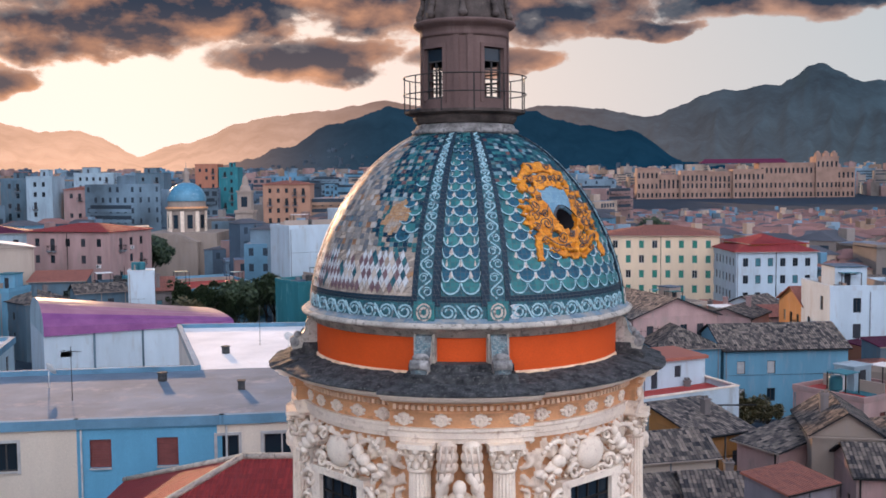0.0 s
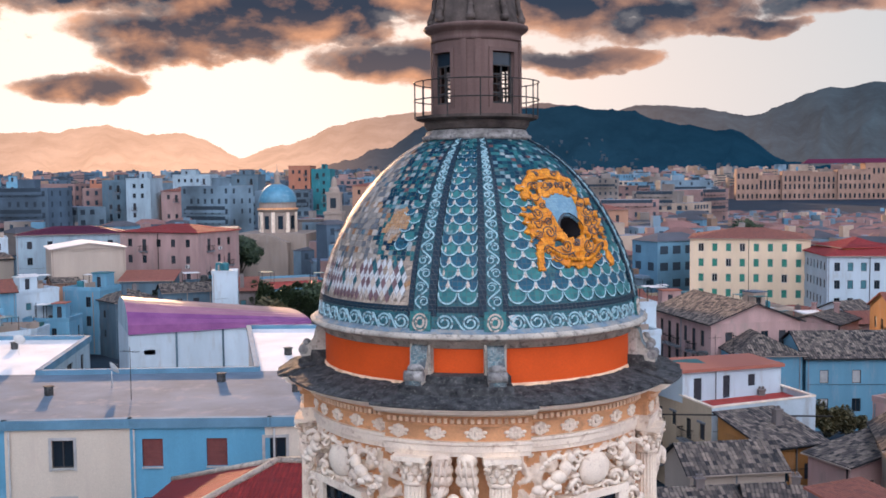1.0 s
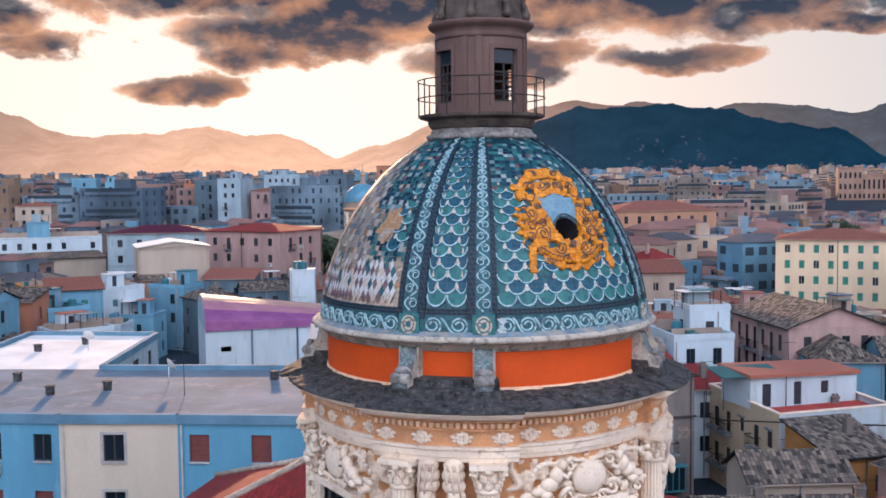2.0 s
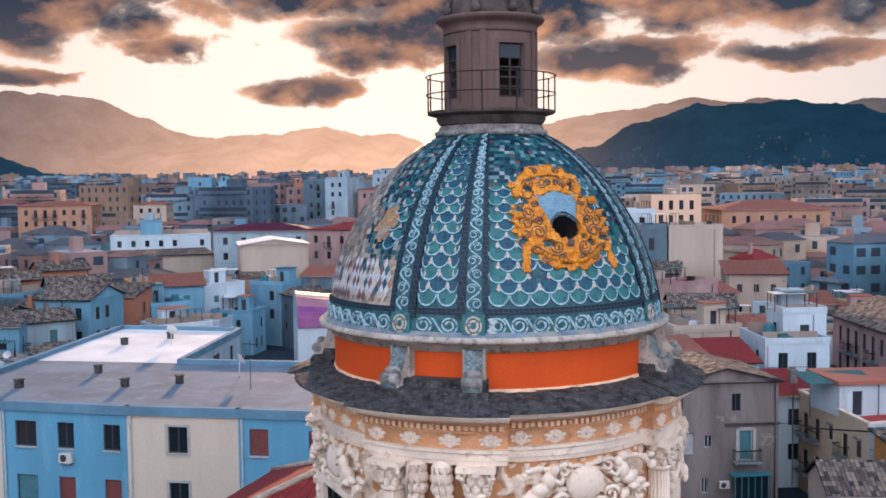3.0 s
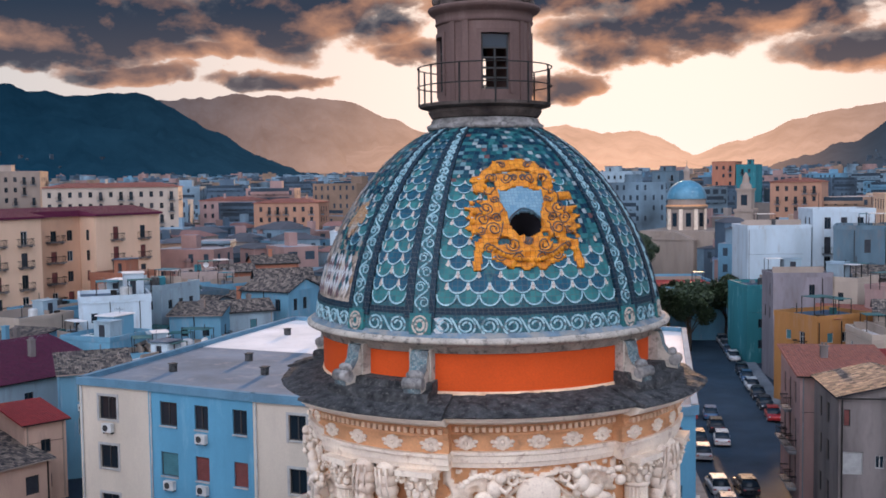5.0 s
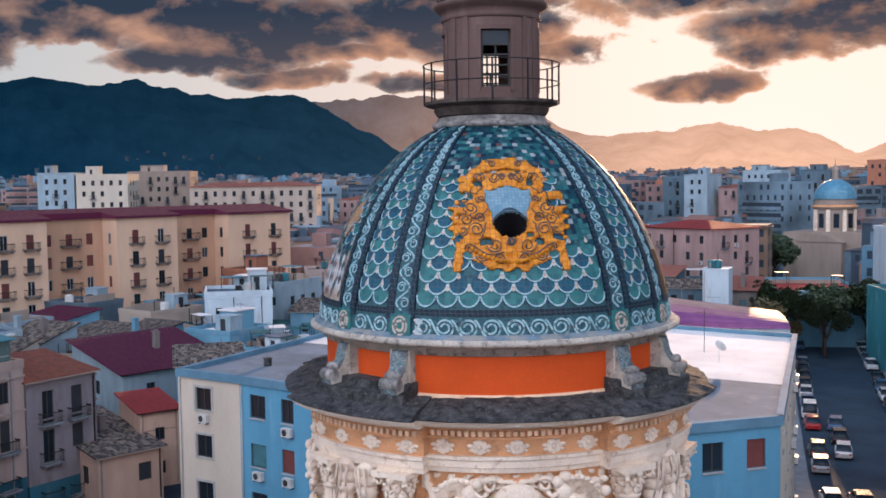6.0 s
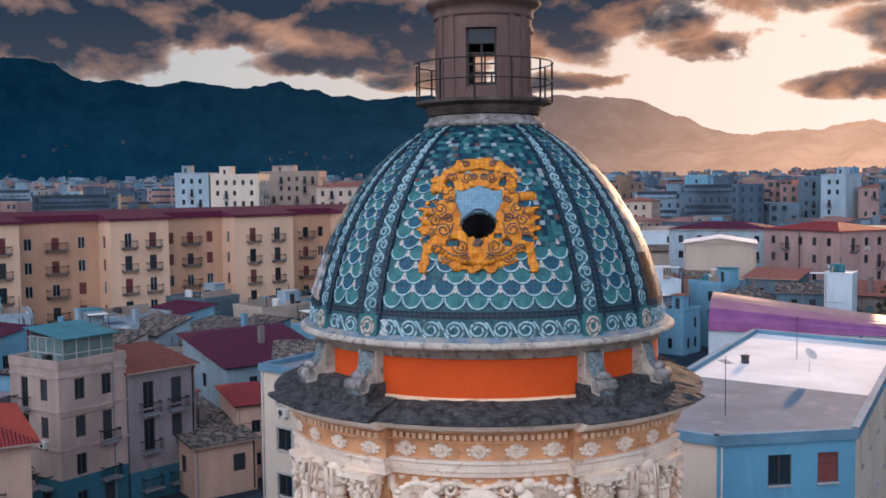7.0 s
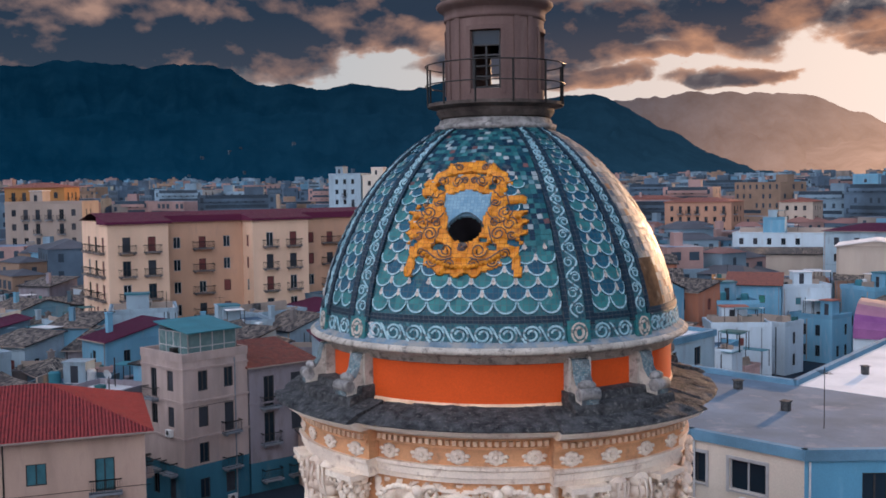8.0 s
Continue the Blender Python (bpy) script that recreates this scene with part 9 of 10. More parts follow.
def far_town():
    """Everything beyond: houses and blocks of flats by the thousand, with their windows, as one mass."""
    rng = random.Random(9)
    verts, faces, mats = [], [], []

    def r_of(x, y):
        return math.hypot(x, y)

    def block(x, y, w, d, h, turn, mi, roofi, towers):
        z = land_z(x, y)
        c, s = math.cos(turn), math.sin(turn)

        def P(u, v, zz):
            return (x + u * c - v * s, y + u * s + v * c, z + zz)

        def Q(pts, m):
            k = len(verts)
            verts.extend(pts)
            faces.append((k, k + 1, k + 2, k + 3))
            mats.append(m)
        u, v = w / 2, d / 2
        cs = [(-u, -v), (u, -v), (u, v), (-u, v)]
        for (a0, b0), (a1, b1) in zip(cs, cs[1:] + cs[:1]):
            Q([P(a0, b0, -6), P(a1, b1, -6), P(a1, b1, h), P(a0, b0, h)], mi)
        if roofi in (5, 6) and not towers:
            rise = 0.18 * min(w, d)
            Q([P(-u - .3, -v - .3, h), P(u + .3, -v - .3, h), P(u * .5, 0, h + rise), P(-u * .5, 0, h + rise)], roofi)
            Q([P(u + .3, v + .3, h), P(-u - .3, v + .3, h), P(-u * .5, 0, h + rise), P(u * .5, 0, h + rise)], roofi)
            for sg in (-1, 1):
                Q([P(sg * (u + .3), -sg * (v + .3), h), P(sg * (u + .3), sg * (v + .3), h), P(sg * u * .5, 0, h + rise), P(sg * u * .5, 0, h + rise)], roofi)
        else:
            Q([P(-u, -v, h), P(u, -v, h), P(u, v, h), P(-u, v, h)], roofi)
            if rng.random() < 0.5:
                a, b = rng.uniform(-u * .5, u * .3), rng.uniform(-v * .5, v * .3)
                ss = [(a, b), (a + u * .5, b), (a + u * .5, b + v * .5), (a, b + v * .5)]
                for (a0, b0), (a1, b1) in zip(ss, ss[1:] + ss[:1]):
                    Q([P(a0, b0, h), P(a1, b1, h), P(a1, b1, h + 2.6), P(a0, b0, h + 2.6)], mi)
                Q([P(*ss[0], h + 2.6), P(*ss[1], h + 2.6), P(*ss[2], h + 2.6), P(*ss[3], h + 2.6)], roofi)
        # a flat slab or a dark gap of an eave on top, and balcony bands across the tall ones
        if towers and r_of(x, y) < 1600:
            for j in range(min(6, int(h / 3.3))):
                zz = h - 1.2 - 3.3 * j
                if rng.random() < 0.6:
                    Q([P(-u * .8, -v - 0.9, zz - 1.0), P(u * .8, -v - 0.9, zz - 1.0), P(u * .8, -v - 0.9, zz), P(-u * .8, -v - 0.9, zz)], mi)
                    Q([P(-u * .8, -v - 0.02, zz), P(u * .8, -v - 0.02, zz), P(u * .8, -v - 0.02, zz + 1.2), P(-u * .8, -v - 0.02, zz + 1.2)], 7)
        elif not towers and roofi == 4 and rng.random() < 0.5:
            Q([P(-u - .5, -v - .5, h - 0.5), P(u + .5, -v - .5, h - 0.5), P(u + .5, v + .5, h - 0.5), P(-u - .5, v + .5, h - 0.5)], 6)
        # windows on the front and one side, set 6 cm proud in a dark reveal
        if math.hypot(x, y) < 750:
            st = 3.3
            nu, nz = max(1, int(w / 2.8)), min(4, max(1, int((h - 1) / st)))
            ww = 0.5 if rng.random() < 0.7 else 0.95
            for i in range(nu):
                for j in range(nz):
                    if rng.random() < 0.15:
                        continue
                    uu = -u + w * (i + 0.5) / nu
                    zz = h - 2.5 - j * st
                    Q([P(uu - ww, -v - 0.06, zz), P(uu + ww, -v - 0.06, zz), P(uu + ww, -v - 0.06, zz + 1.6), P(uu - ww, -v - 0.06, zz + 1.6)], 7)
            sg = 1 if x < 20 else -1
            nv = max(1, int(d / 3.6))
            for i in range(nv):
                for j in range(nz):
                    if rng.random() < 0.3:
                        continue
                    vv = -v + d * (i + 0.5) / nv
                    zz = h - 2.5 - j * st
                    pts = [P(sg * (u + 0.06), vv - sg * ww, zz), P(sg * (u + 0.06), vv + sg * ww, zz), P(sg * (u + 0.06), vv + sg * ww, zz + 1.6), P(sg * (u + 0.06), vv - sg * ww, zz + 1.6)]
                    Q(pts, 7)
    for k in range(17000):
        b = rng.uniform(-34, 92)
        r = 192 * (2900 / 192) ** (rng.random() ** 0.85)
        a = radians(90 + b)
        x, y = 8 + r * math.cos(a), -25 + r * math.sin(a)
        if (150 < x < 440 and 860 < y < 1060) or math.hypot(x + 77, y - 270) < 28 or (r < 330 and not clear_of(x, y, 5.0)):
            continue
        palace_side = -25 < b < -8.5 and r < 1010
        if palace_side and r > 600:
            continue
        tall = not palace_side and rng.random() < (0.16 if r > 500 else (0.05 if r > 330 else 0.0))
        w, d = (rng.uniform(12, 26), rng.uniform(10, 14)) if tall else (rng.uniform(5, 13), rng.uniform(5, 10))
        h = rng.uniform(19, 29) if tall else rng.triangular(7, 18.5, 11)
        if r > 1500 and tall:
            h *= 1.2
        if palace_side:
            h = min(h, 20 - 0.022 * r)
        turn = radians(rng.choice((0, 12, -15, 35, 60)) + rng.uniform(-8, 8))
        block(x, y, w, d, h, turn, rng.choice((0, 0, 0, 0, 1, 2, 2, 2, 3, 3, 8, 9) if b > 8 else (0, 0, 1, 1, 3, 3, 3, 8, 10, 10, 9)), rng.choice((4, 4, 4, 5, 6, 6, 6) if b > 8 else (4, 4, 5, 5, 5, 6)) if not tall else 4, tall)
    # unseen blocks behind and beside the camera, added to block low sky light
    for k in range(1500):
        b, r = rng.uniform(80, 330), rng.uniform(46, 420)
        a = radians(90 + b)
        x, y = r * math.cos(a), r * math.sin(a)
        if any(abs((math.degrees(math.atan2(-(x - ex), y - ey)) - yaw + 180) % 360 - 180) < 34 for ex, ey, yaw in ((0, -34, 0), (11, -30, 20), (17, -26, 35), (24, -18, 56))) or not clear_of(x, y, 7.0):
            continue
        block(x, y, rng.uniform(8, 14), rng.uniform(7, 11), rng.uniform(11, 18), radians(rng.uniform(-15, 40)), rng.choice((0, 1, 2, 3)), rng.choice((4, 5, 6)), False)
    me = bpy.data.meshes.new("far_town")
    me.from_pydata(verts, [], faces)
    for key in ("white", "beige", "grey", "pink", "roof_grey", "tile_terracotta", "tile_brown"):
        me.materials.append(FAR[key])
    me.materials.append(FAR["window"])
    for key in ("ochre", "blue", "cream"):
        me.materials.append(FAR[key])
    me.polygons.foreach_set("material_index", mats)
    ob = new("far_town", me)
    tagged(ob, "dense far town of pale houses and blocks of flats", "town", kind="stuff")


def far_surface(name, base, spread):
    """Plaster or roofing far away; every house has a shade of its own."""
    m = bpy.data.materials.new(name)
    m.use_nodes = True
    nt = m.node_tree
    geo = nt.nodes.new("ShaderNodeNewGeometry")
    n = node(nt, "ShaderNodeTexNoise", Scale=0.4, Detail=5.0, Roughness=0.7)
    link(nt, geo.outputs["Position"], n.inputs["Vector"])
    n2 = node(nt, "ShaderNodeTexNoise", Scale=0.06, Detail=3.0)
    link(nt, geo.outputs["Position"], n2.inputs["Vector"])
    col = mix_node(nt, ramp_node(nt, n2.outputs[0], [(0.3, 0.0), (0.7, 1.0)]), tuple(c * (1 - spread) for c in base), tuple(min(0.85, c * (1 + spread)) for c in base))
    col = mix_node(nt, 0.5, col, ramp_node(nt, n.outputs[0], [(0.3, 0.65), (0.7, 1.15)]), "MULTIPLY")
    link(nt, col, nt.nodes["Principled BSDF"].inputs["Base Color"])
    nt.nodes["Principled BSDF"].inputs["Roughness"].default_value = 0.85
    return m


# muted bluish colours and paler windows: distance haze put into the base colours
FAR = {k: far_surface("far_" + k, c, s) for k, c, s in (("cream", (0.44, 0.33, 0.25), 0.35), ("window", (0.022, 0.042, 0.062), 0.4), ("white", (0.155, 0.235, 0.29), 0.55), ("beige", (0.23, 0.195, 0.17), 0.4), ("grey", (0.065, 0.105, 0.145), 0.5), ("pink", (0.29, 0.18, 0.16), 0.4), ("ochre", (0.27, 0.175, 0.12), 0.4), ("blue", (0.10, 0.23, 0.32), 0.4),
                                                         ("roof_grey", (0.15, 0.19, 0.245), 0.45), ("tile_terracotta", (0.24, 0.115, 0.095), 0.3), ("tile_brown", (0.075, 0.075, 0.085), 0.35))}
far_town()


# ---- parked cars ----
def car_paint(name, base):
    m = bpy.data.materials.new(name)
    m.use_nodes = True
    nt = m.node_tree
    bsdf = nt.nodes["Principled BSDF"]
    tc = nt.nodes.new("ShaderNodeTexCoord")
    n = node(nt, "ShaderNodeTexNoise", Scale=3.0, Detail=4.0)
    link(nt, tc.outputs["Object"], n.inputs["Vector"])
    link(nt, mix_node(nt, n.outputs[0], tuple(c * 0.8 for c in base), tuple(c * 1.1 for c in base)), bsdf.inputs["Base Color"])
    link(nt, ramp_node(nt, n.outputs[0], [(0.3, 0.22), (0.7, 0.4)]), bsdf.inputs["Roughness"])
    bsdf.inputs["Metallic"].default_value = 0.2
    return m


M["tyre"] = plain("tyre_rubber", (0.02, 0.02, 0.02), rough=0.9)
M["lamp_red"] = plain("red_lamp", (0.35, 0.02, 0.02), rough=0.3)
M["lamp_clear"] = plain("clear_lamp", (0.7, 0.7, 0.7), rough=0.2)


def section(bm, rows, mi=0):
    """Skins closed cross sections, each a list of points."""
    rings = [[bm.verts.new(p) for p in r] for r in rows]
    n = len(rings[0])
    for a, b in zip(rings, rings[1:]):
        for k in range(n):
            f = bm.faces.new((a[k], a[(k + 1) % n], b[(k + 1) % n], b[k]))
            f.material_index, f.smooth = mi, True
    bm.faces.new(rings[0][::-1]).material_index = mi
    bm.faces.new(rings[-1]).material_index = mi


def build_car(paint, label, van=False):
    top = empty("car", Matrix.Identity(4), label, "car", "parked cars")
    L, W = (4.6, 1.85) if van else (4.0, 1.68)
    bm = bmesh.new()
    rows = []
    for y, z, k in ((-L / 2, 0.62, 0.86), (-L / 2 + 0.15, 0.78, 0.95), (-L * 0.2, 0.90, 1.0), (L * 0.2, 0.92, 1.0), (L / 2 - 0.25, 0.90, 0.97), (L / 2, 0.70, 0.9)):
        w = W / 2 * k
        rows.append([(-w, y, 0.30), (w, y, 0.30), (w, y, z - 0.12), (w - 0.10, y, z), (-w + 0.10, y, z), (-w, y, z - 0.12)])
    section(bm, rows)
    part("body", bm, paint, top)
    bm = bmesh.new()
    h = 1.95 if van else 1.46
    rows = []
    for y, z, k in ((-L * 0.28, 0.88, 0.93), (-L * 0.10, h - 0.06, 0.76), (L * 0.12, h, 0.78), (L * 0.30 if not van else L * 0.44, h - 0.08, 0.76), (L * 0.44 if not van else L * 0.48, 0.90, 0.9)):
        w = W / 2 * k
        rows.append([(-w - 0.05, y, 0.86), (w + 0.05, y, 0.86), (w, y, z), (-w, y, z)])
    section(bm, rows)
    cabin = part("cabin_glass", bm, M["glass"], top, "dark windows")
    bm = bmesh.new()
    box(bm, -W * 0.375, -L * 0.10, h - 0.03, W * 0.375, (L * 0.30 if not van else L * 0.44), h + 0.03)
    for x in (-W * 0.39, W * 0.36):
        for y in (-L * 0.10, L * 0.10, L * 0.28):
            box(bm, x, y, 0.86, x + 0.05, y + 0.08, h)
    part("roof", bm, paint, top)
    bm = bmesh.new()
    lathe(bm, [(0.0, -0.1), (0.22, -0.1), (0.31, -0.08), (0.31, 0.08), (0.22, 0.1), (0.0, 0.1)], n=16)
    wheel_me = mesh_of(bm, "wheel", [M["tyre"]])
    bm = bmesh.new()
    lathe(bm, [(0.0, 0.115), (0.17, 0.115), (0.19, 0.09)], n=12)
    rim_me = mesh_of(bm, "rim", [M["ac_white"]])
    for x in (-1, 1):
        for y in (-L * 0.31, L * 0.31):
            wh = share("wheel", wheel_me, top, Matrix.Translation((x * (W / 2 - 0.1), y, 0.31)) @ Matrix.Rotation(x * math.pi / 2, 4, "Y"))
            share("rim", rim_me, wh)
        for y, mat, nm in ((-L / 2 + 0.02, "lamp_clear", "headlight"), (L / 2 - 0.03, "lamp_red", "tail_light")):
            bm = bmesh.new()
            ball(bm, (x * W * 0.36, y, 0.66), 0.12, 1.2, 0.5, 0.7, 8, 5)
            part(nm, bm, M[mat], top)
    return top


def park_cars():
    kinds = [build_car(car_paint("white_car_paint", (0.62, 0.62, 0.62)), "white hatchback car parked on the street"), build_car(car_paint("silver_car_paint", (0.33, 0.35, 0.37)), "silver hatchback car parked on the street"),
             build_car(car_paint("red_car_paint", (0.40, 0.03, 0.03)), "dark red hatchback car parked on the street"), build_car(car_paint("blue_car_paint", (0.05, 0.12, 0.22)), "dark blue hatchback car parked on the street"),
             build_car(car_paint("black_car_paint", (0.025, 0.025, 0.03)), "black hatchback car parked on the street"), build_car(car_paint("white_van_paint", (0.66, 0.66, 0.66)), "white delivery van parked on the street", True)]
    used = set()
    rng = random.Random(17)

    def put(x, y, a):
        k = rng.choice((0, 1, 1, 2, 3, 3, 3, 4, 4, 4, 4, 5))
        m = pose(x, y, 0.03, 0, 0, a)
        if k in used:
            copy_thing(kinds[k], m)
        else:
            kinds[k].matrix_world = m
            used.add(k)
    for a, b in zip(STREET[1:], STREET[2:]):
        d = Vector(b) - Vector(a)
        n = Vector((-d.y, d.x)).normalized()
        ang = math.degrees(math.atan2(d.y, d.x)) + 90
        steps = int(d.length / 5.4)
        for i in range(steps):
            p = Vector(a) + d * (i + 0.5) / steps
            if p.y > 170 or p.y < 46:
                continue
            if rng.random() < 0.80:
                put(*(p + n * 4.8), ang + rng.uniform(-3, 3))
            if rng.random() < 0.72:
                put(*(p - n * 4.8), ang + 180 + rng.uniform(-3, 3))
            if 62 < p.y < 100 and rng.random() < 0.8:
                put(*(p + n * 2.3), ang + rng.uniform(-12, 12))
    for k, ob in enumerate(kinds):
        if k not in used:
            ob.matrix_world = pose(-9 - 3 * k, 118 + 2 * k, 0.03, 0, 0, 20)


park_cars()

# ---- trees ----
M["bark"] = surface("bark", (0.10, 0.075, 0.055), scale=2.0, var=0.2, streak=True, bump=0.6)


def leaf_material(name, a, b):
    m = bpy.data.materials.new(name)
    m.use_nodes = True
    nt = m.node_tree
    bsdf = nt.nodes["Principled BSDF"]
    geo = nt.nodes.new("ShaderNodeNewGeometry")
    link(nt, mix_node(nt, geo.outputs["Random Per Island"], a, b), bsdf.inputs["Base Color"])
    bsdf.inputs["Roughness"].default_value = 0.6
    return m


M["leaf_dark"] = leaf_material("dark_leaves", (0.018, 0.035, 0.018), (0.05, 0.075, 0.03))
M["leaf_brown"] = leaf_material("dry_leaves", (0.05, 0.05, 0.02), (0.13, 0.10, 0.04))


def build_tree(leaf, height, spread, label, seed, n=5200):
    rng = random.Random(seed)
    top = empty("tree", Matrix.Identity(4), label, "tree", "street trees")
    bm = bmesh.new()
    th = height * 0.42
    tube(bm, [(0, 0, -0.1), (0.05, 0.05, th * 0.5), (0.0, 0.1, th)], 0.30, 8, taper=0.2)
    tips = []
    for k in range(9):
        a = k * 2.4 + rng.uniform(-0.4, 0.4)
        e = rng.uniform(0.3, 1.0)
        tip = Vector((math.cos(a) * spread * 0.62 * (1.1 - 0.5 * e), math.sin(a) * spread * 0.62 * (1.1 - 0.5 * e), th + (height - th) * (0.25 + 0.6 * e)))
        base = Vector((0, 0.08, th * rng.uniform(0.8, 1.0)))
        tube(bm, [base, base.lerp(tip, 0.5) + Vector((0, 0, 0.3)), tip], 0.12, 6, taper=0.03)
        tips.append(tip)
    part("trunk", bm, M["bark"], top)
    verts, faces = [], []
    clumps = []
    for tip in tips:
        for _ in range(4):
            clumps.append((tip + Vector((rng.gauss(0, 0.28), rng.gauss(0, 0.28), rng.gauss(0, 0.18))) * spread * 0.55, spread * rng.uniform(0.16, 0.30)))
    for i in range(n):
        c, r = clumps[i % len(clumps)]
        d = Vector((rng.gauss(0, 1), rng.gauss(0, 1), rng.gauss(0, 0.8))).normalized() * r * rng.uniform(0.55, 1.05)
        p = c + d
        u = Vector((rng.gauss(0, 1), rng.gauss(0, 1), rng.gauss(0, 0.6))).normalized()
        v = u.orthogonal().normalized()
        s = rng.uniform(0.16, 0.32)
        k = len(verts)
        verts += [p + u * s * 1.4, p + v * s * 0.8, p - u * s * 1.4, p - v * s * 0.8]
        faces.append((k, k + 1, k + 2, k + 3))
    me = bpy.data.meshes.new("crown")
    me.from_pydata(verts, [], faces)
    me.materials.append(leaf)
    ob = new("crown", me)
    ob.parent = top
    return top


big = build_tree(M["leaf_dark"], 10.5, 5.2, "dark evergreen tree with a broad uneven crown", 1)
big.matrix_world = pose(-37, 141, 0)
brown = build_tree(M["leaf_brown"], 8.0, 4.6, "tree with thinning brown green leaves", 2)
brown.matrix_world = pose(-44.5, 132, 0)
for x, y, k in ((-31, 147, 1.05), (-33, 150, 0.9), (-41, 137, 0.95), (-35, 136, 0.8), (-47, 140, 1.0), (-57, 141, 0.95), (-50, 146, 1.0), (-53, 148, 0.95), (-61, 138, 1.0), (-25, 158, 0.9), (-70, 205, 1.4), (-75, 212, 1.3), (-42, 150, 0.9), (60, 262, 1.5), (48, 268, 1.4), (75, 262, 1.3), (-6, 258, 1.3), (-12, 262, 1.2)):
    copy_thing(big, pose(x, y, 0, 0, 0, 40 * k * 7)).scale = (k, k, k)
for x, y, k in ((-52, 134, 1.0), (-58, 131, 0.9), (-66, 133, 0.8), (-39, 129, 0.8), (27, 70, 0.55), (31, 72, 0.6), (34, 74, 0.5)):
    copy_thing(brown, pose(x, y, 0, 0, 0, 31 * k * 9)).scale = (k, k, k)

# ---- clutter on the flat roofs of the old town ----
def tank_mesh(mat):
    bm = bmesh.new()
    lathe(bm, [(0.0, 0.12), (0.55, 0.12), (0.6, 0.2), (0.6, 1.15), (0.5, 1.3), (0.15, 1.36), (0.0, 1.36)], n=16)
    box(bm, -0.6, -0.5, 0, 0.6, -0.3, 0.12)
    box(bm, -0.6, 0.3, 0, 0.6, 0.5, 0.12)
    return mesh_of(bm, "water_tank", [M[mat]])


def roof_things():
    rng = random.Random(23)
    tanks = [(tank_mesh("sheet_teal"), "blue green plastic water tank on a flat roof"), (tank_mesh("ac_white"), "white water tank on a flat roof"), (tank_mesh("ledge"), "dark water tank on a flat roof")]
    aerial = bpy.data.meshes["aerial"]
    dish = bpy.data.meshes["satellite_dish"]
    bm = bmesh.new()
    box(bm, -1.2, -1.0, 0, 1.2, 1.0, 2.1)
    box(bm, -1.3, -1.1, 2.1, 1.3, 1.1, 2.22)
    box(bm, -0.4, -1.04, 0, 0.4, -0.995, 1.8, 1)
    hut = mesh_of(bm, "stair_head", [M["white"], M["shutter_dark"]])
    bm = bmesh.new()
    box(bm, -0.3, -0.3, -1.6, 0.3, 0.3, 0.7)
    box(bm, -0.38, -0.38, 0.7, 0.38, 0.38, 0.82)
    for x in (-0.15, 0.15):
        box(bm, x - 0.1, -0.1, 0.82, x + 0.1, 0.1, 1.05)
    chimney = mesh_of(bm, "chimney", [M["stone"]])
    houses = [o for o in scene.objects if o.parent is None and o.name.split(".")[0] == "house"]
    for h in houses:
        roof = next((c for c in h.children if c.name.startswith("roof")), None)
        if roof is None:
            continue
        pts = [Vector(c) for c in roof.bound_box]
        w, d, z1, z0 = max(p.x for p in pts), max(p.y for p in pts), max(p.z for p in pts), min(p.z for p in pts)
        flat = len(roof.data.polygons) == 2
        for k in range(rng.choice((0, 1, 2, 3)) if flat else rng.choice((0, 0, 1))):
            u, v = rng.uniform(0.22, 0.78) * w, rng.uniform(0.22, 0.78) * d
            if flat:
                z = z0 + 0.22
                me, nm, lab = rng.choice([(t[0], "water_tank", t[1]) for t in tanks] + [(aerial, "aerial", "thin metal television aerial on a roof"), (dish, "satellite_dish", "white satellite dish on a roof"), (hut, "stair_head", "small white stair head on a flat roof")])
                ob = new(nm, me)
                ob.matrix_world = h.matrix_world @ pose(u, v, z, 0, 0, rng.choice((0, 90, 180)))
                tagged(ob, lab, nm.replace("_", " "), nm.replace("_", " ") + "s on the roofs")
            else:
                ob = new("chimney", chimney)
                ob.parent = h
                ob.matrix_local = pose(w * 0.5 + rng.uniform(-1.5, 1.5), d * 0.5 + rng.uniform(-0.6, 0.6), z1 - 0.25)


roof_things()


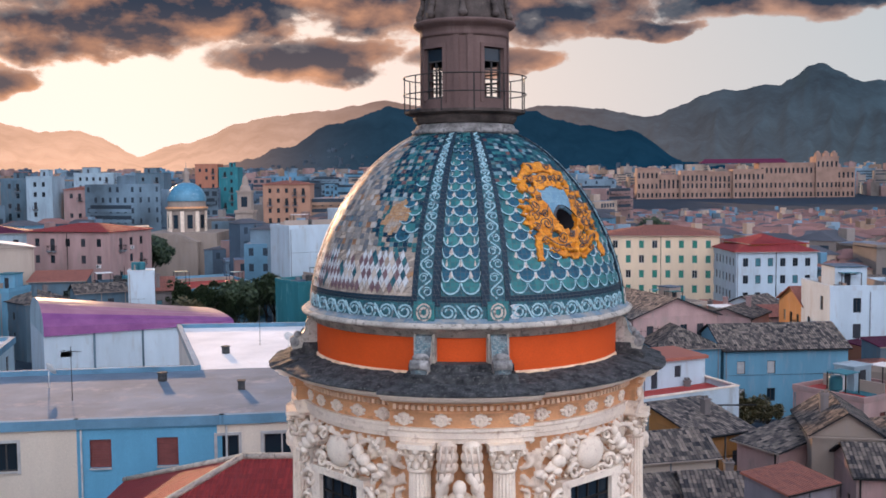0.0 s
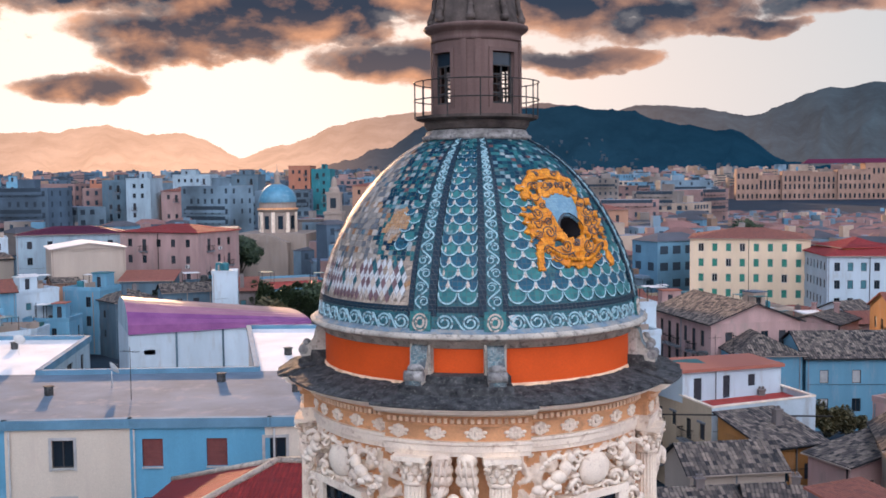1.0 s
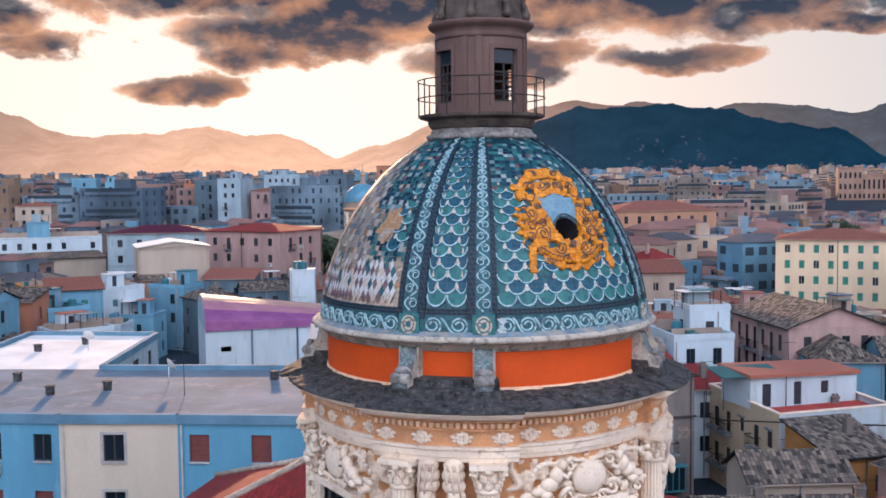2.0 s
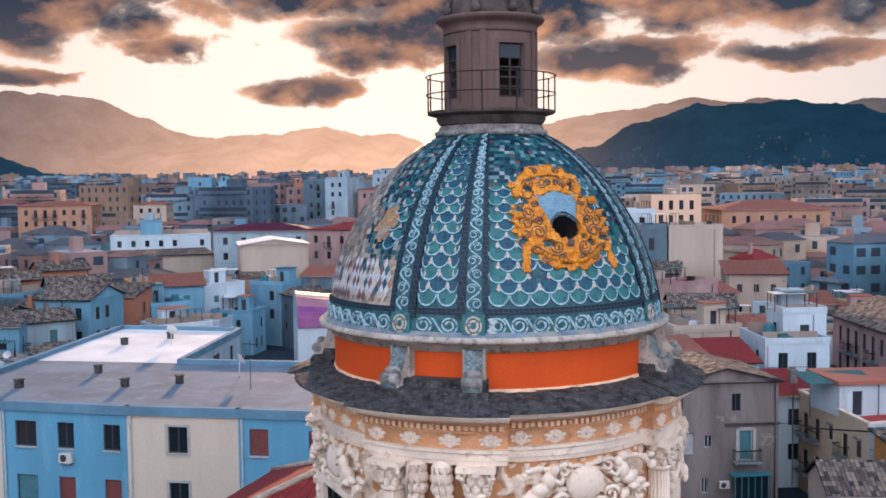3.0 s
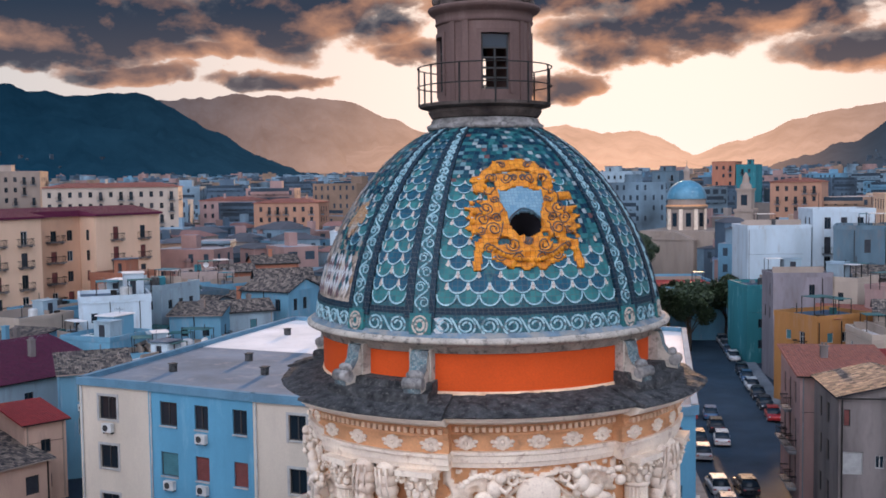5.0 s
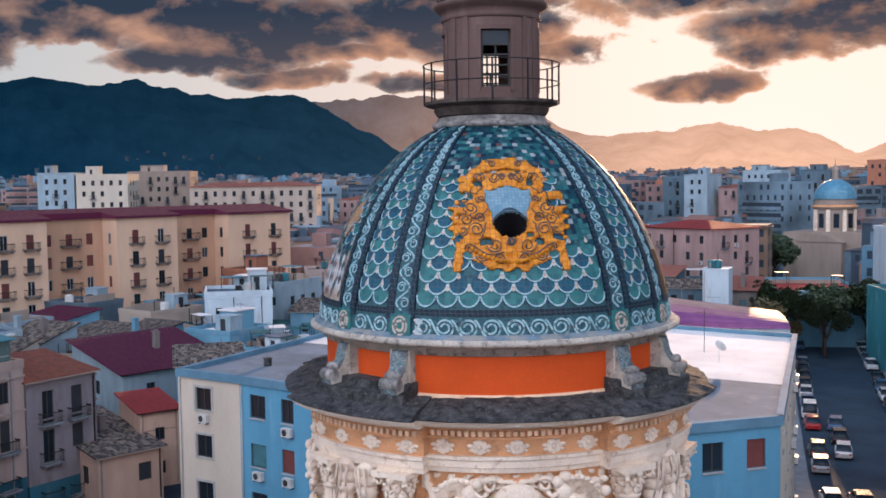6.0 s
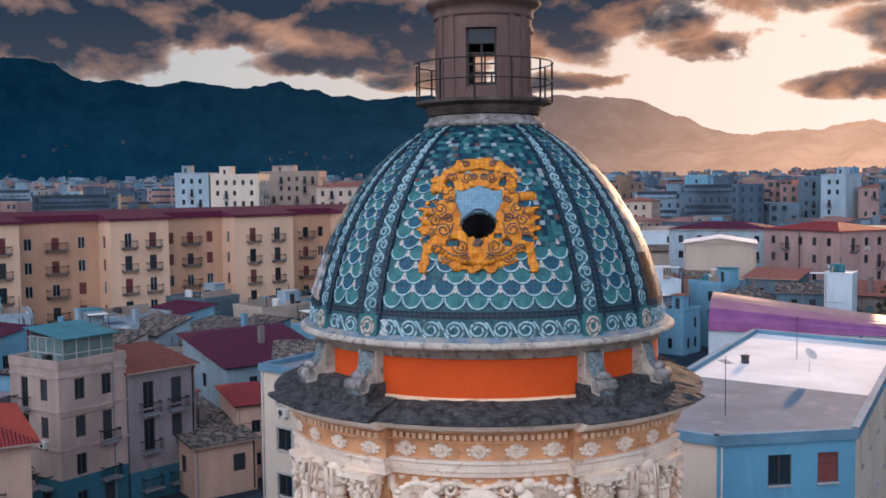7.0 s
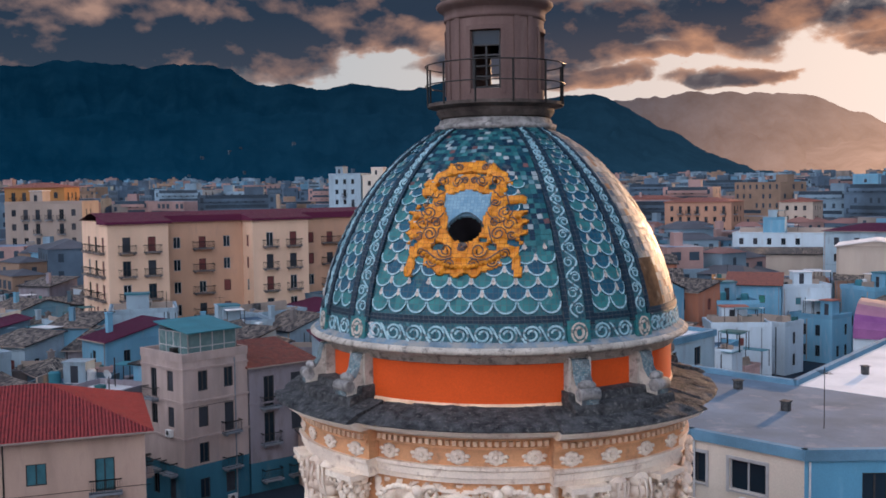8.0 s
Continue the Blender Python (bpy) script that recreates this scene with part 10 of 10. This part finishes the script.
# ---- small things by the thousand on the roofs and walls of the old town ----
def town_bits():
    """Vents, pipes, low walls, sheets of tin, washing frames and gutters of the old houses, far too many to count."""
    rng = random.Random(61)
    verts, faces, mats = [], [], []

    def brick_at(m, x0, y0, z0, x1, y1, z1, mi):
        k = len(verts)
        verts.extend(m @ Vector((x, y, z)) for z in (z0, z1) for y in (y0, y1) for x in (x0, x1))
        for f in ((0, 2, 3, 1), (4, 5, 7, 6), (0, 1, 5, 4), (2, 6, 7, 3), (0, 4, 6, 2), (1, 3, 7, 5)):
            faces.append([k + i for i in f])
            mats.append(mi)
    tops = [o for o in scene.objects if o.parent is None and o.name.split(".")[0] in ("house", "back_building")]
    for h in tops:
        roof = next((c for c in h.children if c.name.startswith("roof")), None)
        if roof is None:
            continue
        m = h.matrix_world
        pts = [Vector(c) for c in roof.bound_box]
        x0, x1, y0, y1 = min(p.x for p in pts), max(p.x for p in pts), min(p.y for p in pts), max(p.y for p in pts)
        z0, z1 = min(p.z for p in pts), max(p.z for p in pts)
        w, d = x1 - x0, y1 - y0
        far = math.hypot(m.translation.x, m.translation.y) > 190
        if len(roof.data.polygons) == 2:
            z = z0 + 0.23
            for _ in range(rng.randint(1, 3) if far else rng.randint(3, 8)):
                x, y = x0 + rng.uniform(0.08, 0.92) * w, y0 + rng.uniform(0.08, 0.92) * d
                kind = rng.random()
                if kind < 0.30:      # vent or crate
                    a = rng.uniform(0.2, 0.5)
                    brick_at(m, x - a, y - a, z, x + a, y + a, z + rng.uniform(0.3, 0.9), rng.choice((0, 1, 2)))
                elif kind < 0.50:    # low wall across the roof
                    if rng.random() < 0.5:
                        brick_at(m, x0 + 0.3, y - 0.1, z, x1 - 0.3, y + 0.1, z + rng.uniform(0.5, 1.3), 3)
                    else:
                        brick_at(m, x - 0.1, y0 + 0.3, z, x + 0.1, y1 - 0.3, z + rng.uniform(0.5, 1.3), 3)
                elif kind < 0.68:    # tin lean-to on posts
                    a, b, t = rng.uniform(0.8, 1.8), rng.uniform(0.7, 1.4), rng.uniform(1.8, 2.3)
                    brick_at(m, x - a, y - b, z + t, x + a, y + b, z + t + 0.06, rng.choice((2, 4, 5)))
                    for sx, sy in ((-1, -1), (1, -1), (1, 1), (-1, 1)):
                        brick_at(m, x + sx * a * 0.95 - 0.04, y + sy * b * 0.95 - 0.04, z, x + sx * a * 0.95 + 0.04, y + sy * b * 0.95 + 0.04, z + t, 0)
                elif kind < 0.84:    # pole or pipe
                    brick_at(m, x - 0.04, y - 0.04, z, x + 0.04, y + 0.04, z + rng.uniform(1.2, 3.2), 0)
                else:                # flat sheet or rug left on the roof
                    a, b = rng.uniform(0.5, 1.4), rng.uniform(0.5, 1.4)
                    brick_at(m, x - a, y - b, z, x + a, y + b, z + 0.05, rng.choice((4, 5, 6, 2)))
        else:
            # gutter under the front eaves
            brick_at(m, x0, y0 - 0.10, z0 - 0.02, x1, y0 - 0.003, z0 + 0.09, rng.choice((0, 3)))
        # drainpipes, cables and patches on the walls
        if not far:
            wl = max(0.5, w - 0.9)
            for _ in range(rng.randint(1, 2)):
                x = rng.choice((0.25, wl - 0.1, wl * 0.5))
                brick_at(m, x - 0.05, -0.10, 0.2, x + 0.05, -0.004, max(1.0, z0 - 0.1), rng.choice((0, 1, 3)))
            if rng.random() < 0.5:
                zz = z0 * rng.uniform(0.55, 0.85)
                brick_at(m, 0.1, -0.04, zz, wl, -0.004, zz + 0.035, 0)
    me = bpy.data.meshes.new("town_bits")
    me.from_pydata(verts, [], faces)
    for key in ("iron", "kerb", "roof_green", "beige", "sheet_teal", "roof_white", "tile_terracotta"):
        me.materials.append(M[key])
    me.polygons.foreach_set("material_index", mats)
    tagged(new("town_bits", me), "pipes, vents, low walls and tin sheets on the old roofs", "roof clutter", kind="stuff")


town_bits()
